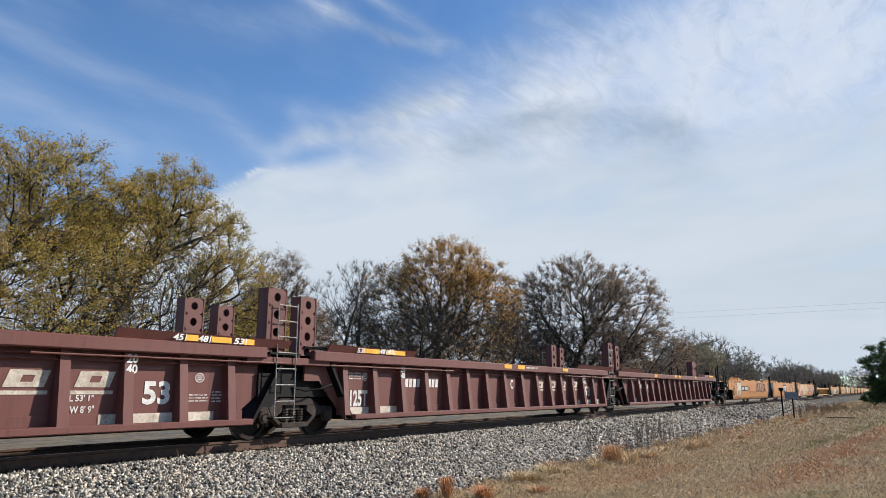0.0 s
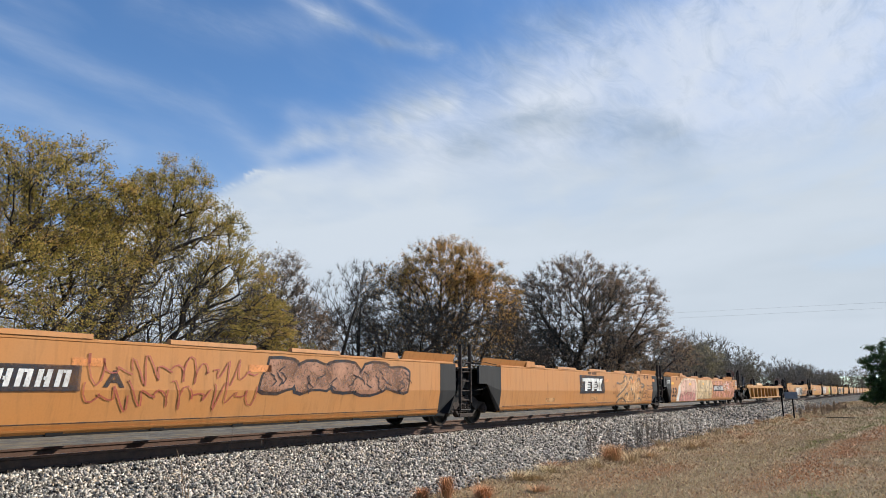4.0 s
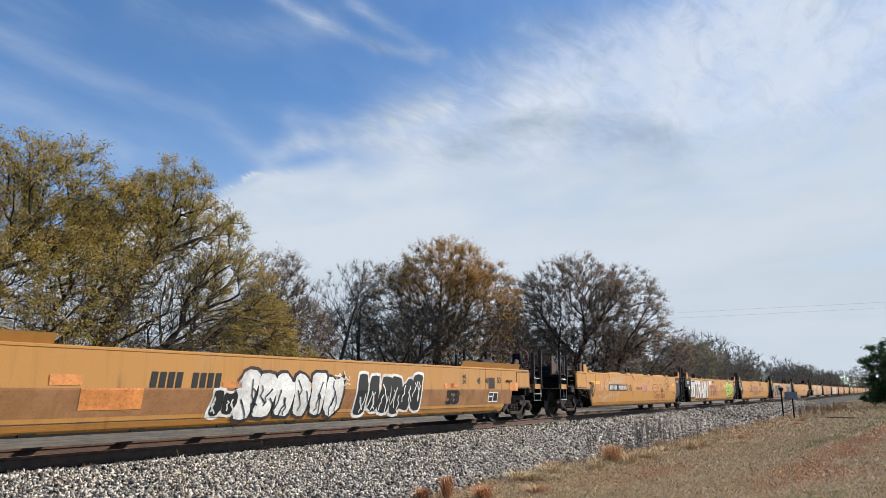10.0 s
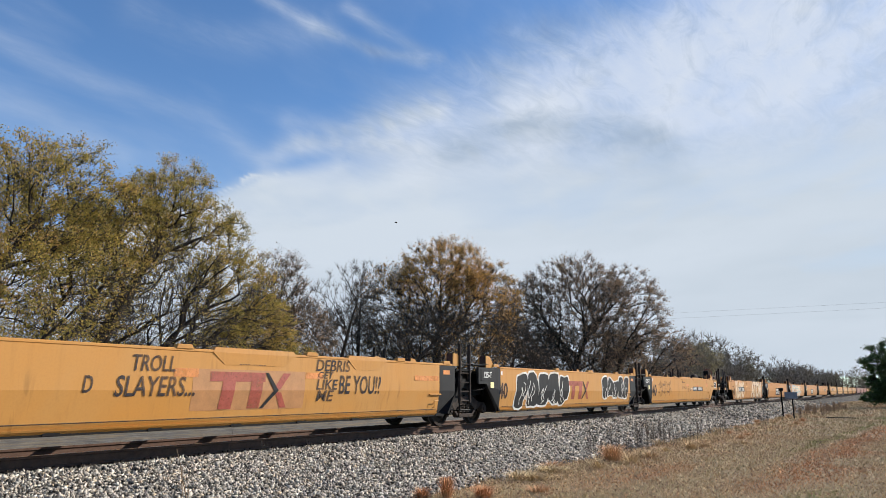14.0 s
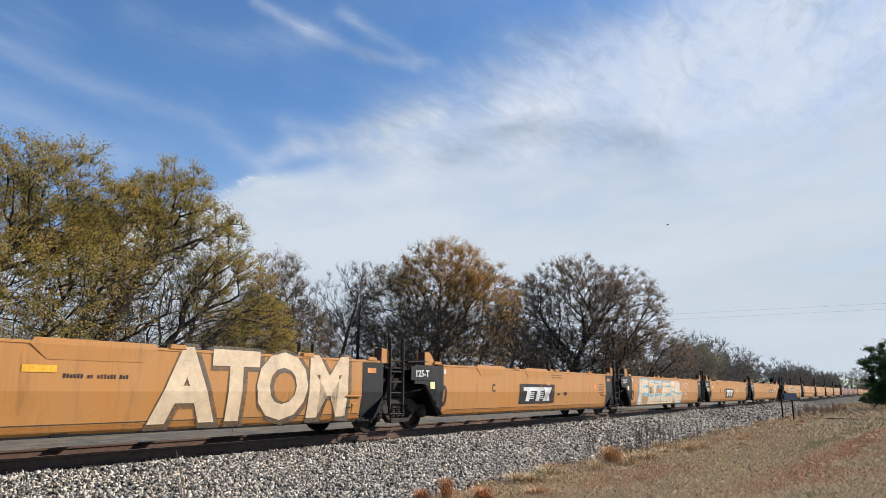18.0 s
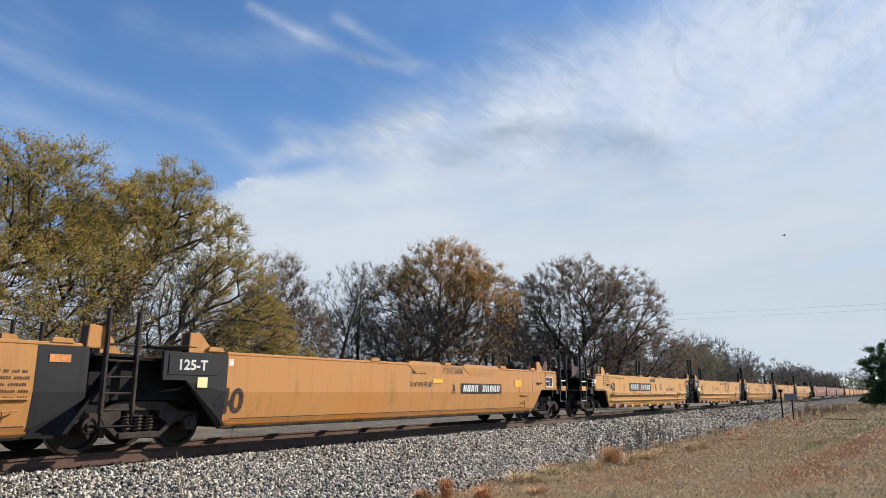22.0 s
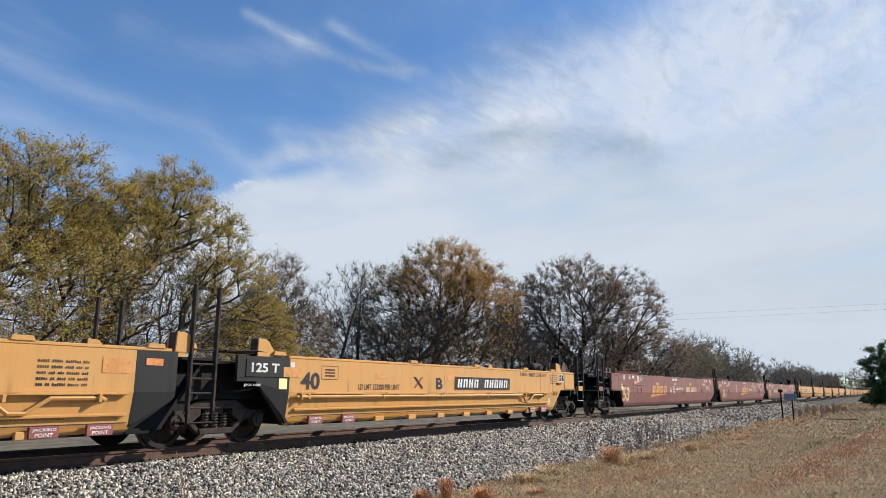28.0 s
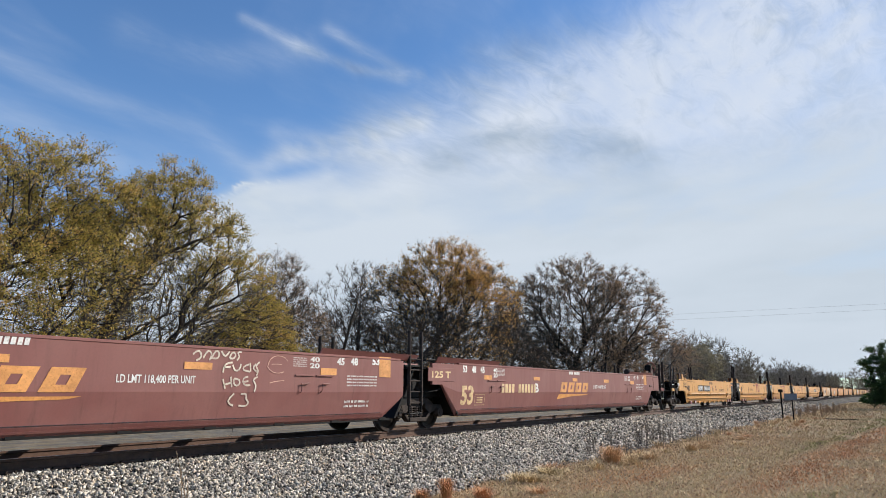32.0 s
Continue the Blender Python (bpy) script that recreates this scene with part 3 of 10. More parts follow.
def cards(rng, centres, size, droop=0.3):
    """Small bent leaves: two triangles each, turned at random."""
    n = len(centres)
    a = rng.normal(size=(n, 3))
    a[:, 2] -= droop
    a /= np.linalg.norm(a, axis=1)[:, None]
    b = np.cross(a, rng.normal(size=(n, 3)))
    b /= np.linalg.norm(b, axis=1)[:, None]
    s = size * rng.uniform(0.6, 1.3, n)[:, None]
    w = s * rng.uniform(0.45, 0.75, n)[:, None]
    v = np.stack([centres - a * s * 0.5, centres + b * w * 0.5, centres + a * s * 0.5 + np.cross(a, b) * s * 0.2, centres - b * w * 0.5], axis=1)
    return v.reshape(-1, 3), np.arange(n * 4).reshape(n, 4)


def tree(name, x, y, lobes, seed, trunk_r, tips, twigs, leaves, leaf_size, leaf, label, fork=0.28, leaf_of=None, twig_len=0.9, lean=(0, 0), twig_r=0.011, bark=None, bare=0.25, limbs=160, power=0.52, flat=0.55, spread=0.55, sides=3):
    """A tree grown into a crown made of lobes (dx, dy, z, rx, ry, rz): limbs reach for points in the crown, then twigs and leaves."""
    rng = np.random.default_rng(seed)
    z0 = float(ground_z(np.array([x]), np.array([y]))[0]) - 0.1
    lob = np.array(lobes, dtype=float)
    vol = lob[:, 3] * lob[:, 4] * lob[:, 5]
    pick = rng.choice(len(lob), tips, p=vol / vol.sum())
    d = rng.normal(size=(tips, 3))
    d /= np.linalg.norm(d, axis=1)[:, None]
    rad = rng.uniform(0.1, 1.0, tips) ** 0.36
    t = lob[pick, :3] + d * rad[:, None] * lob[pick, 3:]
    t = t[t[:, 2] > 0.8]
    # limbs first: targets far from one another, then the finer ones between them
    far, order = np.linalg.norm(t - np.array([0, 0, lob[:, 2].max() * fork + 0.6]), axis=1), []
    for _ in range(min(limbs, len(t))):
        j = int(np.argmax(far))
        order.append(j)
        far = np.minimum(far, np.linalg.norm(t - t[j], axis=1))
    rest = np.setdiff1d(np.arange(len(t)), order)
    t = np.concatenate([t[order], t[rng.permutation(rest)]])
    top = lob[:, 2].max() * fork + 0.6
    trunk = [np.array([0, 0, 0.0])]
    for k in range(1, 6):
        trunk.append(np.array([lean[0] * k / 5 + rng.normal(0, 0.06), lean[1] * k / 5 + rng.normal(0, 0.06), top * k / 5]))
    nodes = [*trunk]
    par = [-1, 0, 1, 2, 3, 4]
    depth = list(np.arange(6) * top / 5)
    ends = []
    cap = 60000
    P = np.zeros((cap, 3))
    Dp = np.zeros(cap)
    P[:6], Dp[:6] = np.array(nodes), depth
    cnt = 6
    for g in t:
        q = P[2:cnt]
        dist = np.linalg.norm(q - g, axis=1)
        cost = dist + spread * Dp[2:cnt] + np.where(q[:, 2] > g[2] + 0.6, 1.5, 0.0)
        b = int(np.argmin(cost)) + 2
        p0 = P[b].copy()
        length = np.linalg.norm(g - p0)
        k = max(2, int(length / 0.5))
        way = (g - p0) / (length + 1e-9)
        up = np.array([0, 0, 1.0])
        bend = np.cross(way, rng.normal(size=3)) * 0.035 * length + up * 0.07 * length
        sway = np.cross(way, rng.normal(size=3)) * 0.018 * length
        last = b
        for j in range(1, k + 1):
            u = j / k
            pt = p0 + (g - p0) * u + bend * math.sin(math.pi * u) + sway * math.sin(2 * math.pi * u) + rng.normal(0, 0.02, 3) * (0 if j == k else 1)
            P[cnt], Dp[cnt] = pt, Dp[last] + length / k
            par.append(last)
            last = cnt
            cnt += 1
        ends.append(last)
    P = P[:cnt]
    load = np.zeros(cnt)
    load[ends] = 1.0
    kids = [[] for _ in range(cnt)]
    for i in range(cnt - 1, 0, -1):
        load[par[i]] += load[i]
        kids[par[i]].append(i)
    r = trunk_r * (load / max(load[0], 1)) ** power
    r = np.maximum(r, twig_r * 1.1)
    r[0] *= 1.35
    paths = []
    starts = [(0, 0)]
    while starts:
        a, first = starts.pop()
        run = [a] if a == first else [a, first]
        cur = first
        while kids[cur]:
            ks = sorted(kids[cur], key=lambda i: -load[i])
            for o in ks[1:]:
                starts.append((cur, o))
            cur = ks[0]
            run.append(cur)
        if len(run) > 1:
            rr = r[run].copy()
            if a != first:
                rr[0] = min(rr[0], rr[1] * 1.25)
            paths.append((P[run], rr))
    root = tagged(new(name), label, "tree", kind="")
    root.location = (x, y, z0)
    v, f = tubes([p for p in paths if p[1][0] > 0.05], 7)
    raw_mesh("trunk", v, f, bark or BARK, root)
    thin = [p for p in paths if p[1][0] <= 0.05]
    # twigs spray from the ends of the branches
    e = np.array(ends)
    src = P[rng.choice(e, twigs)] if twigs else np.zeros((0, 3))
    mid = P[rng.integers(6, cnt, twigs // 3)] if twigs else np.zeros((0, 3))
    src = np.concatenate([src, mid])
    c = lob[:, :3].mean(axis=0)
    out = src - (c * (1, 1, 0.75))
    out /= np.linalg.norm(out, axis=1)[:, None] + 1e-9
    dr = out * 0.8 + rng.normal(0, 0.5, src.shape) * (1.0, 1.0, 0.7) + np.array([0, 0, 0.14])
    dr /= np.linalg.norm(dr, axis=1)[:, None] + 1e-9
    ln = twig_len * rng.uniform(0.4, 1.2, len(src))[:, None]
    side = np.cross(dr, rng.normal(size=dr.shape))
    side /= np.linalg.norm(side, axis=1)[:, None] + 1e-9
    tip = src + dr * ln + np.array([0, 0, -0.06]) * ln
    midp = src + dr * ln * 0.5 + side * ln * rng.normal(0, 0.09, (len(src), 1))
    w = twig_r
    wv = np.stack([src + side * w, src - side * w, midp - side * w * 0.8, midp + side * w * 0.8, tip], axis=1)
    nv = len(src)
    quads = np.concatenate([np.arange(nv)[:, None] * 5 + np.array([0, 1, 2, 3]), np.arange(nv)[:, None] * 5 + np.array([3, 2, 4, 4])]) if nv else np.zeros((0, 4), int)
    tv, tf = tubes(thin, sides) if thin else (np.zeros((0, 3)), np.zeros((0, 4), int))
    # the tips close with a triangle; keep them apart from the quads
    verts = np.concatenate([tv, wv.reshape(-1, 3)])
    q1 = quads[:nv] + len(tv)
    tri = quads[nv:] + len(tv)
    tip2 = verts[tri[:, 2]] + side * w * 0.3 if nv else np.zeros((0, 3))
    base = len(verts)
    verts = np.concatenate([verts, tip2])
    tri[:, 3] = base + np.arange(nv)
    tri = tri[:, [0, 1, 3, 2]]
    raw_mesh("canopy", verts, np.concatenate([tf, q1, tri]), TWIG if not bark else bark, root, label="fine branches and twigs")
    if leaves:
        # the leaves hang on in clumps: some sprays are full, others bare
        clump = fractal(src[:, :2] + src[:, 2:] * 0.7, seed, 0.9, 3)
        full = np.flatnonzero(clump + rng.normal(0, 0.10, nv) > np.quantile(clump, bare) - 0.02)
        k = rng.choice(full, leaves)
        u = rng.uniform(0.25, 1.03, leaves)[:, None]
        pos = src[k] * (1 - u) + tip[k] * u + rng.normal(0, 0.13 * twig_len, (leaves, 3)) * (1.3, 1.3, flat)
        if leaf_of is not None:
            pos = pos[leaf_of(pos, rng)]
        lv, lf = cards(rng, pos, leaf_size)
        raw_mesh("crown", lv, lf, leaf, root, label="thinning autumn leaves")
    return root


# broad oaks that still hold olive and gold leaves
tree("oak_tree", 11.2, 28.0, ((3.0, 0, 9.2, 2.7, 2.6, 2.8), (0.2, 0, 8.5, 3.0, 2.8, 3.0), (5.0, 0.5, 7.4, 2.5, 2.6, 2.6), (1.8, -1.2, 5.4, 4.4, 3.0, 2.4), (-2.9, 0.5, 7.6, 3.0, 3, 3.2)),
     11, 0.36, 1500, 10000, 120000, 0.085, LEAF_GOLD, "broad oak with thinning olive and gold leaves", twig_len=0.66, bare=0.06, lean=(-0.5, 0), twig_r=0.009,
     leaf_of=lambda p, g: g.random(len(p)) < np.clip(1.0 - np.clip((p[:, 0] - 2.2) / 2.2, 0, 1) * np.clip((8.0 - p[:, 2]) / 2.0, 0, 1) * 0.92, 0.08, 1))
tree("oak_tree", 16.1, 28.6, ((3.3, 0, 10.4, 2.1, 2.2, 2.4), (5.3, 0, 8.6, 2.4, 2.4, 2.5), (1.0, 0, 8.3, 2.5, 2.4, 2.6), (7.3, 0, 6.5, 2.7, 2.4, 2.5), (2.9, -1.2, 4.8, 4.0, 2.8, 2.2), (9.4, 0.3, 4.8, 2.2, 2.2, 2.2), (11.0, 0.3, 3.2, 1.7, 2.0, 1.6)),
     12, 0.48, 1400, 10000, 125000, 0.085, LEAF_GOLD, "spreading oak with open limbs and gold leaves", twig_len=0.62, lean=(0.5, 0), bare=0.12, limbs=120, twig_r=0.009,
     power=0.50,
     leaf_of=lambda p, g: g.random(len(p)) < np.clip(0.08 + (np.hypot(p[:, 0] - 3.0, (p[:, 2] - 5.0) * 0.85) - 1.8) / 3.6, 0.08, 1))
tree("oak_tree", 8.4, 34.0, ((0, 0, 9.8, 4.0, 3.0, 3.2), (-2, 0, 6.0, 4.5, 3, 3.2), (2.5, 0, 5.6, 3.4, 3, 3.0), (6.5, 0.5, 5.2, 3.4, 2.6, 3.0)),
     13, 0.34, 900, 8000, 50000, 0.09, LEAF_BROWN, "oak with russet and olive leaves", twig_len=0.8)
tree("young_tree", 29.8, 32.0, ((0, 0, 7.6, 2.0, 2.2, 2.6), (1.2, -0.6, 5.0, 2.4, 2.2, 2.2), (-1.2, 0, 6.0, 2.0, 2, 2)),
     14, 0.19, 600, 6000, 17000, 0.08, LEAF_DRY, "slender tree with sparse tan leaves", twig_len=0.7, twig_r=0.009)
tree("bare_tree", 35.5, 32.0, ((0, 0, 7.8, 2.0, 2.2, 2.8), (-1.6, 0.8, 5.2, 2.4, 2.4, 2.2), (1.8, -1, 7.6, 1.8, 2.0, 3.0)),
     15, 0.16, 360, 3000, 0, 0.1, LEAF_DRY, "bare grey tree with fine branches", twig_len=0.6, twig_r=0.009, limbs=60)
tree("bare_tree", 39.0, 33.0, ((0, 0, 8.6, 1.6, 1.6, 2.8), (-0.4, 0.8, 5.8, 2.0, 2.0, 2.2)),
     19, 0.14, 300, 2200, 0, 0.1, LEAF_DRY, "bare upright tree with thin branches", twig_len=0.6, twig_r=0.009, limbs=50)
tree("bare_tree", 38.2, 29.4, ((2.2, -1.2, 5.6, 2.6, 2.2, 2.0), (0.2, 0.4, 5.0, 2.0, 2.0, 2.0), (4.6, -1.8, 6.0, 2.0, 2.0, 1.8)),
     20, 0.19, 360, 3600, 0, 0.1, LEAF_DRY, "leaning bare tree with dark spreading limbs", twig_len=0.7, twig_r=0.010, limbs=50, lean=(0.9, -0.5), fork=0.35)
tree("oak_tree", 45.4, 30.6, ((0.3, -0.5, 9.4, 4.3, 4.3, 4.4), (-1.9, 2.9, 7.6, 3.5, 3.5, 4.0), (1.9, -2.9, 8.0, 3.4, 3.4, 4.2), (0, 0, 5.0, 5.6, 5.6, 3.0)),
     16, 0.46, 2600, 26000, 110000, 0.12, LEAF_BROWN, "round oak with russet leaves near its top", twig_len=0.8, twig_r=0.011, limbs=200,
     leaf_of=lambda p, g: g.random(len(p)) < np.clip((p[:, 2] - 7.4 - 0.15 * p[:, 1] + 0.09 * p[:, 0]) / 3.4, 0.13, 0.95), bare=0.15)
tree("bare_tree", 55.5, 30.0, ((0, 0, 6.4, 2.4, 2.4, 2.6), (0.8, -1.2, 4.4, 3.0, 2.8, 2.2)),
     21, 0.18, 460, 4000, 1500, 0.11, LEAF_DRY, "bare scrubby tree with a few dry leaves", twig_len=0.8, twig_r=0.013, limbs=60)
tree("bare_tree", 60.5, 32.0, ((0, 0, 8.0, 2.4, 2.4, 3.2), (0.8, -1.2, 5.2, 3.0, 2.8, 2.6)),
     17, 0.20, 600, 4200, 1500, 0.12, LEAF_DRY, "bare slender tree with upright branches", twig_len=0.8, twig_r=0.013, limbs=70)
tree("oak_tree", 68.6, 28.6, ((0.0, 0, 8.8, 6.6, 6.6, 7.3), (-1.6, 4.8, 9.2, 4.0, 4.0, 4.9), (1.8, -5.0, 9.7, 4.2, 4.6, 4.9), (0.0, 0, 5.4, 7.4, 7.4, 3.0), (3.2, -8.4, 4.8, 3.4, 3.4, 3.6)),
     28, 0.72, 3200, 34000, 90000, 0.13, LEAF_DRY, "wide old oak, nearly bare, with dry brown leaves", twig_len=0.85, twig_r=0.014, limbs=260, power=0.50,
     leaf_of=lambda p, g: g.random(len(p)) < np.clip(0.34 - p[:, 1] / 14.0 + 0.1 * (np.hypot(np.hypot(p[:, 0], p[:, 1]), p[:, 2] - 6.0) - 5.5), 0.10, 1), bare=0.1)


# scrub and saplings that fill the wood's edge behind the line
def thicket():
    base = [tree("sapling", 26.0, 34.0, ((0, 0, 3.4, 1.8, 1.8, 2.2), (0.5, 0, 1.9, 2.0, 1.8, 1.4)), 30, 0.06, 140, 1000, 500, 0.12, LEAF_DRY,
                 "bare scrubby sapling at the wood's edge", twig_len=0.9, twig_r=0.010, bark=PALE_TWIG),
            tree("sapling", 32.0, 35.0, ((0, 0, 4.6, 2.2, 2, 2.8), (-0.6, 0, 2.4, 2.4, 2, 1.8)), 31, 0.08, 160, 1100, 900, 0.12, LEAF_BROWN,
                 "twiggy sapling with a few russet leaves", twig_len=1.0, twig_r=0.012),
            tree("sapling", 41.0, 36.0, ((0, 0, 5.6, 2.2, 2.2, 3.2), (0.4, 0, 2.8, 2.6, 2.2, 2.2)), 32, 0.09, 160, 1100, 0, 0.12, LEAF_DRY,
                 "bare grey sapling with upright twigs", twig_len=1.2, twig_r=0.011)]
    rng = random.Random(21)
    for o in base:
        tagged(o, category="tree", group="saplings at the wood's edge")
    for i in range(74):
        x = -6 + i * 2.1 + rng.uniform(-1.2, 1.2)
        y = rng.choice((34, 37, 41, 47)) + rng.uniform(-2, 2) + (3 if x > 50 else 0)
        s = rng.uniform(0.75, 1.3) * (1.0 if x < 45 else 0.72 if x < 72 else 0.5)
        z = float(ground_z(np.array([x]), np.array([y]))[0]) - 0.1
        copy_thing(rng.choice(base), pose(x, y, z, 0, 0, rng.uniform(0, 360)) @ Matrix.Scale(s, 4))


thicket()


def far_wood():
    """The line of woods that runs out to the distance beyond the train."""
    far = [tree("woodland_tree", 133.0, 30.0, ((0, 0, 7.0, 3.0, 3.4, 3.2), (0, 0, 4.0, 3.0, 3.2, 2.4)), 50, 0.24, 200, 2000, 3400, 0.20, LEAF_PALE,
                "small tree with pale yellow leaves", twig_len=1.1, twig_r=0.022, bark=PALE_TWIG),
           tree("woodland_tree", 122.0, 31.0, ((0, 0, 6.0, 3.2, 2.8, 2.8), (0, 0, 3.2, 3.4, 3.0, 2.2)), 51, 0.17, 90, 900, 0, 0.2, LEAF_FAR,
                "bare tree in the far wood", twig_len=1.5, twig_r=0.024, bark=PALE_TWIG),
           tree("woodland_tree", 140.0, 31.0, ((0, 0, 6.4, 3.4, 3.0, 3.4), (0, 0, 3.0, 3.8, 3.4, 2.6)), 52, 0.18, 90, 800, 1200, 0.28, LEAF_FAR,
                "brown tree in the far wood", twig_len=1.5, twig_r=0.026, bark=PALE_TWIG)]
    rng = random.Random(5)
    for o in far:
        tagged(o, category="tree", group="far woodland trees")
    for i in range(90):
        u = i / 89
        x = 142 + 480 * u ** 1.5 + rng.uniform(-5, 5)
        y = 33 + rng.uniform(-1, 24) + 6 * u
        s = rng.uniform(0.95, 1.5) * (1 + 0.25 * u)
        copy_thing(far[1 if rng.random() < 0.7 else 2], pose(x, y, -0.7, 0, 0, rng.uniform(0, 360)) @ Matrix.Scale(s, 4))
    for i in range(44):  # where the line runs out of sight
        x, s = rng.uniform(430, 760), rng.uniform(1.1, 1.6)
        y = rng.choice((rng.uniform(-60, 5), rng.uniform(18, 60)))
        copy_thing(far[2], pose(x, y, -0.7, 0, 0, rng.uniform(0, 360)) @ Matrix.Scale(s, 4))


far_wood()


# evergreens on the near side of the line, far along it
tree("cedar_tree", 81.5, 1.0, ((0, 0, 1.6, 1.7, 1.7, 1.5), (0.2, -0.3, 3.3, 1.8, 1.8, 1.5), (-0.2, 0.9, 4.4, 1.2, 1.3, 0.8), (-0.2, -0.4, 5.5, 1.2, 1.2, 1.2), (0.1, 0.9, 5.7, 0.6, 0.7, 0.6), (0.2, 1.3, 2.6, 0.6, 0.7, 0.7)),
     61, 0.14, 500, 3600, 34000, 0.15, LEAF_CEDAR, "dense dark green evergreen beside the line", fork=0.2, twig_len=0.6, twig_r=0.012)
tree("evergreen_bush", 84.0, 2.6, ((0, 0, 0.8, 0.9, 0.9, 0.8), (0.3, -1.0, 0.9, 1.0, 1.0, 0.8)),
     62, 0.05, 100, 900, 9000, 0.16, LEAF_CEDAR, "low dark green bush beside the line", fork=0.2, twig_len=0.4, twig_r=0.008)


# ---- the verge: dead grass, weeds, a marker sign ----
STRAW = Nodes("dry_grass_blades")
_at = STRAW.node("ShaderNodeAttribute")
_at.attribute_name = "tone"
_rnd = STRAW.t.nodes.new("ShaderNodeNewGeometry").outputs["Random Per Island"]
_base = STRAW.ramp(_at.outputs["Fac"], (0.0, (0.235, 0.24, 0.078)), (0.25, (0.37, 0.295, 0.135)), (0.5, (0.565, 0.415, 0.235)), (0.75, (0.54, 0.305, 0.155)), (1.0, (0.49, 0.225, 0.105)))
STRAW_MAT = STRAW.done(STRAW.mix(0.5, _base, STRAW.ramp(_rnd, (0.0, 0.30), (0.6, 0.55), (1.0, 0.85)), "OVERLAY"), 0.85, 0, 0.2)


def verge_tone(x, y, rng):
    """0 green, 0.5 straw, 1 red-brown: strips along the verge with ragged edges."""
    p = np.c_[x * 0.5, y]
    n = fractal(p, 71, 0.9, 4) - 0.5
    t = 0.56 + 0.40 * n
    line = 2.1 - 0.062 * (x - 13.0)
    red = np.exp(-((y + n * 1.2 - line) / 0.62) ** 2) * np.clip((x - 11.5) / 2.5, 0, 1)
    red += 0.7 * np.exp(-(((x - 13.9) / 2.6) ** 2 + ((y + n * 1.5 - 4.9) / 0.45) ** 2))
    green = np.exp(-((y + n * 1.2 - line - 1.0) / 0.4) ** 2) * np.clip((x - 18) / 8, 0, 1) + np.exp(-(((x - 12.4) / 1.3) ** 2 + ((y - 1.3) / 0.45) ** 2))
    olive = np.exp(-((y + n * 2 - line - 2.0) / 0.9) ** 2) * 0.5
    t = t - 0.03 + 0.50 * red - 0.42 * green - 0.14 * olive
    return np.clip(t + rng.normal(0, 0.07, len(x)), 0, 1)


def grass():
    rng = np.random.default_rng(8)
    V, T = [], []
    for x0, x1, n, h, w in ((8.0, 16, 70000, 0.045, 0.006), (16, 30, 60000, 0.055, 0.010), (30, 60, 34000, 0.08, 0.02), (60, 130, 20000, 0.13, 0.04)):
        x = rng.uniform(x0, x1, n)
        y = rng.uniform(-2.5, 7.6, n) if x0 < 30 else rng.uniform(-8, 7.6, n)
        lim = 7.0 + 1.5 * (fractal(np.c_[x, y], 40, 0.6, 3) - 0.5) + rng.normal(0, 0.25, n)
        k = (y < lim) & (rng.random(n) < 0.35 + 1.3 * fractal(np.c_[x, y], 44, 1.1, 3))
        x, y = x[k], y[k]
        m = len(x)
        z = np.maximum(ground_z(x, y), np.where(y > 6.3, bed_z(y) - 0.03, -9))
        edge = np.clip((y - 5.0) / 1.6, 0, 1)
        hh = h * rng.uniform(0.4, 1.5, m) * (1 + 0.9 * edge * (fractal(np.c_[x, y], 46, 0.8, 3)))
        a = rng.uniform(0, 6.283, m)
        lean = hh * rng.uniform(0.6, 2.6, m)
        b = np.c_[x, y, z - 0.01]
        s = np.c_[-np.sin(a), np.cos(a), np.zeros(m)] * (w * rng.uniform(0.5, 1.3, m))[:, None]
        mid = b + np.c_[np.cos(a) * lean * 0.35, np.sin(a) * lean * 0.35, hh * 0.7]
        tip = b + np.c_[np.cos(a) * lean, np.sin(a) * lean, hh]
        V.append(np.stack([b - s, b + s, mid + s * 0.7, tip, mid - s * 0.7], axis=1).reshape(-1, 3))
        T.append(np.repeat(verge_tone(x, y, rng), 5))
    V, T = np.concatenate(V), np.concatenate(T)
    n = len(V) // 5
    i = np.arange(n)[:, None] * 5
    raw_mesh("grass", V, np.concatenate([i + [0, 1, 2, 4]]), STRAW_MAT, kind="stuff", label="short dead grass with red-brown and green patches", attrs={"tone": T})
    # fallen leaves and bits lying in the grass
    m = 9000
    x, y = 8 + 30 * rng.random(m) ** 1.4, rng.uniform(-2, 6.8, m)
    c = np.c_[x, y, ground_z(x, y) + rng.uniform(0.01, 0.07, m)]
    lv, lf = cards(rng, c, 0.055, 0.0)
    raw_mesh("leaf_litter", lv, lf, LEAF_DRY, kind="stuff", label="fallen brown leaves in the grass")


grass()


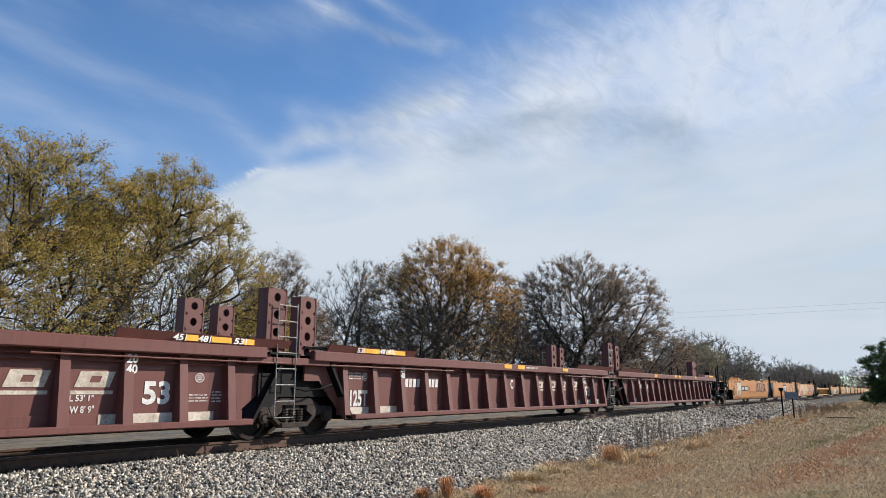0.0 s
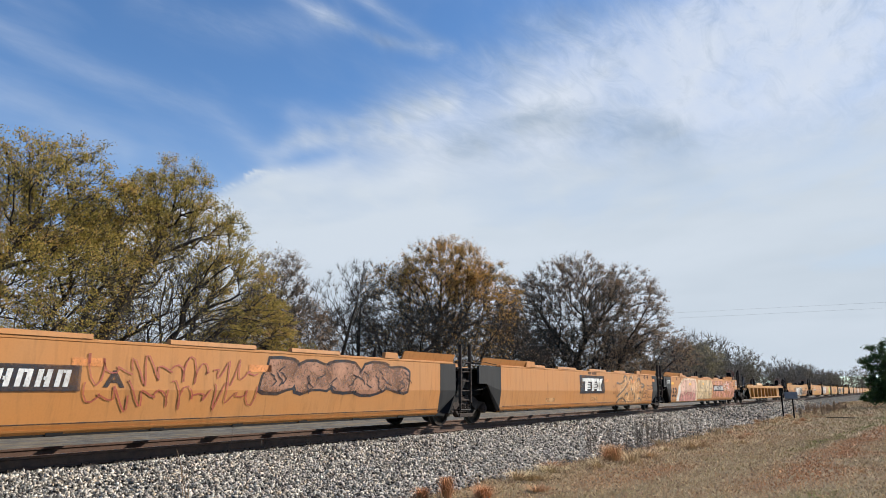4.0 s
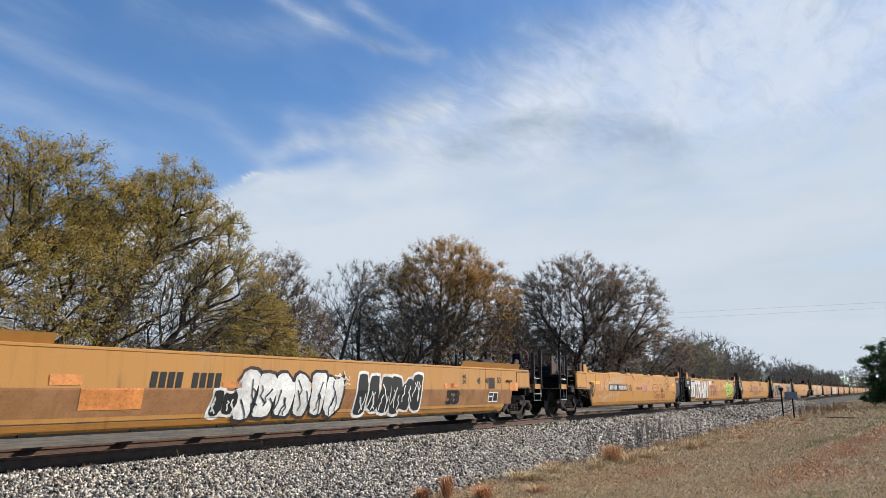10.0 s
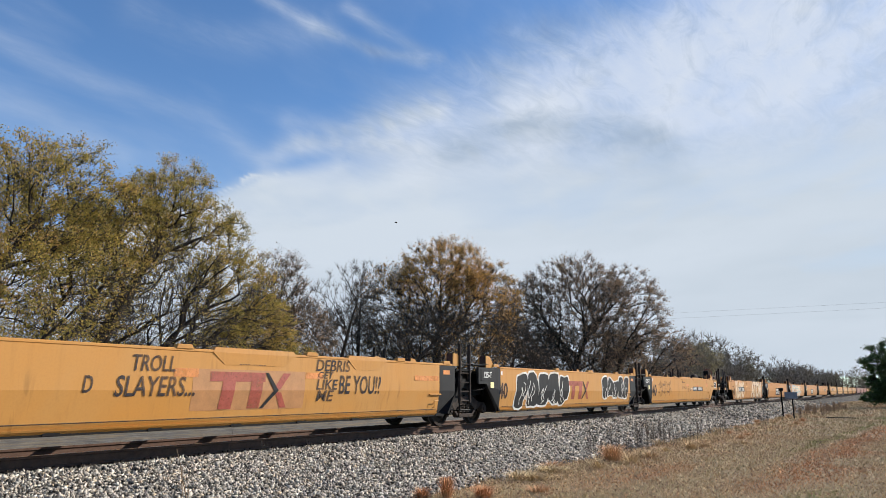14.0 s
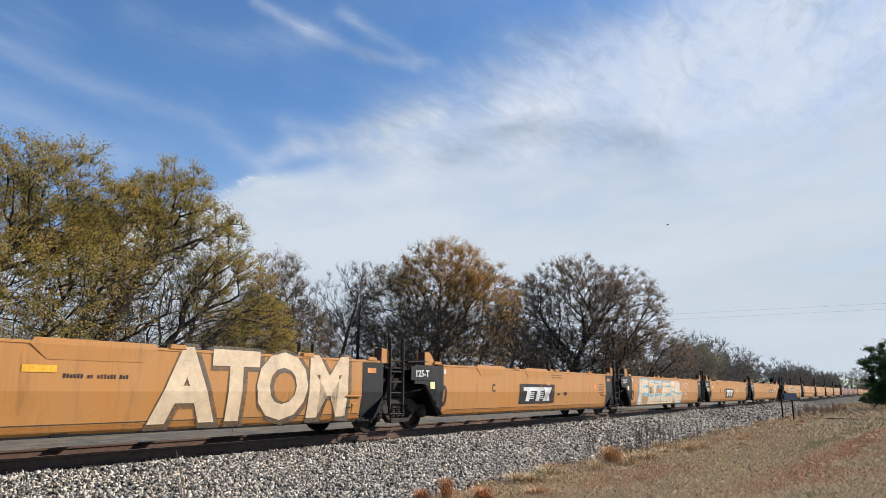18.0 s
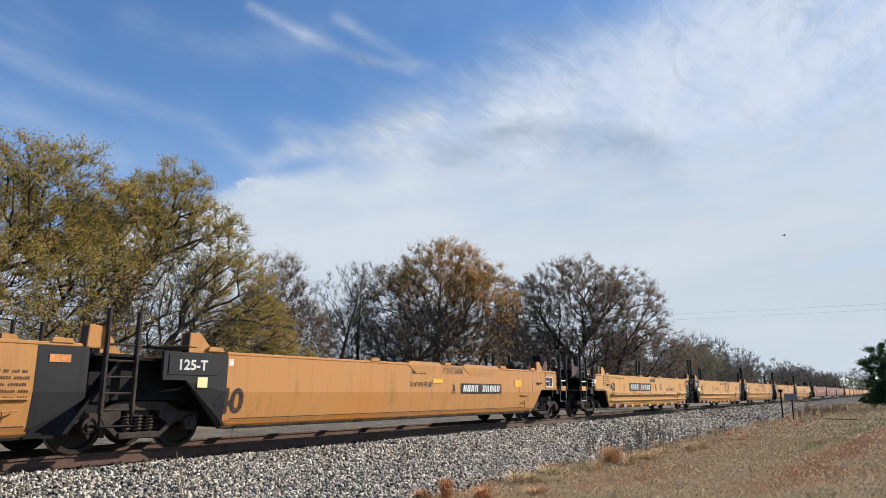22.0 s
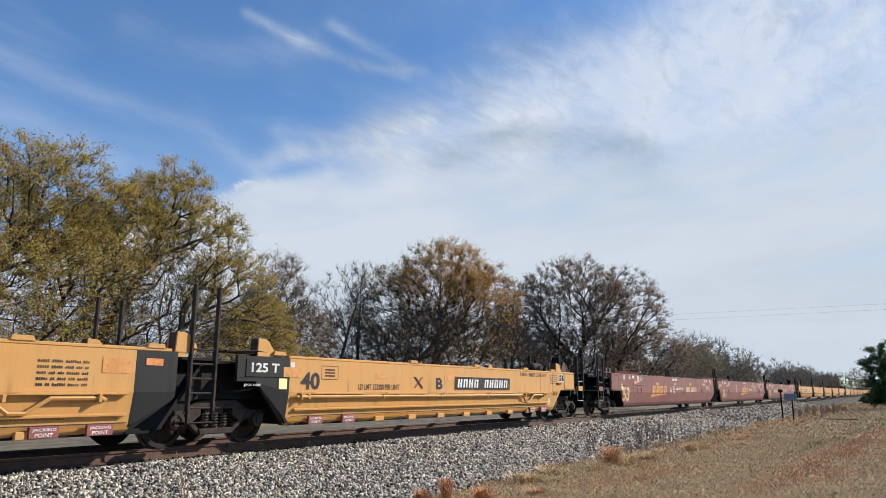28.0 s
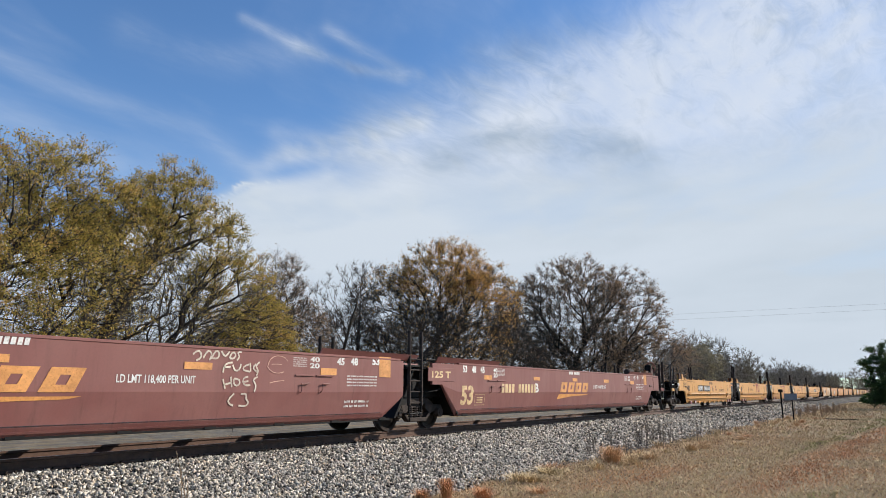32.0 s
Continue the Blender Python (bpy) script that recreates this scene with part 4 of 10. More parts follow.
def tuft(x, y, h, r, n, seed, label, tone=0.75, name="grass_tuft"):
    """A clump of long dead blades that bend outwards."""
    rng = np.random.default_rng(seed)
    z = max(float(ground_z(np.array([x]), np.array([y]))[0]), float(bed_z(y)) - 0.02 if y > 6.3 else -9)
    a, q = rng.uniform(0, 6.283, n), rng.random(n) ** 0.5
    b = np.c_[np.cos(a) * q * r * 0.5, np.sin(a) * q * r * 0.5, np.zeros(n)]
    hh, out = h * rng.uniform(0.45, 1.1, n), r * rng.uniform(0.2, 1.3, n) * q
    d = np.c_[np.cos(a), np.sin(a), np.zeros(n)]
    s = np.c_[-np.sin(a), np.cos(a), np.zeros(n)] * 0.004
    m1 = b + d * out[:, None] * 0.3 + np.c_[np.zeros(n), np.zeros(n), hh * 0.6]
    m2 = b + d * out[:, None] * 0.8 + np.c_[np.zeros(n), np.zeros(n), hh * 0.95]
    tip = b + d * out[:, None] * 1.3 + np.c_[np.zeros(n), np.zeros(n), hh * 0.85]
    v = np.stack([b - s, b + s, m1 + s, m1 - s, m2 + s * 0.8, m2 - s * 0.8, tip + s * 0.1, tip - s * 0.1], axis=1).reshape(-1, 3)
    i = np.arange(n)[:, None] * 8
    f = np.concatenate([i + [0, 1, 2, 3], i + [3, 2, 4, 5], i + [5, 4, 6, 7]])
    ob = raw_mesh(name, v, f, STRAW_MAT, label=label, attrs={"tone": np.clip(tone + rng.normal(0, 0.08, n * 8), 0, 1)})
    ob.location = (x, y, z - 0.01)
    tagged(ob, category="grass", group="dead grass clumps")
    return ob


tuft(9.75, 6.35, 0.34, 0.13, 420, 1, "upright clump of red-brown dead grass", 0.95)
tuft(9.45, 6.62, 0.20, 0.14, 300, 2, "low clump of red-brown dead grass", 0.95)
tuft(9.95, 5.78, 0.22, 0.20, 420, 3, "wide clump of red-brown dead grass", 0.95)
tuft(16.9, 6.15, 0.42, 0.34, 520, 4, "bent clump of tan and red dead grass", 0.72)
tuft(18.2, 5.6, 0.20, 0.35, 300, 5, "low matted clump of dead grass", 0.6)
tuft(12.6, 6.2, 0.16, 0.4, 380, 6, "flattened clump of pale straw", 0.45)
tuft(13.8, 6.4, 0.18, 0.4, 380, 7, "flattened clump of pale straw", 0.42)
tuft(21.5, 5.4, 0.25, 0.3, 300, 9, "low clump of tan dead grass", 0.55)
for k in range(26):
    g = random.Random(300 + k)
    tuft(11 + 40 * (k / 25) + g.uniform(-1, 1), g.uniform(4.6, 6.9), g.uniform(0.12, 0.3), g.uniform(0.2, 0.4), 160, 310 + k, "ragged clump of dead grass at the ballast's foot", g.uniform(0.4, 0.85))


def weed(x, y, h, seed, label, stems=1, bushy=0.5, lean=0.0, col=None, thick=0.004):
    """Dry weed stalks with thin side shoots."""
    rng = np.random.default_rng(seed)
    z = max(float(ground_z(np.array([x]), np.array([y]))[0]), float(bed_z(y)) if y > 6.3 else -9)
    paths = []
    for s in range(stems):
        b = np.array([rng.normal(0, 0.05), rng.normal(0, 0.05), 0]) * (stems > 1)
        hh = h * rng.uniform(0.6, 1.0) if stems > 1 else h
        k = 7
        top = b + np.array([lean * hh + rng.normal(0, 0.06) * hh, rng.normal(0, 0.05) * hh, hh])
        pts = b + (top - b) * np.linspace(0, 1, k)[:, None] + rng.normal(0, 0.008, (k, 3)) * hh
        paths.append((pts, np.linspace(thick, thick * 0.4, k)))
        for j in range(int(16 * bushy)):
            u = rng.uniform(0.35, 1.0)
            p0 = b + (top - b) * u
            ln = hh * rng.uniform(0.08, 0.24) * (1.25 - u)
            d = np.array([rng.normal(), rng.normal(), abs(rng.normal()) + 0.8])
            d /= np.linalg.norm(d)
            paths.append((np.stack([p0, p0 + d * ln * 0.5 + rng.normal(0, 0.01, 3), p0 + d * ln]), np.array([thick * 0.5, thick * 0.4, thick * 0.2])))
    v, f = tubes(paths, 4)
    ob = raw_mesh("dry_weed", v, f, col or TWIG, label=label)
    ob.location = (x, y, z - 0.01)
    tagged(ob, category="weed", group="dry weeds on the verge")
    return ob


WEED_STEM = plain("brown_dead_stem", (0.13, 0.10, 0.075), 0.9, 0, 0.4, 9, 0.2)
PALE_STEM = plain("pale_dead_stem", (0.30, 0.20, 0.12), 0.9, 0, 0.4, 9, 0.2)
weed(8.35, 10.0, 1.05, 20, "tall thin bare weed stalk in the ballast", 1, 1.0, 0.02)
weed(6.2, 8.2, 0.72, 21, "bent pale dead stalk in the ballast", 1, 0.2, -0.16, PALE_STEM, 0.009)
weed(6.25, 8.22, 0.55, 22, "pale dead stalk in the ballast", 2, 0.3, -0.04, PALE_STEM, 0.007)
for k, (x, y, h) in enumerate(((9.3, 10.15, 0.28), (10.6, 10.2, 0.22), (10.9, 10.2, 0.2))):
    weed(x, y, h, 30 + k, "small bushy dry weed beside the rail", 5, 1.2)
for k in range(30):
    g = random.Random(500 + k)
    weed(17.5 + g.uniform(0, 8.0), g.uniform(6.0, 7.5), g.uniform(0.35, 1.05), 50 + k, "dark dry weed stalks at the ballast's foot", g.choice((3, 4, 6)), 1.0, col=WEED_STEM, thick=0.0045)
for k in range(14):
    g = random.Random(600 + k)
    weed(25 + g.uniform(0, 28), g.uniform(5.0, 7.2), g.uniform(0.4, 0.9), 80 + k, "thin dry weed stalks on the verge", 3, 0.7, col=WEED_STEM, thick=0.0045)
for k in range(24):
    g = random.Random(700 + k)
    weed(54 + g.uniform(0, 24), g.uniform(4.4, 7.2), g.uniform(0.4, 1.0), 110 + k, "grey leafless brush beside the ballast", 16, 1.8, g.uniform(-0.5, 0.5), PALE_STEM, 0.007)


def marker_sign():
    s = tagged(new("marker_sign"), "small grey trackside sign on a dark steel post", "sign")
    z = float(ground_z(np.array([48.1]), np.array([5.75]))[0])
    s.location = (48.1, 5.75, z)
    part("post", box(B(), -0.035, 0.035, -0.035, 0.035, -0.1, 1.45, 0.01), M["black"], s)
    part("panel", box(B(), -0.05, -0.02, -0.30, 0.42, 1.22, 1.62, 0.008), plain("blue_grey_sign_face", (0.14, 0.17, 0.21), 0.5, 0, 0.2, 6), s, "plain blue-grey sign panel")
    p = tagged(new("marker_post"), "dark steel marker post with a square head beside the track", "post")
    z = float(ground_z(np.array([51.9]), np.array([6.85]))[0])
    p.location = (51.9, 6.85, z)
    part("post", box(B(), -0.045, 0.045, -0.045, 0.045, -0.1, 1.75, 0.01), M["black"], p)
    part("head", box(B(), -0.06, 0.04, -0.14, 0.14, 1.72, 1.92, 0.02), M["black"], p)
    b = B()
    box(b, -0.9, 0.9, -0.09, 0.09, 0, 0.05, 0.008)
    plank = tagged(part("plank", b, M["tie"]), "weathered plank lying in the grass", "plank")
    plank.matrix_basis = pose(49.7, 3.3, float(ground_z(np.array([49.7]), np.array([3.3]))[0]) + 0.03, 0, 0, 75)


marker_sign()


def power_line():
    """Two thin wires that cross high behind the woods."""
    w = tagged(new("power_line"), "two thin dark overhead wires against the sky", "wire")
    for (x0, y0, z0), (x1, y1, z1) in (((249.5, 67.8, 28.3), (258.5, 1.2, 28.6)), ((250.2, 66.1, 26.4), (258.7, 1.4, 26.8))):
        pts = []
        for k in range(25):
            u = -0.35 + 2.0 * k / 24
            pts.append((x0 + (x1 - x0) * u, y0 + (y1 - y0) * u, z0 + (z1 - z0) * u))
        part("wire", tube(B(), pts, 0.016, 5), M["truck"], w)
    part("pole", tube(B(), [(246.4, 91.0, -1.5), (246.4, 91.0, 28.6)], [0.28, 0.16], 8), M["tie"], w, "tall wooden pole")
    part("pole", tube(B(), [(264.3, -42.1, -1.5), (264.3, -42.1, 29.2)], [0.28, 0.16], 8), M["tie"], w, "tall wooden pole")


power_line()


def bird():
    b = tagged(new("bird"), "dark soaring bird with spread wings", "bird")
    mt = plain("dark_feathers", (0.02, 0.018, 0.016), 0.8, 0, 0.3, 8, 0)
    bm = B()
    tube(bm, [(0.28, 0, 0.02), (0.2, 0, 0.03), (0.05, 0, 0.0), (-0.12, 0, 0), (-0.26, 0, 0.01)], [0.015, 0.05, 0.075, 0.06, 0.02], 8)
    part("body", bm, mt, b, smooth=True)
    bm = B()
    prism(bm, [(-0.22, 0.0), (-0.44, 0.0), (-0.44, 0.012), (-0.22, 0.012)], -0.07, 0.07)
    part("tail", bm, mt, b)
    for s in (-1, 1):
        bm = B()
        for y0, y1, c0, c1, z0, z1 in ((0.04, 0.35, (0.12, -0.14), (0.14, -0.12), 0.02, 0.09), (0.35, 0.72, (0.14, -0.12), (0.04, -0.06), 0.09, 0.16)):
            a = [bm.verts.new((c0[0], s * y0, z0)), bm.verts.new((c0[1], s * y0, z0)), bm.verts.new((c1[1], s * y1, z1)), bm.verts.new((c1[0], s * y1, z1))]
            q = [bm.verts.new(v.co + Vector((0, 0, 0.015))) for v in a]
            bm.faces.new(a), bm.faces.new(q[::-1])
            for i in range(4):
                bm.faces.new((a[i], a[(i + 1) % 4], q[(i + 1) % 4], q[i]))
        part("wing", bm, mt, b)
    return b


soaring_bird = bird()
# ---- the train: empty well cars ----
SPEED, WHEEL_R = 13.05, 0.42
train_cars, wheel_sets = [], {-0.89: [], 0.89: []}
HALF = 1.5  # half the width of a car


def wheel_mesh():
    bm = B()
    for s in (-1, 1):
        yo = s * 0.753
        prof = [(0.08, yo + s * 0.075), (0.11, yo + s * 0.075), (0.15, yo + s * 0.03), (0.33, yo + s * 0.01), (0.355, yo + s * 0.065), (0.42, yo + s * 0.065),
                (0.424, yo - s * 0.035), (0.448, yo - s * 0.045), (0.448, yo - s * 0.068), (0.36, yo - s * 0.068), (0.33, yo - s * 0.02), (0.11, yo - s * 0.05), (0.08, yo - s * 0.05)]
        lathe(bm, prof, 28, [0, 0, 0, 0, 0, 1, 1, 1, 0, 0, 0, 0])
    lathe(bm, [(0.075, -0.98), (0.085, -0.6), (0.085, 0.6), (0.075, 0.98)], 12)
    for s in (-1, 1):
        for k in range(3):  # bolts on the axle ends
            a = k * 2.094
            box(bm, math.cos(a) * 0.05 - 0.015, math.cos(a) * 0.05 + 0.015, s * 0.99 - 0.012, s * 0.99 + 0.012, math.sin(a) * 0.05 - 0.015, math.sin(a) * 0.05 + 0.015)
    me = bpy.data.meshes.new("wheelset")
    bmesh.ops.recalc_face_normals(bm, faces=bm.faces)
    bm.to_mesh(me)
    bm.free()
    me.materials.append(M["wheel"]), me.materials.append(M["tread"])
    return me


WHEELS = wheel_mesh()


def truck_meshes():
    out = {}
    bm = B()
    # side frame: a cast arch with a window for the springs
    # the frame as a ring of plates about the window
    y0, y1 = -0.09, 0.07
    prism(bm, [(-1.12, 0.50), (-1.08, 0.60), (-0.72, 0.62), (-0.60, 0.40), (-0.78, 0.46), (-0.98, 0.40)], y0, y1, 0.012)
    prism(bm, [(1.12, 0.50), (1.08, 0.60), (0.72, 0.62), (0.60, 0.40), (0.78, 0.46), (0.98, 0.40)][::-1], y0, y1, 0.012)
    prism(bm, [(-0.72, 0.62), (-0.42, 0.78), (0.42, 0.78), (0.72, 0.62), (0.36, 0.64), (-0.36, 0.64)], y0, y1, 0.012)
    for s in (-1, 1):
        prism(bm, [(s * 0.72, 0.62), (s * 0.34, 0.645), (s * 0.34, 0.52), (s * 0.52, 0.42), (s * 0.36, 0.30), (s * 0.36, 0.20), (s * 0.60, 0.40)], y0, y1, 0.01)
    prism(bm, [(-0.38, 0.30), (0.38, 0.30), (0.36, 0.20), (-0.36, 0.20)], y0 - 0.03, y1, 0.012)
    for s in (-1, 1):  # roller bearing ends
        a = [(s * 0.89 + 0.13 * math.cos(k * 0.5236), WHEEL_R + 0.13 * math.sin(k * 0.5236)) for k in range(12)]
        prism(bm, a, y0 - 0.10, y0 + 0.05, 0.015)
        a = [(s * 0.89 + 0.07 * math.cos(k * 0.7854), WHEEL_R + 0.07 * math.sin(k * 0.7854)) for k in range(8)]
        prism(bm, a, y0 - 0.125, y0 - 0.09)
    me = bpy.data.meshes.new("side_frame")
    bmesh.ops.recalc_face_normals(bm, faces=bm.faces)
    bm.to_mesh(me)
    bm.free()
    me.materials.append(M["truck"])
    out["side_frame"] = me
    bm = B()
    for dx in (-0.2, 0.0, 0.2):
        pts = [(dx + 0.075 * math.cos(k * 0.9), 0.075 * math.sin(k * 0.9), 0.31 + 0.24 * k / 34) for k in range(35)]
        tube(bm, pts, 0.017, 5)
        tube(bm, [(dx, 0, 0.3), (dx, 0, 0.55)], 0.04, 6)
    me = bpy.data.meshes.new("spring_nest")
    bmesh.ops.recalc_face_normals(bm, faces=bm.faces)
    bm.to_mesh(me)
    bm.free()
    me.materials.append(M["truck"])
    out["spring_nest"] = me
    bm = B()
    box(bm, -0.22, 0.22, -1.02, 1.02, 0.52, 0.74, 0.03)
    lathe_top = [(0.30 * math.cos(k * 0.5236), 0.30 * math.sin(k * 0.5236)) for k in range(12)]
    a = [bm.verts.new((x, y, 0.74)) for x, y in lathe_top]
    b = [bm.verts.new((x, y, 0.86)) for x, y in lathe_top]
    bm.faces.new(b)
    for k in range(12):
        bm.faces.new((a[k], a[(k + 1) % 12], b[(k + 1) % 12], b[k]))
    for s in (-1, 1):  # brake beams
        tube(bm, [(s * 0.46, -0.75, 0.36), (s * 0.40, 0, 0.36), (s * 0.46, 0.75, 0.36)], 0.035, 6)
        box(bm, s * 0.47 - 0.04, s * 0.47 + 0.04, -0.82, -0.68, 0.22, 0.52)
        box(bm, s * 0.47 - 0.04, s * 0.47 + 0.04, 0.68, 0.82, 0.22, 0.52)
    me = bpy.data.meshes.new("truck")
    bmesh.ops.recalc_face_normals(bm, faces=bm.faces)
    bm.to_mesh(me)
    bm.free()
    me.materials.append(M["truck"])
    out["truck"] = me
    return out


TRUCK = truck_meshes()


def add_truck(car, x):
    t = link("truck", TRUCK["truck"], None, car, "grimy black four-wheel truck", pose(x, 0, 0))
    for s in (-1, 1):
        link("side_frame", TRUCK["side_frame"], None, t, at=pose(0, s * 1.0, 0, 0, 0, 0 if s < 0 else 180))
        link("spring_nest", TRUCK["spring_nest"], None, t, at=pose(0, s * 0.99, 0))
    for side in (-0.89, 0.89):
        link("wheelset", WHEELS, None, t, at=pose(side, 0, WHEEL_R))


def side_y(z, zc):
    """The side leans in below the crease."""
    return -HALF + max(0.0, zc - z) * 0.16


def strip(stations, zt, zc, thick=0.07):
    """A side sheet of the car: stations hold (x, lowest z)."""
    bm = B()
    cols = []
    for x, zb in stations:
        zs = [zt, max(zc, zb) - 0.001, max(zb, 0.45) - 0.002, zb - 0.003]
        zs = [zt if i == 0 else min(zs[i], zt - 0.01 * i) for i in range(4)]
        o = [bm.verts.new((x, side_y(z, zc) + (0.045 if i == 3 and zb < 0.4 else 0), z)) for i, z in enumerate(zs)]
        n = [bm.verts.new((x, side_y(z, zc) + thick, z)) for z in zs]
        cols.append((o, n))
    for (o, n), (p, q) in zip(cols, cols[1:]):
        for i in range(3):
            bm.faces.new((o[i], o[i + 1], p[i + 1], p[i]))
            bm.faces.new((n[i], q[i], q[i + 1], n[i + 1]))
        bm.faces.new((o[0], p[0], q[0], n[0]))
        bm.faces.new((o[3], n[3], q[3], p[3]))
    for o, n in (cols[0], cols[-1]):
        for i in range(3):
            bm.faces.new((o[i], n[i], n[i + 1], o[i + 1]))
    return bm


def both_sides(name, make, mat, car, label="", smooth=False):
    """The same part on the near and on the far side of a car."""
    a = part(name, make(), mat, car, label, smooth=smooth)
    b = link(name, a.data, None, car, label)
    b.matrix_basis = Matrix.Scale(-1, 4, (0, 1, 0))
    return a


def well_car(label, paint, L, zt, style, first, last, charcoal=True, post_top=2.2, group="", ribs=(), depth=0.16):
    """One unit of an empty well car. first, last: it ends in a coupler there, else it shares a truck with its neighbour."""
    P = M[paint]
    D = M["charcoal"] if charcoal else P
    car = tagged(new("well_car"), label, "railcar", group)
    xa, xb = -L / 2, L / 2
    zc = 0.93
    lo = 0.335
    left = [(xa - 0.25, 1.0), (xa + 0.95, 1.0), (xa + 1.4, lo)] if first else [(xa + 0.06, 1.12), (xa + 0.5, 1.12), (xa + 0.52, 1.10), (xa + 1.3, lo)]
    right = [(xb - 1.4, lo), (xb - 0.95, 1.0), (xb + 0.25, 1.0)] if last else [(xb - 1.85, lo), (xb - 1.25, 0.78), (xb - 1.18, 0.84)]
    if style == "ribbed":
        side_parts_ribbed(car, P, xa, xb, zt, left, right, ribs, depth)
    else:
        if first or not charcoal:
            body = left + right if (last or not charcoal) else left + [(xb - 1.92, lo)]
        else:
            body = [(xa + 1.34, lo)] + (right if last else [(xb - 1.92, lo)])
        if not first and charcoal:
            both_sides("end_panel", lambda: strip(left + [(xa + 1.335, lo)], zt, zc), D, car, "charcoal painted end panel")
        if not last and charcoal:
            both_sides("end_panel", lambda: strip([(xb - 1.915, lo)] + right, zt, zc), D, car, "charcoal painted end panel")
        both_sides("side_panel", lambda: strip(body, zt, zc), P, car, "weathered painted steel side")
        both_sides("top_chord", lambda: box(B(), xa + (1.3 if not first else -0.2), xb - (1.3 if not last else -0.2), -HALF - 0.012, -HALF + 0.11, zt - 0.01, zt + 0.045, 0.012), P, car)
        both_sides("seam_strip", lambda: box(B(), xa + 1.5, xb - 1.95, side_y(0.47, zc) - 0.006, side_y(0.47, zc) + 0.02, 0.462, 0.474), M["ink"], car)
        both_sides("side_sill", lambda: extrude_yz([(-HALF + 0.082, lo + 0.06), (-HALF + 0.098, lo + 0.03), (-HALF + 0.16, lo - 0.03), (-HALF + 0.22, lo - 0.035), (-HALF + 0.22, lo + 0.06)], xa + 1.42, xb - 1.9), P, car)
    # well floor: cross bearers and end slabs between the sides
    bm = B()
    n = int((L - 3.6) / 1.5)
    for i in range(n + 1):
        x = xa + 1.8 + (L - 3.6) * i / n
        box(bm, x - 0.12, x + 0.12, -HALF + 0.12, HALF - 0.12, 0.30, 0.37)
    for s in (-1, 1):
        box(bm, xa + 1.5, xb - 1.5, s * 1.22 - 0.14, s * 1.22 + 0.14, 0.29, 0.33)
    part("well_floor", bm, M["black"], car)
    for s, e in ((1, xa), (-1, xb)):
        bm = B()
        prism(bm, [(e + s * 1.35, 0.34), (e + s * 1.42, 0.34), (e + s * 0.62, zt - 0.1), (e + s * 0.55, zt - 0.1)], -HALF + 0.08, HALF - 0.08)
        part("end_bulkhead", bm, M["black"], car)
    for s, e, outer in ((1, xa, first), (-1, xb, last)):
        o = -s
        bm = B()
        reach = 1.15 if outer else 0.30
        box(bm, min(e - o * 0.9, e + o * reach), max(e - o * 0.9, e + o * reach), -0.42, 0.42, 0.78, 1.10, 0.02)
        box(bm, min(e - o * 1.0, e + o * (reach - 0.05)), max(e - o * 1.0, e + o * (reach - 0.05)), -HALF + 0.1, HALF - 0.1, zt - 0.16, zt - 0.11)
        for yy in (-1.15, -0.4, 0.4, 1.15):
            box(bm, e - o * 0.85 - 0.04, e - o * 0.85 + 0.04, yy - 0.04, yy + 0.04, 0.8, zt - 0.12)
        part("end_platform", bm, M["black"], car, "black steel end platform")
        if outer:
            coupler_end(car, e, o, zt, P)
        else:
            bm = B()
            box(bm, min(e, e + o * 0.45), max(e, e + o * 0.45), -0.16, 0.16, 0.80, 1.02, 0.03)
            part("articulated_joint", bm, M["truck"], car)
            inner_end(car, e, o, zt, D if charcoal else M["black"], post_top, right_end=(o > 0))
    if first:
        add_truck(car, xa)
    add_truck(car, xb)
    return car


def add_ladder(car, x0, x1, y, z0, top, rungs, r=0.018, mat="black"):
    """A ladder bent from one bar, with its rungs."""
    l = part("ladder", tube(B(), [(x0, y, top), (x0, y, z0 + 0.05), (x0, y, z0), (x1, y, z0), (x1, y, z0 + 0.05), (x1, y, top)], r * 1.25, 6), M[mat], car)
    me = None
    for i in range(1, rungs):
        at = pose(0, 0, z0 + (top - z0 - 0.06) * i / (rungs - 1))
        if me is None:
            me = part("rung", tube(B(), [(x0, y, 0), (x1, y, 0)], r, 6), M["truck" if mat == "black" else mat], l, at=at).data
        else:
            link("rung", me, None, l, at=at)


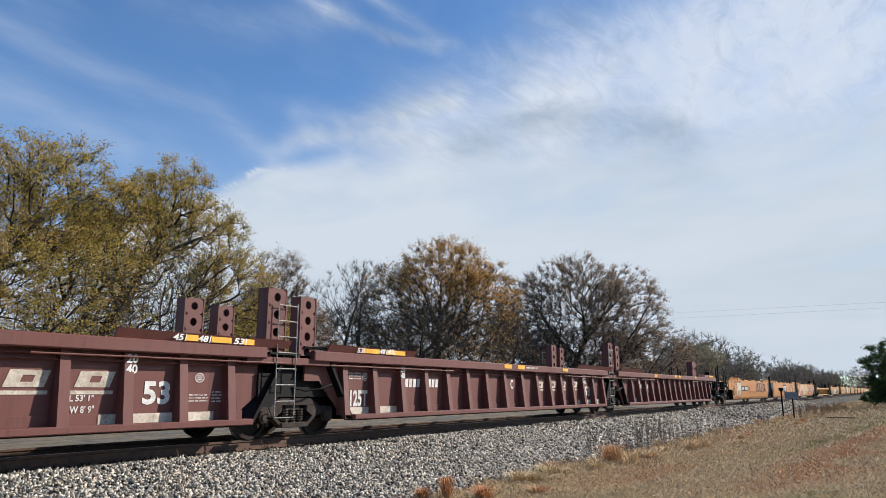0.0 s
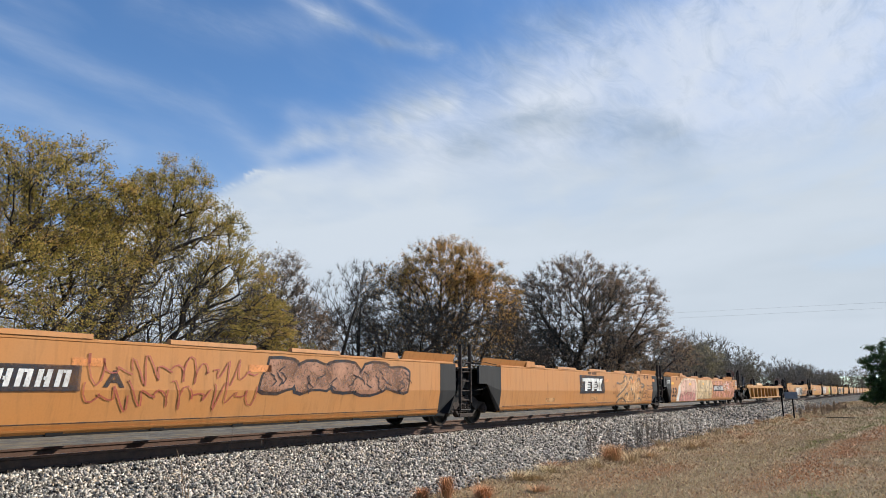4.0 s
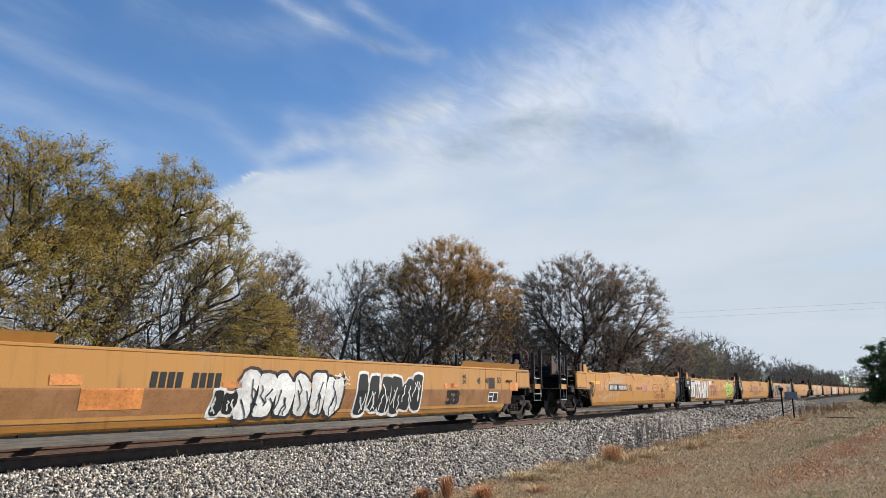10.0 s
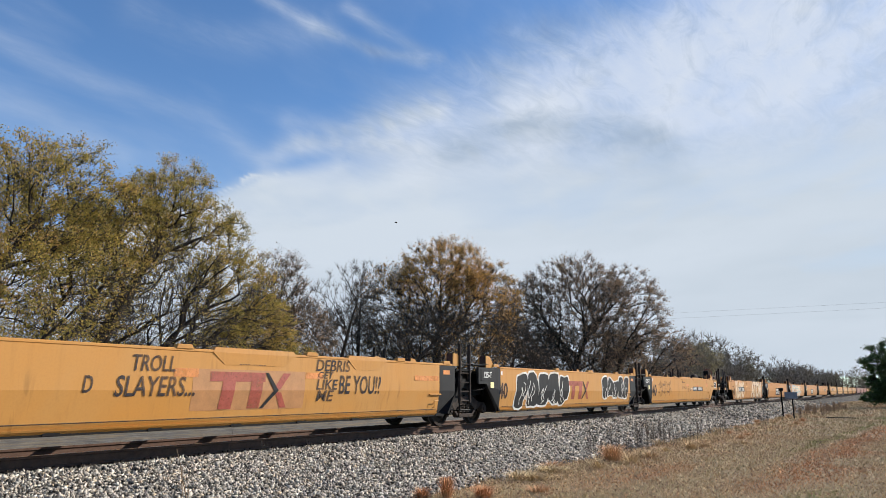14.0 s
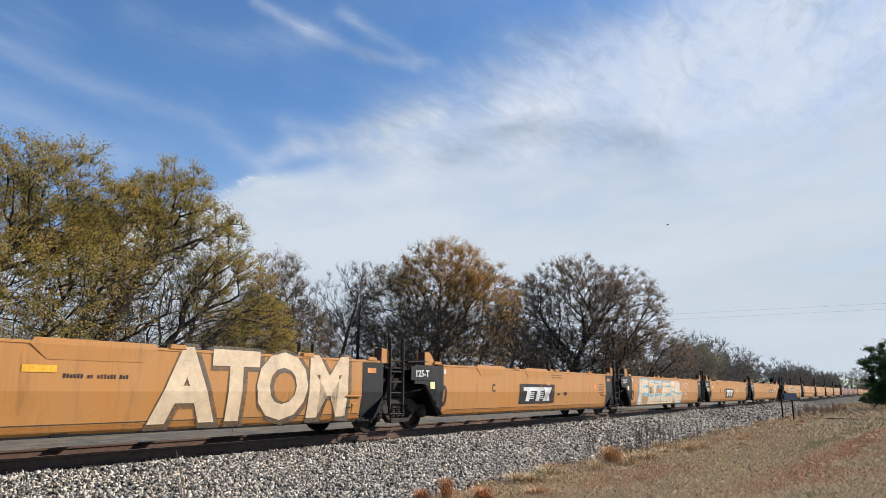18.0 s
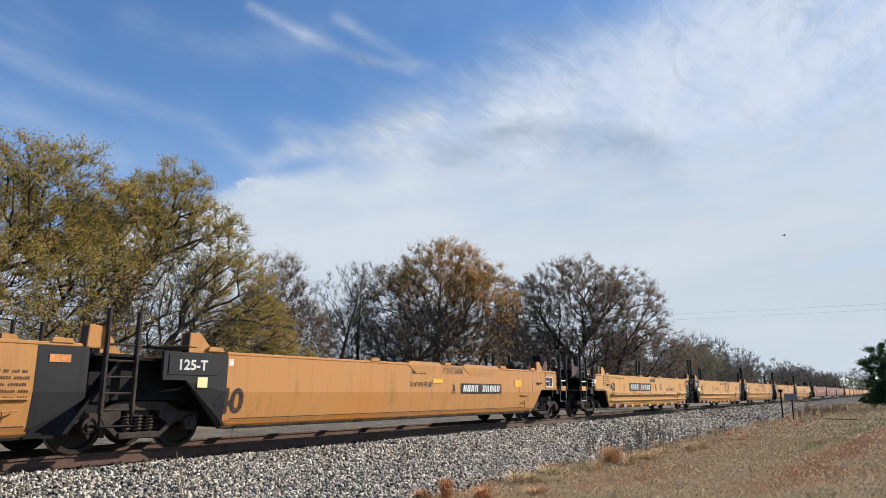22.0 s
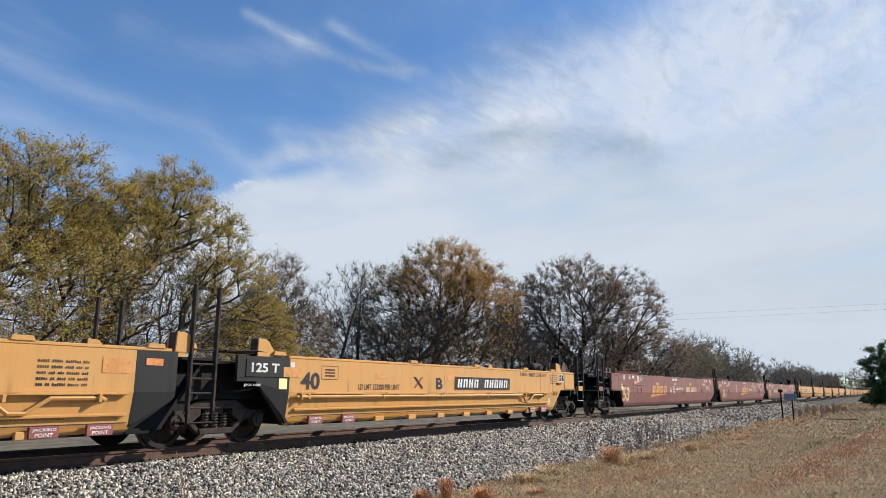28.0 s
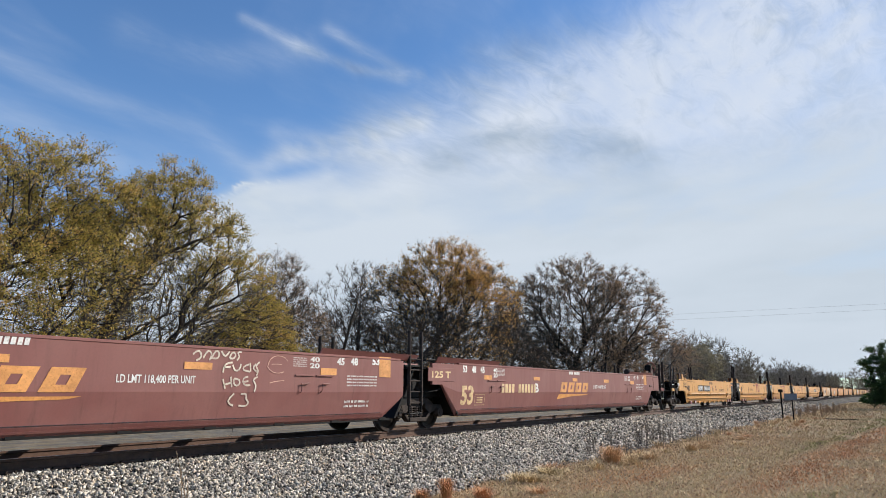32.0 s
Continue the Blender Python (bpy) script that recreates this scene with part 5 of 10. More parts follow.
def inner_end(car, e, o, zt, dark, post_top, right_end):
    """Fittings where two units share a truck: ladder and posts on one, plates and hoses on the other."""
    if right_end:
        for s in (-1, 1):
            y = s * (HALF - 0.02)
            pale = post_top == 2.7  # the brown cars carry thin pale rails in place of posts
            add_ladder(car, e - 0.92, e - 0.42, y, 0.42, 2.62 if pale else zt + 0.12, 8 if pale else 6, 0.010 if pale else 0.018, "pale_steel" if pale else "black")
            for dx in () if pale else (-0.92, -0.42):
                part("post", box(B(), e + dx - 0.025, e + dx + 0.025, y - 0.045, y + 0.045, 0.6, post_top, 0.008), M["truck"], car, "tall grimy steel post")
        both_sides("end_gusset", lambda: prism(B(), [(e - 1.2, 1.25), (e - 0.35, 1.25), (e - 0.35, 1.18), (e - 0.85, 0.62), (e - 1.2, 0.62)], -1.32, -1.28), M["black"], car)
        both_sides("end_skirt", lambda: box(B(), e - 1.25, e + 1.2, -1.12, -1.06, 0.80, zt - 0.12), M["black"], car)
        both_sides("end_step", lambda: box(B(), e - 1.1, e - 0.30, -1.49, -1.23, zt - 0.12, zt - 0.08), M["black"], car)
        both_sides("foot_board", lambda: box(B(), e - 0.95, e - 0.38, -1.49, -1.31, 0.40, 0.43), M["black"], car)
    else:
        bm = B()
        for s in (-1, 1):
            tube(bm, [(e - 0.2, s * 1.1, 1.0), (e + 0.1, s * 1.25, 0.92), (e + 0.4, s * 1.38, 0.96), (e + 0.7, s * 1.40, 1.05)], 0.022, 6)
            tube(bm, [(e - 0.35, s * 0.5, 0.85), (e - 0.1, s * 0.7, 0.62), (e + 0.3, s * 0.8, 0.8)], 0.025, 6)
        part("brake_hose", bm, M["black"], car)
        both_sides("walkway", lambda: box(B(), e - 0.15, e + 1.1, -1.44, -1.20, zt + 0.045, zt + 0.08), M["black"], car)
        both_sides("grab_rail", lambda: tube(B(), [(e - 0.1, -1.44, zt + 0.06), (e + 0.5, -1.46, zt + 0.10), (e + 1.2, -1.44, zt + 0.05)], 0.018, 6), M["black"], car)


def coupler_end(car, e, o, zt, P):
    """A coupler, platform, ladders, grab rails and brake gear at the end of a car."""
    bm = B()
    box(bm, min(e + o * 1.0, e + o * 1.95), max(e + o * 1.0, e + o * 1.95), -0.11, 0.11, 0.74, 0.96, 0.02)
    prism(bm, [(e + o * 1.85, 0.68), (e + o * 2.22, 0.70), (e + o * 2.22, 1.0), (e + o * 1.85, 1.02)], -0.17, 0.10, 0.03)
    prism(bm, [(e + o * 2.02, 0.71), (e + o * 2.22, 0.71), (e + o * 2.22, 0.99), (e + o * 2.02, 0.99)], 0.10, 0.20, 0.03)
    part("coupler", bm, M["truck"], car, "grimy steel coupler")
    x1, x2 = (e + 0.62, e + 1.1) if o > 0 else (e - 1.15, e - 1.66)
    bm = B()
    box(bm, min(e, x2), max(e, x2), -HALF + 0.06, HALF - 0.06, 1.06, 1.10)
    part("end_deck", bm, M["black"], car)
    for s in (-1, 1):
        y = s * (HALF - 0.03)
        part("step_plate", box(B(), min(x1, x2) - 0.06, max(x1, x2) + 0.06, y - 0.02, y + 0.02, 0.98, 1.14, 0.006), P, car)
        bm = B()
        tube(bm, [(x1, y, 1.0), (x1, y, 0.64), (x1, y, 0.62), (x2, y, 0.62), (x2, y, 1.0)], 0.012, 6)
        if P is M["deep_yellow"]:
            tube(bm, [(x1, y, 0.82), (x2, y, 0.82)], 0.015, 6)
        part("stirrup_step", bm, M["pale_steel"], car, "bent pale steel stirrup step")
        for xx, hh in ((x1 - o * 0.03, zt + 0.62), (x2 + o * 0.03, zt + 0.78)):
            part("post", box(B(), xx - 0.028, xx + 0.028, y - 0.05, y + 0.05, 0.98, hh, 0.008), M["truck"], car, "tall grimy steel post")
            bm = B()
            tube(bm, [(xx + o * 0.03, y, zt - 0.12), (xx + o * 0.11, y, zt - 0.1), (xx + o * 0.11, y, hh - 0.06), (xx + o * 0.03, y, hh - 0.03)], 0.010, 6)
            part("grab_rail", bm, M["pale_steel"] if s < 0 else M["black"], car)
        tube_b = B()
        tube(tube_b, [(x1, y, 1.32), (x2, y, 1.32)], 0.014, 6)
        part("grab_rail", tube_b, M["galv"], car)
        bm = B()
        for i in range(3):
            zz = 1.12 + i * 0.17
            tube(bm, [(e + o * 0.3, y, zz), (e + o * 0.3, y - s * 0.08, zz), (e + o * 0.62, y - s * 0.08, zz)], 0.013, 6)
        part("hand_rail", bm, M["black"], car)
    bm = B()  # uncoupling lever across the end, with its handle at the side
    tube(bm, [(e + o * 1.25, -1.42, 0.72), (e + o * 1.25, -1.42, 0.98), (e + o * 1.27, -1.2, 1.0), (e + o * 1.5, -0.3, 1.02), (e + o * 1.95, -0.05, 1.05)], 0.016, 6)
    part("uncoupling_lever", bm, M["galv"], car)
    for k in range(4):
        zz = 0.78 + 0.11 * k
        part("end_pipe", tube(B(), [(e + o * 0.1, -0.6 - 0.15 * k, zz), (e + o * (0.8 + 0.1 * k), -0.7 - 0.12 * k, zz + 0.05), (e + o * (1.1 + 0.1 * k), -0.5, zz - 0.2)], 0.024, 6), M["black"], car)
    part("junction_box", box(B(), min(e + o * 0.35, e + o * 0.62), max(e + o * 0.35, e + o * 0.62), -1.44, -1.3, 0.86, 1.04, 0.015), M["truck"], car)
    bm = B()  # air hose
    tube(bm, [(e + o * 1.4, -0.35, 0.85), (e + o * 1.8, -0.4, 0.55), (e + o * 2.15, -0.25, 0.42)], 0.028, 6)
    part("air_hose", bm, M["black"], car)


def side_parts_ribbed(car, P, xa, xb, zt, left, right, ribs, depth):
    lo = 0.335
    ins = -HALF + depth
    x0, x1 = left[0][0], right[-1][0]

    def panel():
        bm = B()
        pts = [(x, z) for x, z in left] + [(x, z) for x, z in right] + [(x1, zt - 0.18), (x0, zt - 0.18)]
        return prism(bm, pts, ins, ins + 0.05)
    both_sides("side_panel", panel, P, car, "recessed steel side panel")
    both_sides("top_chord", lambda: box(B(), x0, x1, -HALF - 0.02, ins + 0.06, zt - 0.21, zt, 0.02), P, car, "deep top chord")
    both_sides("bottom_sill", lambda: box(B(), xa + 1.38, xb - 1.42, -HALF, ins + 0.02, lo - 0.02, lo + 0.09, 0.015), P, car)
    for x in ribs if depth > 0.22 else ():  # tapered ribs that stand out furthest at the sill
        def rib():
            bm, q = B(), []
            for z, y, w in ((zt - 0.2, -HALF + 0.135, 0.075), (lo + 0.08, -HALF + 0.005, 0.085)):
                q.append([bm.verts.new(p) for p in ((x - w, y, z), (x + w, y, z), (x + w, ins + 0.01, z), (x - w, ins + 0.01, z))])
            for k in range(4):
                bm.faces.new((q[0][k], q[0][(k + 1) % 4], q[1][(k + 1) % 4], q[1][k]))
            bm.faces.new(q[0]), bm.faces.new(q[1][::-1])
            return bm
        both_sides("rib", rib, P, car)
    if depth > 0.22:
        both_sides("lower_panel", lambda: box(B(), xa + 1.45, xb - 1.5, ins - 0.02, ins + 0.01, lo + 0.08, 0.58, 0.004), P, car)
        for z in (zt - 0.27, zt - 0.35):
            both_sides("brake_pipe", lambda: tube(B(), [(xa + 1.2, ins - 0.07, z), (xb - 1.3, ins - 0.07, z)], 0.018, 6), P, car)
    for x in ribs if depth <= 0.22 else ():
        both_sides("rib", lambda: prism(B(), [(x - 0.10, zt - 0.2), (x + 0.10, zt - 0.2), (x + 0.065, lo + 0.08), (x - 0.065, lo + 0.08)], -HALF + 0.005, ins + 0.01, 0.008), P, car)
    for xm in (xa + 3.0, xb - 3.0):
        both_sides("hand_rail", lambda: tube(B(), [(xm - 2.4, -HALF + 0.05, zt - 0.28), (xm + 2.4, -HALF + 0.05, zt - 0.28)], 0.016, 6), P, car)


def guide(car, x, zt, mat, s=1.0):
    """A small bent container guide on the top edge of each side."""
    both_sides("container_guide", lambda: prism(B(), [(x - 0.17 * s, zt + 0.03), (x + 0.17 * s, zt + 0.03), (x + 0.14 * s, zt + 0.11 * s), (x - 0.14 * s, zt + 0.11 * s)], -HALF - 0.03, -HALF + 0.08, 0.01), mat, car)


def coaming(car, x0, x1, zt, h, mat):
    """A raised plate that leans outwards along the top edge."""
    def make():
        bm = B()
        a = [(-HALF + 0.06, zt + 0.02), (-HALF - 0.03, zt + h), (-HALF + 0.0, zt + h), (-HALF + 0.10, zt + 0.02)]
        u, v = [bm.verts.new((x0, y, z)) for y, z in a], [bm.verts.new((x1, y, z)) for y, z in a]
        for i in range(4):
            bm.faces.new((u[i], u[(i + 1) % 4], v[(i + 1) % 4], v[i]))
        bm.faces.new(u[::-1]), bm.faces.new(v)
        return bm
    both_sides("coaming", make, mat, car, "raised plate along the top edge")


def extrude_yz(ring, x0, x1):
    bm = B()
    a, b = [bm.verts.new((x0, y, z)) for y, z in ring], [bm.verts.new((x1, y, z)) for y, z in ring]
    n = len(ring)
    for k in range(n):
        bm.faces.new((a[k], a[(k + 1) % n], b[(k + 1) % n], b[k]))
    bm.faces.new(a[::-1]), bm.faces.new(b)
    return bm


def brake_gear(car, e, o, zt, wheel=True, tone="brake_red", wx=0.75):
    """Reservoirs, valves and a hand brake on the platform at a coupler end."""
    bm = B()
    lathe(bm, [(0.05, -0.42), (0.14, -0.39), (0.17, -0.32), (0.17, 0.32), (0.14, 0.39), (0.05, 0.42)], 16)
    part("air_reservoir", bm, M["truck"], car, at=pose(e - o * 0.45, -0.3, zt + 0.22, 0, 0, 90), smooth=True)
    part("brake_bracket", prism(B(), [(e + o * 0.25, zt - 0.05), (e + o * 0.72, zt + 0.58), (e + o * 0.84, zt + 0.58), (e + o * 0.86, zt - 0.05)][::int(o)], -0.80, -0.75, 0.01), M["rust"], car, "rusty sloping gear plate")
    bm = B()
    box(bm, -0.18, 0.18, -0.25, 0.25, 0, 0.34, 0.03)
    tube(bm, [(0.1, -0.2, 0.3), (0.3, -0.5, 0.25), (0.42, -0.9, 0.05)], 0.03, 6)
    tube(bm, [(-0.1, -0.25, 0.2), (-0.2, -0.6, 0.4), (-0.1, -0.95, 0.1)], 0.025, 6)
    box(bm, -0.5, -0.2, -1.0, -0.5, -0.02, 0.2, 0.03)
    part("brake_valve", bm, M["black"], car, at=pose(e + o * 0.35, -0.4, zt - 0.1, 0, 0, 0 if o > 0 else 180))
    # a rack of pipes and levers between the posts
    for k in range(3):
        part("brake_rod", tube(B(), [(e - o * 0.6, -0.9 + 0.35 * k, zt + 0.05), (e + o * 0.3, -0.85 + 0.35 * k, zt + 0.1 + 0.06 * k), (e + o * 0.95, -0.7 + 0.3 * k, zt - 0.15)], 0.03, 6), M["black"], car)
    part("side_bracket", prism(B(), [(e - o * 0.75, zt), (e - o * 0.25, zt), (e - o * 0.3, zt + 0.34), (e - o * 0.46, zt + 0.38), (e - o * 0.62, zt + 0.2)], -1.42, -1.36, 0.01), M["rust"], car, "rusty bracket plate")
    part("side_bracket", prism(B(), [(e - o * 0.15, zt - 0.05), (e + o * 0.3, zt - 0.05), (e + o * 0.22, zt + 0.22), (e - o * 0.05, zt + 0.26)], -1.15, -1.08, 0.01), M["black"], car)
    if wheel:
        bm = B()
        ring = [(0.0, 0.27 * math.cos(k * 0.3927), 0.27 * math.sin(k * 0.3927)) for k in range(17)]
        tube(bm, ring, 0.024, 6)
        for k in range(5):
            tube(bm, [(0, 0, 0), (0.0, 0.26 * math.cos(k * 1.2566), 0.26 * math.sin(k * 1.2566))], 0.016, 5)
        bw = part("brake_wheel", bm, M[tone], car, "faded red hand brake wheel" if tone == "brake_red" else "dark iron hand brake wheel", at=pose(e + o * wx, -1.0, zt + 0.46, 0, 0, -12))
        hub = [(0.15 * math.cos(k * 1.0472), 0.15 * math.sin(k * 1.0472)) for k in range(6)]
        part("hub_plate", extrude_yz([(p[0] * 0.55, p[1] * 0.55) for p in hub], -0.02, 0.03), M[tone], bw)
        part("hub_nut", extrude_yz([(0.04 * math.cos(k * 1.0472), 0.04 * math.sin(k * 1.0472)) for k in range(6)], -0.05, 0.06), M["worn_white"], bw)
        part("brake_housing", box(B(), e + o * (wx - 0.24) - 0.09, e + o * (wx - 0.24) + 0.09, -1.1, -0.8, zt - 0.16, zt + 0.60, 0.03), M["black"], car)
        part("brake_stand", prism(B(), [(e + o * 0.42, 1.08), (e + o * 0.70, 1.08), (e + o * 0.68, zt + 0.40), (e + o * 0.46, zt + 0.42)], -0.98, -0.86, 0.02), M["black"], car)
        bm = B()  # the chain hangs down from the brake housing
        tube(bm, [(e + o * 0.62, -1.1, zt - 0.1), (e + o * 0.58, -1.12, 1.2), (e + o * 0.35, -1.1, 0.9)], 0.014, 5)
        part("brake_chain", bm, M["rust"], car)


def put_car(car, ta, L):
    """Enters a car into the train by the moment at which its leading truck reaches the bench mark."""
    train_cars.append((car, SPEED * ta - 7.01 + L / 2))
    return car


def standard_fittings(car, L, zt, paint, first, last):
    xa, xb = -L / 2, L / 2
    for x in (xa + 1.05, xa + L * 0.36, xa + L * 0.56, xa + L * 0.76, xb - 1.6):
        guide(car, x, zt, M[paint])
    for x in (xa + 0.75, xb - 1.0):
        for y0, y1 in ((-1.47, -1.44), (-1.24, -1.21)):
            both_sides("corner_bracket", lambda: prism(B(), [(x - 0.22, zt), (x + 0.2, zt), (x + 0.2, zt + 0.12), (x + 0.02, zt + 0.32), (x - 0.2, zt + 0.34)], y0, y1, 0.006), M[paint], car, "folded corner bracket")
        both_sides("bracket_web", lambda: prism(B(), [(x - 0.2, zt), (x - 0.16, zt), (x - 0.15, zt + 0.33), (x - 0.19, zt + 0.33)], -1.44, -1.24), M["rust"], car)
    if first:
        brake_gear(car, xa, -1, zt, False)
    if last:
        brake_gear(car, xb, 1, zt, True, "brake_red" if paint == "orange_tan" else "truck", 0.2)


def pipes(car, L, zt):
    """Twin brake pipes and their covers along the sides."""
    xa, xb = -L / 2, L / 2
    for z in (0.84,):
        both_sides("brake_pipe", lambda: tube(B(), [(xa + 1.42, -HALF + 0.01, z - 0.02), (xa + 1.5, -HALF - 0.055, z), (xb - 4.0, -HALF - 0.055, z), (xb - 3.72, -HALF - 0.03, z - 0.2), (xb - 3.5, -HALF - 0.03, z - 0.2), (xb - 3.2, -HALF - 0.055, z), (xb - 2.45, -HALF - 0.055, z), (xb - 2.35, -HALF + 0.01, z - 0.02)], 0.032, 6), M["yellow"], car, "brake pipe with a dip near its end")
    for x in (xa + 1.6, xb - 2.5):
        both_sides("pipe_flange", lambda: box(B(), x - 0.03, x + 0.03, -HALF - 0.11, -HALF + 0.01, 0.77, 0.91, 0.012), M["yellow"], car)
    for i in range(5):
        x = xa + 1.9 + i * (L - 4.2) / 4.6
        both_sides("pipe_cover", lambda: prism(B(), [(x, 0.885), (x + 1.7, 0.885), (x + 1.62, 0.92), (x + 0.1, 0.92)], -HALF - 0.09, -HALF, 0.005), M["yellow"], car)
        both_sides("pipe_clamp", lambda: box(B(), x - 0.1, x - 0.05, -HALF - 0.09, -HALF, 0.79, 0.89, 0.006), M["yellow"], car)
    both_sides("lower_flange", lambda: extrude_yz([(-HALF + 0.03, 0.62), (-HALF - 0.015, 0.60), (-HALF - 0.012, 0.575), (-HALF + 0.05, 0.575)], xa + 1.5, xb - 2.0), M["yellow"], car)
    for k in range(7):
        x = xa + 4.2 + k * (L - 7.6) / 6
        both_sides("sill_tab", lambda: box(B(), x - 0.16, x + 0.16, -HALF + 0.03, -HALF + 0.10, 0.29, 0.40, 0.01), M["yellow"], car)
    for x in (xa + 2.1, xa + 3.1, xb - 3.2, xb - 2.4):
        both_sides("jacking_plate", lambda: box(B(), x - 0.2, x + 0.2, -HALF - 0.005, -HALF + 0.05, 0.30, 0.46, 0.006), M["jack_red"], car, "small red jacking plate")


# lengths between truck centres and the moments of the leading trucks
LA, LB, LY, LFE, LC, LD, LE, LF = 18.1, 18.18, 18.6, 18.27, 14.95, 15.09, 15.14, 19.45


# ribs of the brown cars
RIBS = ([-7.7 + 0.99 * k for k in range(16)], [-7.9, -6.88, -5.84, -4.83, -3.82, -2.8, -1.75, -0.65, 0.5, 1.57, 2.57, 3.52, 4.51, 5.51, 6.52, 7.58],
        [-6.93 + 0.988 * k for k in range(16)])


def tall_guides(car, posts, zt):
    for x, w, h in posts:
        for s in (-1, 1):
            bm = B()
            y0, y1 = s * 1.27 - 0.14, s * 1.27 + 0.14
            box(bm, x - w, x - w + 0.03, y0, y1, zt - 0.2, h), box(bm, x + w - 0.03, x + w, y0, y1, zt - 0.2, h)
            k = int((h - zt + 0.2) / 0.3)
            for i in range(k):  # front plate with lightening holes
                z0 = zt - 0.2 + (h - zt + 0.2) * i / k
                z1 = z0 + (h - zt + 0.2) / k
                zm = (z0 + z1) / 2
                ring = [(x + 0.085 * math.cos(q * 0.5236), zm + 0.085 * math.sin(q * 0.5236)) for q in range(12)]
                outer = [(x + (w - 0.03) * max(-1, min(1, 1.4 * math.cos(q * 0.5236))), zm + (z1 - z0) / 2 * max(-1, min(1, 1.4 * math.sin(q * 0.5236)))) for q in range(12)]
                for yy in (y0 + 0.01, y1 - 0.01):
                    a = [bm.verts.new((p[0], yy, p[1])) for p in ring]
                    b = [bm.verts.new((p[0], yy, p[1])) for p in outer]
                    for q in range(12):
                        bm.faces.new((a[q], a[(q + 1) % 12], b[(q + 1) % 12], b[q]))
            bmesh.ops.remove_doubles(bm, verts=bm.verts, dist=0.001)
            part("stacking_guide", bm, M["brown"], car, "tall perforated brown guide post")


def centre_plate(car, x0, x1, top):
    """A broad upright plate with two round holes that stands over the end platform."""
    bm = B()
    xm, zm = (x0 + x1) / 2, top - 0.42
    for y in (-0.42, -0.36):
        for a, b in ((x0, xm), (xm, x1)):
            c = (a + b) / 2
            hole = [bm.verts.new((c + 0.17 * math.cos(k * 0.5236), y, zm + 0.17 * math.sin(k * 0.5236))) for k in range(12)]
            rim = [bm.verts.new((c + (b - a) / 2 * max(-1, min(1, 1.4 * math.cos(k * 0.5236))), y, zm + 0.42 * max(-1, min(1, 1.4 * math.sin(k * 0.5236))))) for k in range(12)]
            for k in range(12):
                bm.faces.new((hole[k], hole[(k + 1) % 12], rim[(k + 1) % 12], rim[k]))
    bmesh.ops.remove_doubles(bm, verts=bm.verts, dist=0.001)
    box(bm, x0, x1, -0.42, -0.36, 1.5, zm - 0.42)
    box(bm, x0 - 0.03, x0, -0.45, -0.1, 1.5, top), box(bm, x1, x1 + 0.03, -0.45, -0.1, 1.5, top)
    part("stacking_guide", bm, M["brown"], car, "broad brown plate with two round holes")


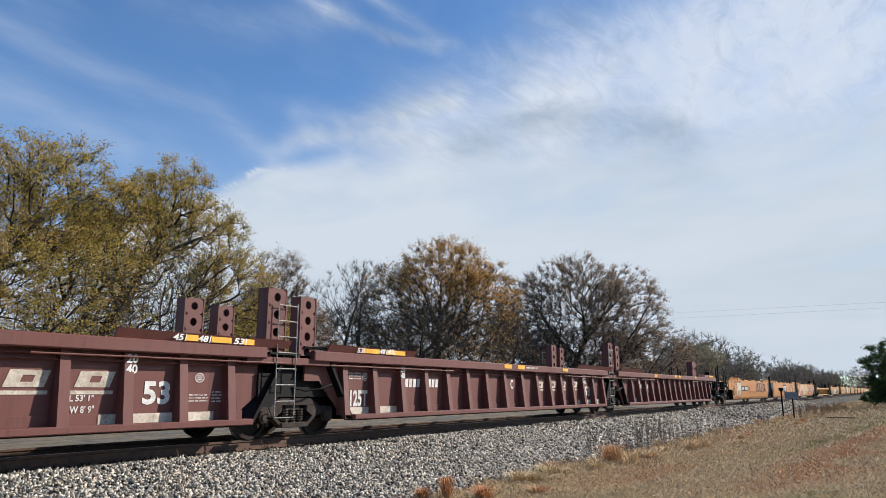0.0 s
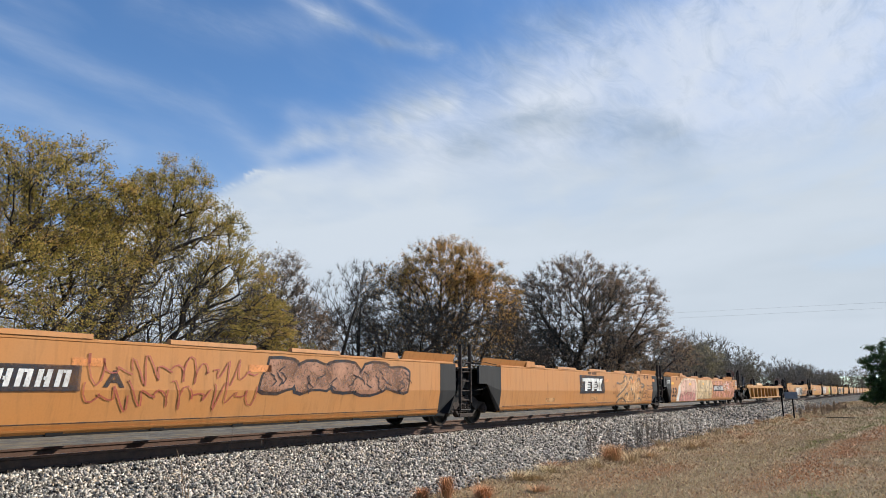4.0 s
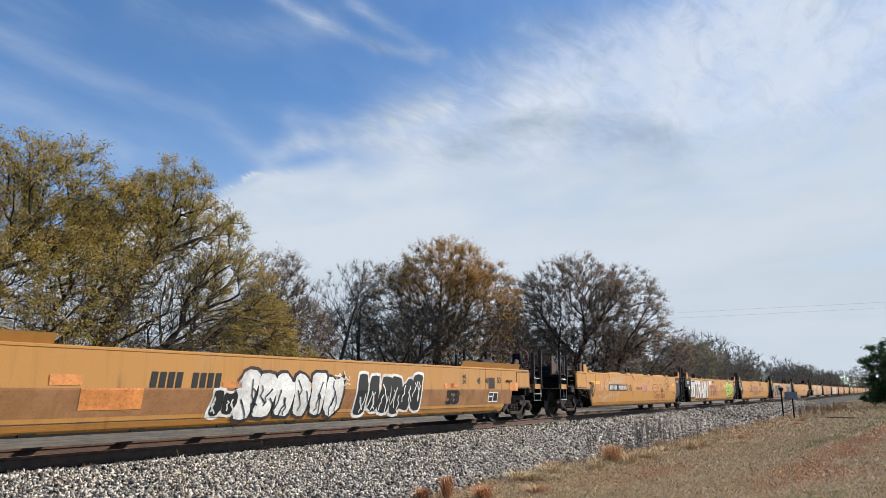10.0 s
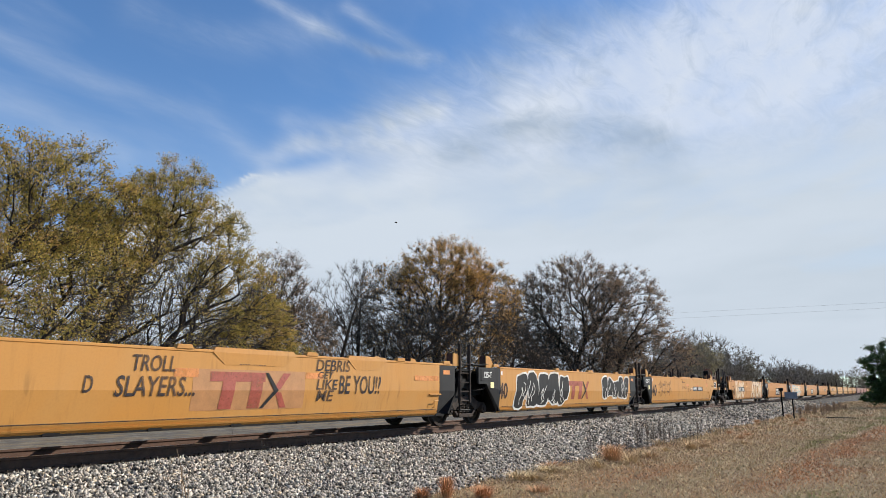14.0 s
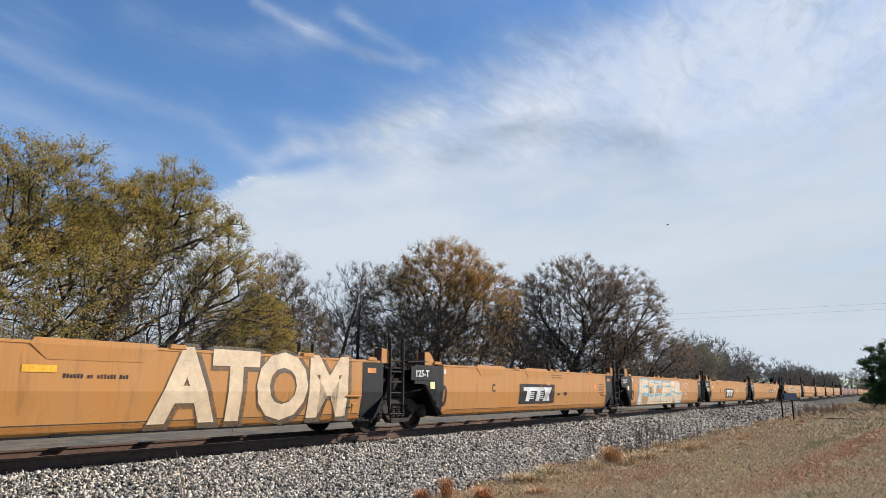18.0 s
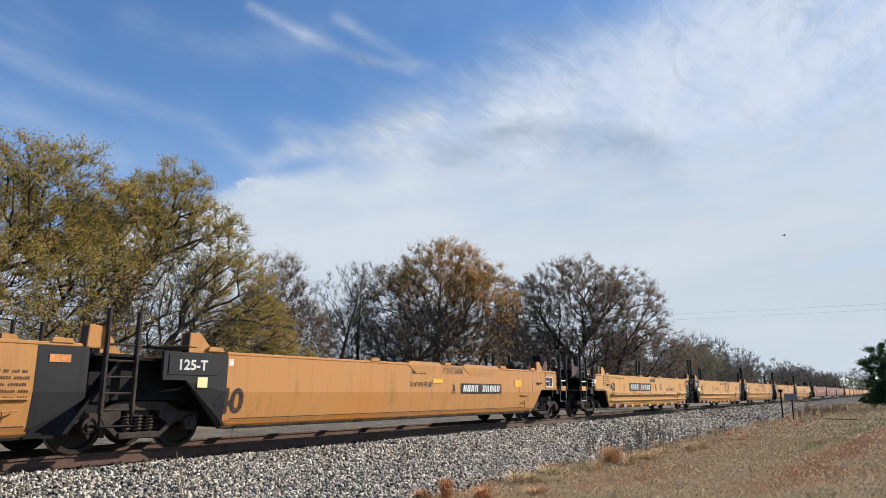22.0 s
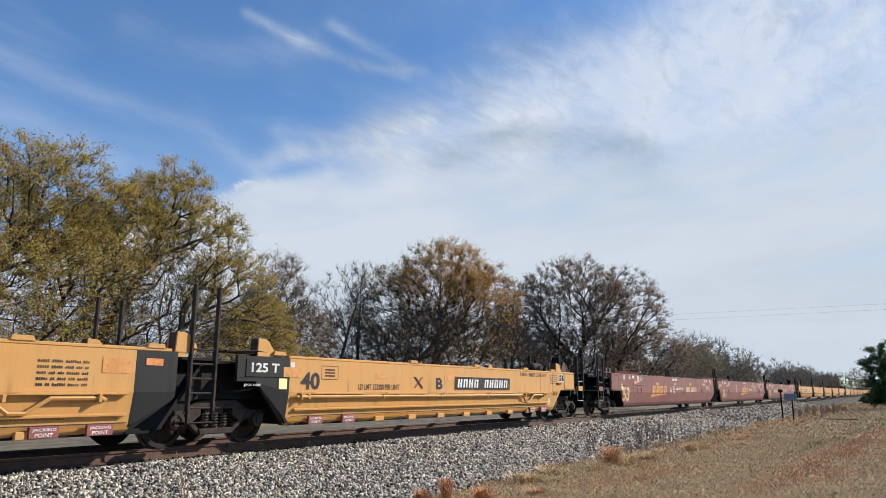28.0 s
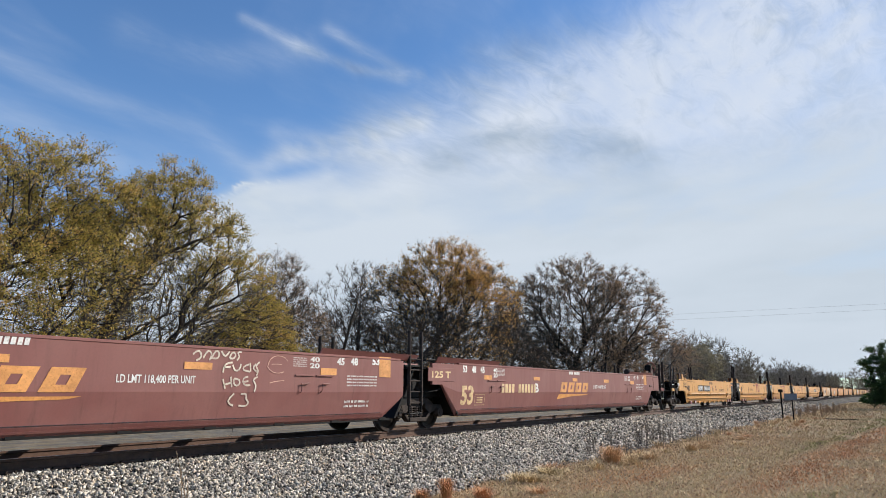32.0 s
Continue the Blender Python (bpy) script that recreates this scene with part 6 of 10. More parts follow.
def consist():
    sets = {}
    # three ribbed brown units
    g = "ribbed brown well cars"
    for i in range(3):
        c = well_car("dark brown ribbed well car, empty, with white stencils", "brown", LA, 1.72, "ribbed", i == 0, i == 2, False, 2.7, g, RIBS[i], 0.25)
        xa, xb = -LA / 2, LA / 2
        coaming(c, xa + 0.5, xa + 3.6, 1.70, 0.17, M["brown"]), coaming(c, xb - 4.2, xb - 0.6, 1.70, 0.17, M["brown"])
        if i < 2:
            tall_guides(c, ((8.15 + 0.4 * i, 0.25, 2.88), (9.0 + 0.4 * i, 0.23, 2.80)), 1.72)
            both_sides("post_base", lambda: box(B(), xb - 1.6, xb + 0.62, -1.44, -1.08, 1.42, 1.56, 0.01), M["brown"], c)
        else:
            centre_plate(c, 7.9, 9.0, 2.72)
        if i == 2:
            brake_gear(c, xb, 1, 1.5)
        sets["A", i] = put_car(c, -0.07 + 1.3875 * i, LA)
    # three smooth tan units
    for i in range(3):
        c = well_car("faded tan well car with graffiti along its side", "tan", LB, 1.62, "smooth", i == 0, i == 2, i > 0 or True, 2.15, "tan well cars")
        xa, xb = -LB / 2, LB / 2
        coaming(c, xa + 0.25, xa + 3.1, 1.62, 0.22, M["tan"]), coaming(c, xb - 3.5, xb - 1.25, 1.62, 0.24, M["tan"])
        for u, v in ((3.45, 4.35), (5.4, 7.0), (8.3, 10.1), (11.0, 12.4)):  # folded caps along the top edge
            both_sides("top_cap", lambda: extrude_yz([(-HALF - 0.03, 1.665), (-HALF - 0.02, 1.735), (-HALF + 0.05, 1.745), (-HALF + 0.12, 1.665)], xa + u, xa + v), M["tan"], c)
        guide(c, xa + 3.28, 1.62, M["tan"], 2.0), guide(c, xb - 4.0, 1.62, M["tan"], 1.6)
        if i == 2:
            brake_gear(c, xb, 1, 1.62)
        sets["B", i] = put_car(c, 4.43 + 1.393 * i, LB)
    c = well_car("deep yellow ribbed well car with low sides", "deep_yellow", LY, 1.34, "ribbed", True, True, False, 2.0, ribs=[-6.79 + 1.73 * k for k in range(8)], depth=0.2)
    coaming(c, -LY / 2 + 0.3, -LY / 2 + 2.6, 1.33, 0.10, M["deep_yellow"]), coaming(c, LY / 2 - 3.4, LY / 2 - 0.4, 1.33, 0.10, M["deep_yellow"])
    brake_gear(c, LY / 2, 1, 1.34)
    sets["Y", 0] = put_car(c, 8.935, LY)
    c = well_car("deep yellow well car with a faded brown band and graffiti", "deep_yellow", LFE, 1.52, "smooth", True, True, False, 2.0)
    coaming(c, -LFE / 2 + 0.3, -LFE / 2 + 3.6, 1.52, 0.2, M["deep_yellow"]), coaming(c, LFE / 2 - 3.8, LFE / 2 - 0.4, 1.52, 0.2, M["deep_yellow"])
    brake_gear(c, LFE / 2, 1, 1.52)
    sets["Z", 0] = put_car(c, 10.65, LFE)
    for key, t0, L, paint, label in (("C", 12.384, LC, "orange_tan", "orange-tan well car with graffiti and charcoal ends"),
                                          ("D", 18.431, LD, "orange_brown", "weathered orange-tan well car with charcoal ends"),
                                          ("E", 24.53, LE, "yellow", "yellow well car with brake pipes and charcoal ends")):
        made = []
        for i in range(5):
            if 1 < i < 4:
                c = copy_thing(made[1], pose(0, 0, 0))
            else:
                c = well_car(label, paint, L, 1.575, "smooth", i == 0, i == 4, True, 2.74 if key == "E" else 2.17, f"{paint.replace('_', ' ')} well cars")
                standard_fittings(c, L, 1.575, paint, i == 0, i == 4)
                if key == "E":
                    pipes(c, L, 1.575)
            made.append(c)
        for i in range(5):
            sets[key, i] = put_car(made[i], t0 + L / SPEED * i, L)
    made = []
    for i in range(3):
        c = well_car("maroon well car with gold and white lettering", "maroon", LF, 1.655, "smooth", i == 0, i == 2, False, 2.4, "maroon well cars")
        xa, xb = -LF / 2, LF / 2
        coaming(c, xa + 0.3, xa + 3.6, 1.655, 0.16, M["maroon"]), coaming(c, xb - 4.0, xb - 0.6, 1.655, 0.16, M["maroon"])
        if i == 2:
            brake_gear(c, xb, 1, 1.655)
        made.append(c)
    for i in range(3):
        sets["F", i] = put_car(made[i], 30.666 + 1.49 * i, LF)
    return sets


cars = consist()


# ---- painted marks: thin films laid on the side sheets ----
for key, col in (("pink", (0.50, 0.20, 0.17)), ("lime", (0.40, 0.52, 0.06)), ("sky_blue", (0.16, 0.45, 0.62)), ("blush", (0.62, 0.36, 0.27)),
                 ("grey_olive", (0.20, 0.17, 0.12)), ("cream_tan", (0.55, 0.40, 0.22)), ("dirt_red", (0.33, 0.15, 0.08)), ("pale_yellow", (0.72, 0.62, 0.30)),
                 ("gold_pale", (0.66, 0.46, 0.24)), ("smoke", (0.105, 0.075, 0.05)), ("rose", (0.52, 0.22, 0.14)), ("tan_wash", (0.56, 0.30, 0.12)), ("brown_wash", (0.37, 0.17, 0.06)), ("pale_cream", (0.66, 0.49, 0.32))):
    M[key] = plain("paint_" + key, col, 0.6, 0, 0.22, 5, 0.05)


def worn(m, keep):
    """Lets the paint below show where a film has flaked and faded."""
    t = m.node_tree
    c = t.nodes.new("ShaderNodeTexCoord")
    holes = []
    for scale, lo, hi in ((2.2, 0.34, 0.62), (26.0, 0.30, 0.46)):
        n = t.nodes.new("ShaderNodeTexNoise")
        n.inputs["Scale"].default_value, n.inputs["Detail"].default_value, n.inputs["Roughness"].default_value = scale, 6.0, 0.7
        t.links.new(c.outputs["Object"], n.inputs["Vector"])
        r = t.nodes.new("ShaderNodeMapRange")
        r.inputs[1].default_value, r.inputs[2].default_value, r.inputs[3].default_value, r.inputs[4].default_value = lo, hi, keep, 1.0
        t.links.new(n.outputs[0], r.inputs[0])
        holes.append(r.outputs[0])
    k = t.nodes.new("ShaderNodeMath")
    k.operation = "MULTIPLY"
    t.links.new(holes[0], k.inputs[0]), t.links.new(holes[1], k.inputs[1])
    t.links.new(k.outputs[0], t.nodes["Principled BSDF"].inputs["Alpha"])


for key, keep in (("smoke", 0.35), ("rose", 0.0), ("tan_wash", 0.1), ("pink", 0.35), ("pale_cream", 0.8), ("lime", 0.75), ("sky_blue", 0.5), ("blush", 0.55), ("grey_olive", 0.5), ("cream_tan", 0.45), ("dirt_red", 0.3), ("gold_pale", 0.55),
                  ("white", 0.6), ("cream", 0.5), ("ink", 0.62), ("red", 0.6), ("gold", 0.65), ("reflect_old", 0.5), ("reflect", 0.75), ("band", 0.6)):
    worn(M[key], keep)

ribbed_cars = {cars["A", 0]: 1.72, cars["A", 1]: 1.72, cars["A", 2]: 1.72, cars["Y", 0]: 1.34}
maroon_cars = {cars["F", i] for i in range(3)}
text_bound = {cars[k, i] for k, n in (("E", 5), ("F", 3)) for i in range(n)}


def surface_y(car, z, deep=True):
    if car in ribbed_cars:
        zt = ribbed_cars[car]
        if z > zt - 0.2:
            return -HALF - 0.022
        return -HALF + (0.246 if zt > 1.5 else 0.196) if deep else -HALF + 0.002
    return side_y(z, 0.93)


def film(car, name, bm, mat, lift=1, label="", flat=None):
    """Lays a flat outline (x, 0, z) on the car's near side."""
    if car not in ribbed_cars:
        bmesh.ops.bisect_plane(bm, geom=bm.verts[:] + bm.edges[:] + bm.faces[:], plane_co=(0, 0, 0.93), plane_no=(0, 0, 1))
        bmesh.ops.bisect_plane(bm, geom=bm.verts[:] + bm.edges[:] + bm.faces[:], plane_co=(0, 0, 0.45), plane_no=(0, 0, 1))
    zm = sum(v.co.z for v in bm.verts) / max(1, len(bm.verts))
    if ribbed_cars.get(car, 0) > 1.5 and zm < 1.4 and flat is None:  # the bays of these cars are deep
        for v in bm.verts:
            v.co.x += 0.05
    for v in bm.verts:
        v.co.y = (flat if flat is not None else surface_y(car, zm if car in ribbed_cars else v.co.z)) - 0.0035 * lift
    for f in bm.faces:
        if f.normal.y > 0:
            f.normal_flip()
    me = bpy.data.meshes.new(name)
    bm.to_mesh(me)
    bm.free()
    ob = link(name, me, M[mat], car, label)
    return tagged(ob, kind="stuff") if name in ("small_print", "registration_mark", "board_lines") else ob


def poly(bm, pts):
    return bm.faces.new([bm.verts.new((x, 0, z)) for x, z in pts])


def rect(bm, x0, x1, z0, z1, slant=0.0):
    k = (z1 - z0) * slant
    return poly(bm, [(x0, z0), (x1, z0), (x1 + k, z1), (x0 + k, z1)])


letter_cache = {}


def letters(text, bold=0.0, shear=0.0):
    """Vertices and faces of a word in the built-in font."""
    key = (text, bold, shear)
    if key not in letter_cache:
        cu = bpy.data.curves.new("letters", "FONT")
        cu.body, cu.offset, cu.shear, cu.resolution_u = text, bold, shear, 3
        ob = bpy.data.objects.new("letters", cu)
        me = bpy.data.meshes.new_from_object(ob)
        letter_cache[key] = ([tuple(v.co[:2]) for v in me.vertices], [tuple(p.vertices) for p in me.polygons])
        bpy.data.objects.remove(ob), bpy.data.curves.remove(cu), bpy.data.meshes.remove(me)
    return letter_cache[key]


def letter_bm(text, x0, x1, z0, z1, bold=0.0, shear=0.0, ref=None):
    v, f = letters(text, bold, shear)
    r = letters(text, 0.0 if ref is None else ref, shear)[0]
    ax, bx = min(p[0] for p in r), max(p[0] for p in r)
    ay, by = min(p[1] for p in r), max(p[1] for p in r)
    bm = B()
    vs = [bm.verts.new((x0 + (p[0] - ax) / (bx - ax) * (x1 - x0), 0, z0 + (p[1] - ay) / (by - ay) * (z1 - z0))) for p in v]
    for q in f:
        try:
            bm.faces.new([vs[i] for i in q])
        except ValueError:
            pass
    return bm


def txt(car, x0, x1, z0, z1, text, mat, lift=2):
    bold = 0.02 if len(text) > 6 else 0.035
    film(car, "stencil", letter_bm(text, x0, x1, z0, z1, bold), mat, lift)


def stack(car, x0, x1, z0, z1, a, b, mat):
    zm = (z0 + z1) / 2
    flat = -HALF + 0.105 if car in ribbed_cars else None
    film(car, "stencil", letter_bm(a, x0, x1, zm + 0.015, z1, 0.03), mat, 2, flat=flat)
    film(car, "stencil", letter_bm(b, x0, x1, z0, zm - 0.015, 0.03), mat, 2, flat=flat)


def txt_top(car, x0, x1, z0, z1, text, mat):
    bm = letter_bm(text, x0, x1, max(z0, 1.74), max(z0, 1.74) + 0.1, 0.03, 0.2)
    rect(bm, x1 + 0.02, x1 + 0.04, 1.73, 1.85, 0.2)
    film(car, "stencil", bm, mat, 2, flat=-HALF - 0.034)


def patch_top(car, x0, x1, z0, z1, mat):
    bm = B()
    rect(bm, x0, x1, 1.74, 1.84)
    film(car, "reflector", bm, mat, 1, flat=-HALF - 0.034)


def patch(car, x0, x1, z0, z1, mat, lift=3):
    bm = B()
    rect(bm, x0, x1, z0, z1)
    name = "reflector" if "reflect" in mat or mat in ("gold", "pale_yellow") else "painted_panel"
    if car in ribbed_cars and z0 < 0.5:
        film(car, name, bm, mat, 1, flat=-HALF + (0.22 if ribbed_cars[car] > 1.5 else 0.19))
    else:
        film(car, name, bm, mat, lift if name == "reflector" else 1)


def patch_end(car, x0, x1, z0, z1, mat):
    patch(car, x0, x1, z0, z1, mat)


def band(car, x0, x1, z0, z1):
    bm = B()
    rect(bm, x0, x1, z0, z1)
    film(car, "painted_band", bm, "band", 0.6, "faded brown band along the side")


def bars(car, x0, x1, z0, z1, mat, rows):
    """Lines of small writing too fine to read."""
    rng = random.Random(int(x0 * 1000))
    bm = B()
    h = (z1 - z0) / (rows * 2.1)
    for r in range(rows):
        z = z1 - (r + 0.8) * (z1 - z0) / rows
        x = x0
        while x < x1 - 0.02:
            for _ in range(rng.randint(2, 7)):
                if x < x1 - 0.02:
                    rect(bm, x, x + h * 0.55, z, z + h * rng.choice((1.0, 1.0, 0.8)))
                    x += h * 0.82
            x += h * 0.8
    film(car, "small_print", bm, mat, 2)


def chars(car, x0, x1, z0, z1, mat, n):
    """A registration mark as plain bars, one for each character."""
    bm = B()
    w = (x1 - x0) / n
    for i in range(n):
        if i == 4:
            continue
        rect(bm, x0 + i * w, x0 + (i + 0.72) * w, z0, z1, 0.12)
    film(car, "registration_mark", bm, mat, 2)


def number_panel(car, x0, x1, z0, z1, n):
    bm = B()
    rect(bm, x0, x1, z0, z1)
    film(car, "number_panel", bm, "ink", 5.2, "black panel with a white registration mark")
    bm = B()
    w = (x1 - x0) * 0.92 / n
    h = z1 - z0
    for i in range(n):
        if i == 4:
            continue
        x = x0 + (x1 - x0) * 0.04 + i * w
        # each bar is notched, as the strokes of a bold italic mark are
        rect(bm, x, x + w * 0.28, z0 + h * 0.18, z1 - h * 0.18, 0.18)
        rect(bm, x + w * 0.46, x + w * 0.74, z0 + h * 0.18, z1 - h * 0.18, 0.18)
        rect(bm, x + w * 0.30 + h * 0.10, x + w * 0.46 + h * 0.10, z0 + h * (0.7 if i % 2 else 0.42), z0 + h * (0.82 if i % 2 else 0.55), 0.0)
    film(car, "registration_mark", bm, "white", 6.2)


def frame_box(bm, x0, x1, z0, z1, t=0.012):
    for q in ((x0, x1, z0, z0 + t), (x0, x1, z1 - t, z1), (x0, x0 + t, z0 + t, z1 - t), (x1 - t, x1, z0 + t, z1 - t)):
        rect(bm, *q)


def frame_mark(car, x0, x1, z0, z1, mat):
    bm = B()
    frame_box(bm, x0, x1, z0, z1)
    for i in range(3):
        z = z0 + (z1 - z0) * (0.22 + 0.22 * i)
        rect(bm, x0 + (x1 - x0) * 0.2, x1 - (x1 - x0) * 0.2, z, z + (z1 - z0) * 0.1)
    film(car, "boxed_stencil", bm, mat, 2)


def plaque(car, x0, x1, z0, z1, mat):
    """A small consolidated data board with a white border."""
    bm = B()
    rect(bm, x0, x1, z0, z1)
    film(car, "data_board", bm, "ink", 2, "black data board with white borders")
    bm = B()
    t = (x1 - x0) * 0.06
    frame_box(bm, x0, x1, z0, z1, t)
    rect(bm, (x0 + x1) / 2 - t / 2, (x0 + x1) / 2 + t / 2, z0 + t, z1 - t)
    rect(bm, x0 + t, (x0 + x1) / 2 - t, (z0 + z1) / 2, (z0 + z1) / 2 + t)
    film(car, "board_lines", bm, "white", 3)


def ring(car, x0, x1, z0, z1, mat):
    bm = B()
    cx, cz, rx, rz = (x0 + x1) / 2, (z0 + z1) / 2, (x1 - x0) / 2, (z1 - z0) / 2
    a = [bm.verts.new((cx + rx * math.cos(k * 0.2618), 0, cz + rz * math.sin(k * 0.2618))) for k in range(24)]
    b = [bm.verts.new((cx + rx * 0.84 * math.cos(k * 0.2618), 0, cz + rz * 0.84 * math.sin(k * 0.2618))) for k in range(24)]
    for k in range(24):
        bm.faces.new((a[k], a[(k + 1) % 24], b[(k + 1) % 24], b[k]))
    for i in range(3):
        rect(bm, cx - rx * 0.5, cx + rx * 0.5, cz + rz * (-0.5 + 0.4 * i), cz + rz * (-0.3 + 0.4 * i))
    film(car, "round_stencil", bm, mat, 2)


def block(bm, x0, x1, z0, z1, slant, hole=True):
    """A slanted solid block with a slot in it."""
    w, h = x1 - x0, z1 - z0
    k = lambda z: (z - z0) * slant
    for a, b, c, d in ((0, 1, 0, 0.3), (0, 1, 0.7, 1), (0, 0.36, 0.3, 0.7), (0.66, 1, 0.3, 0.7)):
        xa, xb, za, zb = x0 + w * a, x0 + w * b, z0 + h * c, z0 + h * d
        poly(bm, [(xa + k(za), za), (xb + k(za), za), (xb + k(zb), zb), (xa + k(zb), zb)])


def slab(car, x0, x1, z0, z1, mat):
    """One block of a maker's mark: a slanted shape over a bar."""
    bm = B()
    h = z1 - z0
    block(bm, x0 + h * 0.05, x1 - h * 0.28, z0 + h * 0.30, z1, 0.35)
    rect(bm, x0 - h * 0.1, x1 - h * 0.1, z0, z0 + h * 0.16)
    film(car, "logo_block", bm, mat, 2)


def logo_wide(car, x0, x1, z0, z1, mat):
    slab(car, x0, x1, z0, z1, mat)


def logo_panel(car, x0, x1, z0, z1):
    """A black panel with a white mark of plain slanted blocks and stripes."""
    bm = B()
    rect(bm, x0, x1, z0, z1)
    film(car, "logo_panel", bm, "ink", 2, "black panel with a white mark")
    bm = B()
    w, h = x1 - x0, z1 - z0
    for i in range(3):
        a = x0 + w * (0.10 + 0.275 * i)
        if i < 2:
            rect(bm, a, a + w * 0.28, z0 + h * 0.66, z0 + h * 0.84, 0.1)
            rect(bm, a + w * 0.07, a + w * 0.17, z0 + h * 0.14, z0 + h * 0.66, 0.25)
        else:
            rect(bm, a, a + w * 0.11, z0 + h * 0.14, z0 + h * 0.84, 0.9)
            rect(bm, a + w * 0.10, a + w * 0.21, z0 + h * 0.14, z0 + h * 0.84, -0.5)
    for k in range(4):
        z = z0 + h * (0.26 + 0.09 * k)
        rect(bm, x0 + w * 0.27, x0 + w * 0.40, z, z + h * 0.045)
        rect(bm, x0 + w * 0.55, x0 + w * 0.66, z, z + h * 0.045)
    film(car, "logo_mark", bm, "white", 3)


def red_mark(car, x0, x1, z0, z1, mat):
    """A faded red mark of plain blocks with a dark chevron."""
    bm = B()
    w, h = x1 - x0, z1 - z0
    rect(bm, x0, x0 + w * 0.66, z0 + h * 0.74, z1, 0.0)
    rect(bm, x0 + w * 0.12, x0 + w * 0.27, z0, z0 + h * 0.74, 0.1)
    rect(bm, x0 + w * 0.46, x0 + w * 0.61, z0, z0 + h * 0.74, 0.1)
    poly(bm, [(x0 + w * 0.78, z0 + h * 0.55), (x0 + w * 0.90, z1), (x1, z1), (x0 + w * 0.86, z0 + h * 0.52)])
    poly(bm, [(x0 + w * 0.80, z0 + h * 0.46), (x0 + w * 0.88, z0 + h * 0.44), (x1 - w * 0.03, z0), (x0 + w * 0.88, z0)])
    film(car, "logo_mark", bm, mat, 3, "faded red painted mark")
    bm = B()
    poly(bm, [(x0 + w * 0.66, z1), (x0 + w * 0.70, z1), (x0 + w * 0.84, z0 + h * 0.5), (x0 + w * 0.66, z0), (x0 + w * 0.62, z0), (x0 + w * 0.78, z0 + h * 0.5)])
    film(car, "logo_chevron", bm, "charcoal", 4)


def swoosh_logo(car, x0, x1, z0, z1):
    """A gold mark: slanted blocks over a long tapering bar."""
    bm = B()
    w, h = x1 - x0, z1 - z0
    for i in range(4):
        a = x0 + w * (0.08 + 0.215 * i)
        block(bm, a, a + w * 0.165, z0 + h * 0.40, z1, 0.45)
    poly(bm, [(x0, z0), (x0 + w * 0.05, z0 + h * 0.30), (x0 + w * 0.93, z0 + h * 0.30), (x0 + w * 0.86, z0 + h * 0.23), (x0 + w * 0.4, z0 + h * 0.16)])
    film(car, "logo_mark", bm, "gold", 2, "faded gold painted mark")


def cross(car, x0, x1, z0, z1):
    for k, mat in ((1, "red"), (-1, "charcoal")):
        bm = B()
        w, h = x1 - x0, z1 - z0
        if k > 0:
            rect(bm, x0, x0 + w * 0.22, z0, z1, 0.75 * w / h)
        else:
            rect(bm, x1 - w * 0.22, x1, z0, z1, -0.75 * w / h)
        film(car, "logo_stroke", bm, mat, 2 if k > 0 else 3)


def end_sign(car, x0, x1, z0, z1, text):
    """A framed plate on the dark end panel with its class lettered in white."""
    inside = car not in text_bound
    m = 0.0 if inside else (x1 - x0) * 0.2
    maroon = car in maroon_cars
    part("end_plate", box(B(), x0 - m, x1 + m, -HALF - 0.012, -HALF + 0.01, 1.20, 1.535, 0.006), M["maroon" if maroon else "charcoal"], car, "maroon end plate" if maroon else "charcoal end plate")
    t = (x1 - x0) * 0.22 if inside else 0.0
    film(car, "stencil", letter_bm(text, x0 + t, x1 - t, 1.29, 1.45, 0.03), "gold_pale" if maroon else "white", 1, flat=-HALF - 0.013)


def scrawl(car, x0, x1, z0, z1, text, mat):
    film(car, "graffiti", letter_bm(text, x0, x1, z0, z1, 0.012, 0.15), mat, 3, "hand-written graffiti")


def word(car, x0, x1, z0, z1, text, fill, edge):
    z0 = max(z0, 0.36)
    film(car, "graffiti", letter_bm(text, x0 + 0.03, x1 + 0.06, z0, z1, 0.085, 0.0, 0.05), edge, 3.2, "dark outline of painted letters")
    film(car, "graffiti", letter_bm(text, x0, x1, z0 + 0.04, z1, 0.045, 0.0, 0.045), fill, 4, "large painted graffiti letters")


def blob(rng, cx, cz, rx, rz, n=16):
    ph = [rng.uniform(0, 6.28) for _ in range(3)]
    out = []
    for k in range(n):
        a = 6.2832 * k / n
        r = 1 + 0.16 * math.sin(2 * a + ph[0]) + 0.10 * math.sin(3 * a + ph[1]) + 0.06 * math.sin(5 * a + ph[2])
        sx = math.copysign(abs(math.cos(a)) ** 0.6, math.cos(a))
        sz = math.copysign(abs(math.sin(a)) ** 0.6, math.sin(a))
        out.append((cx + rx * r * sx + 0.25 * rz * sz * 0.5, cz + rz * min(r, 1.05) * sz))
    return out


def ribbon(bm, pts, w):
    """A brush stroke: one strip of faces along the points."""
    last = None
    for i, p in enumerate(pts):
        a, b = pts[max(i - 1, 0)], pts[min(i + 1, len(pts) - 1)]
        d = Vector((b[0] - a[0], b[1] - a[1]))
        if d.length < 1e-5:
            continue
        s = Vector((-d.y, d.x)).normalized() * w / 2
        cur = (bm.verts.new((p[0] + s.x, 0, p[1] + s.y)), bm.verts.new((p[0] - s.x, 0, p[1] - s.y)))
        if last:
            bm.faces.new((last[0], last[1], cur[1], cur[0]))
        last = cur


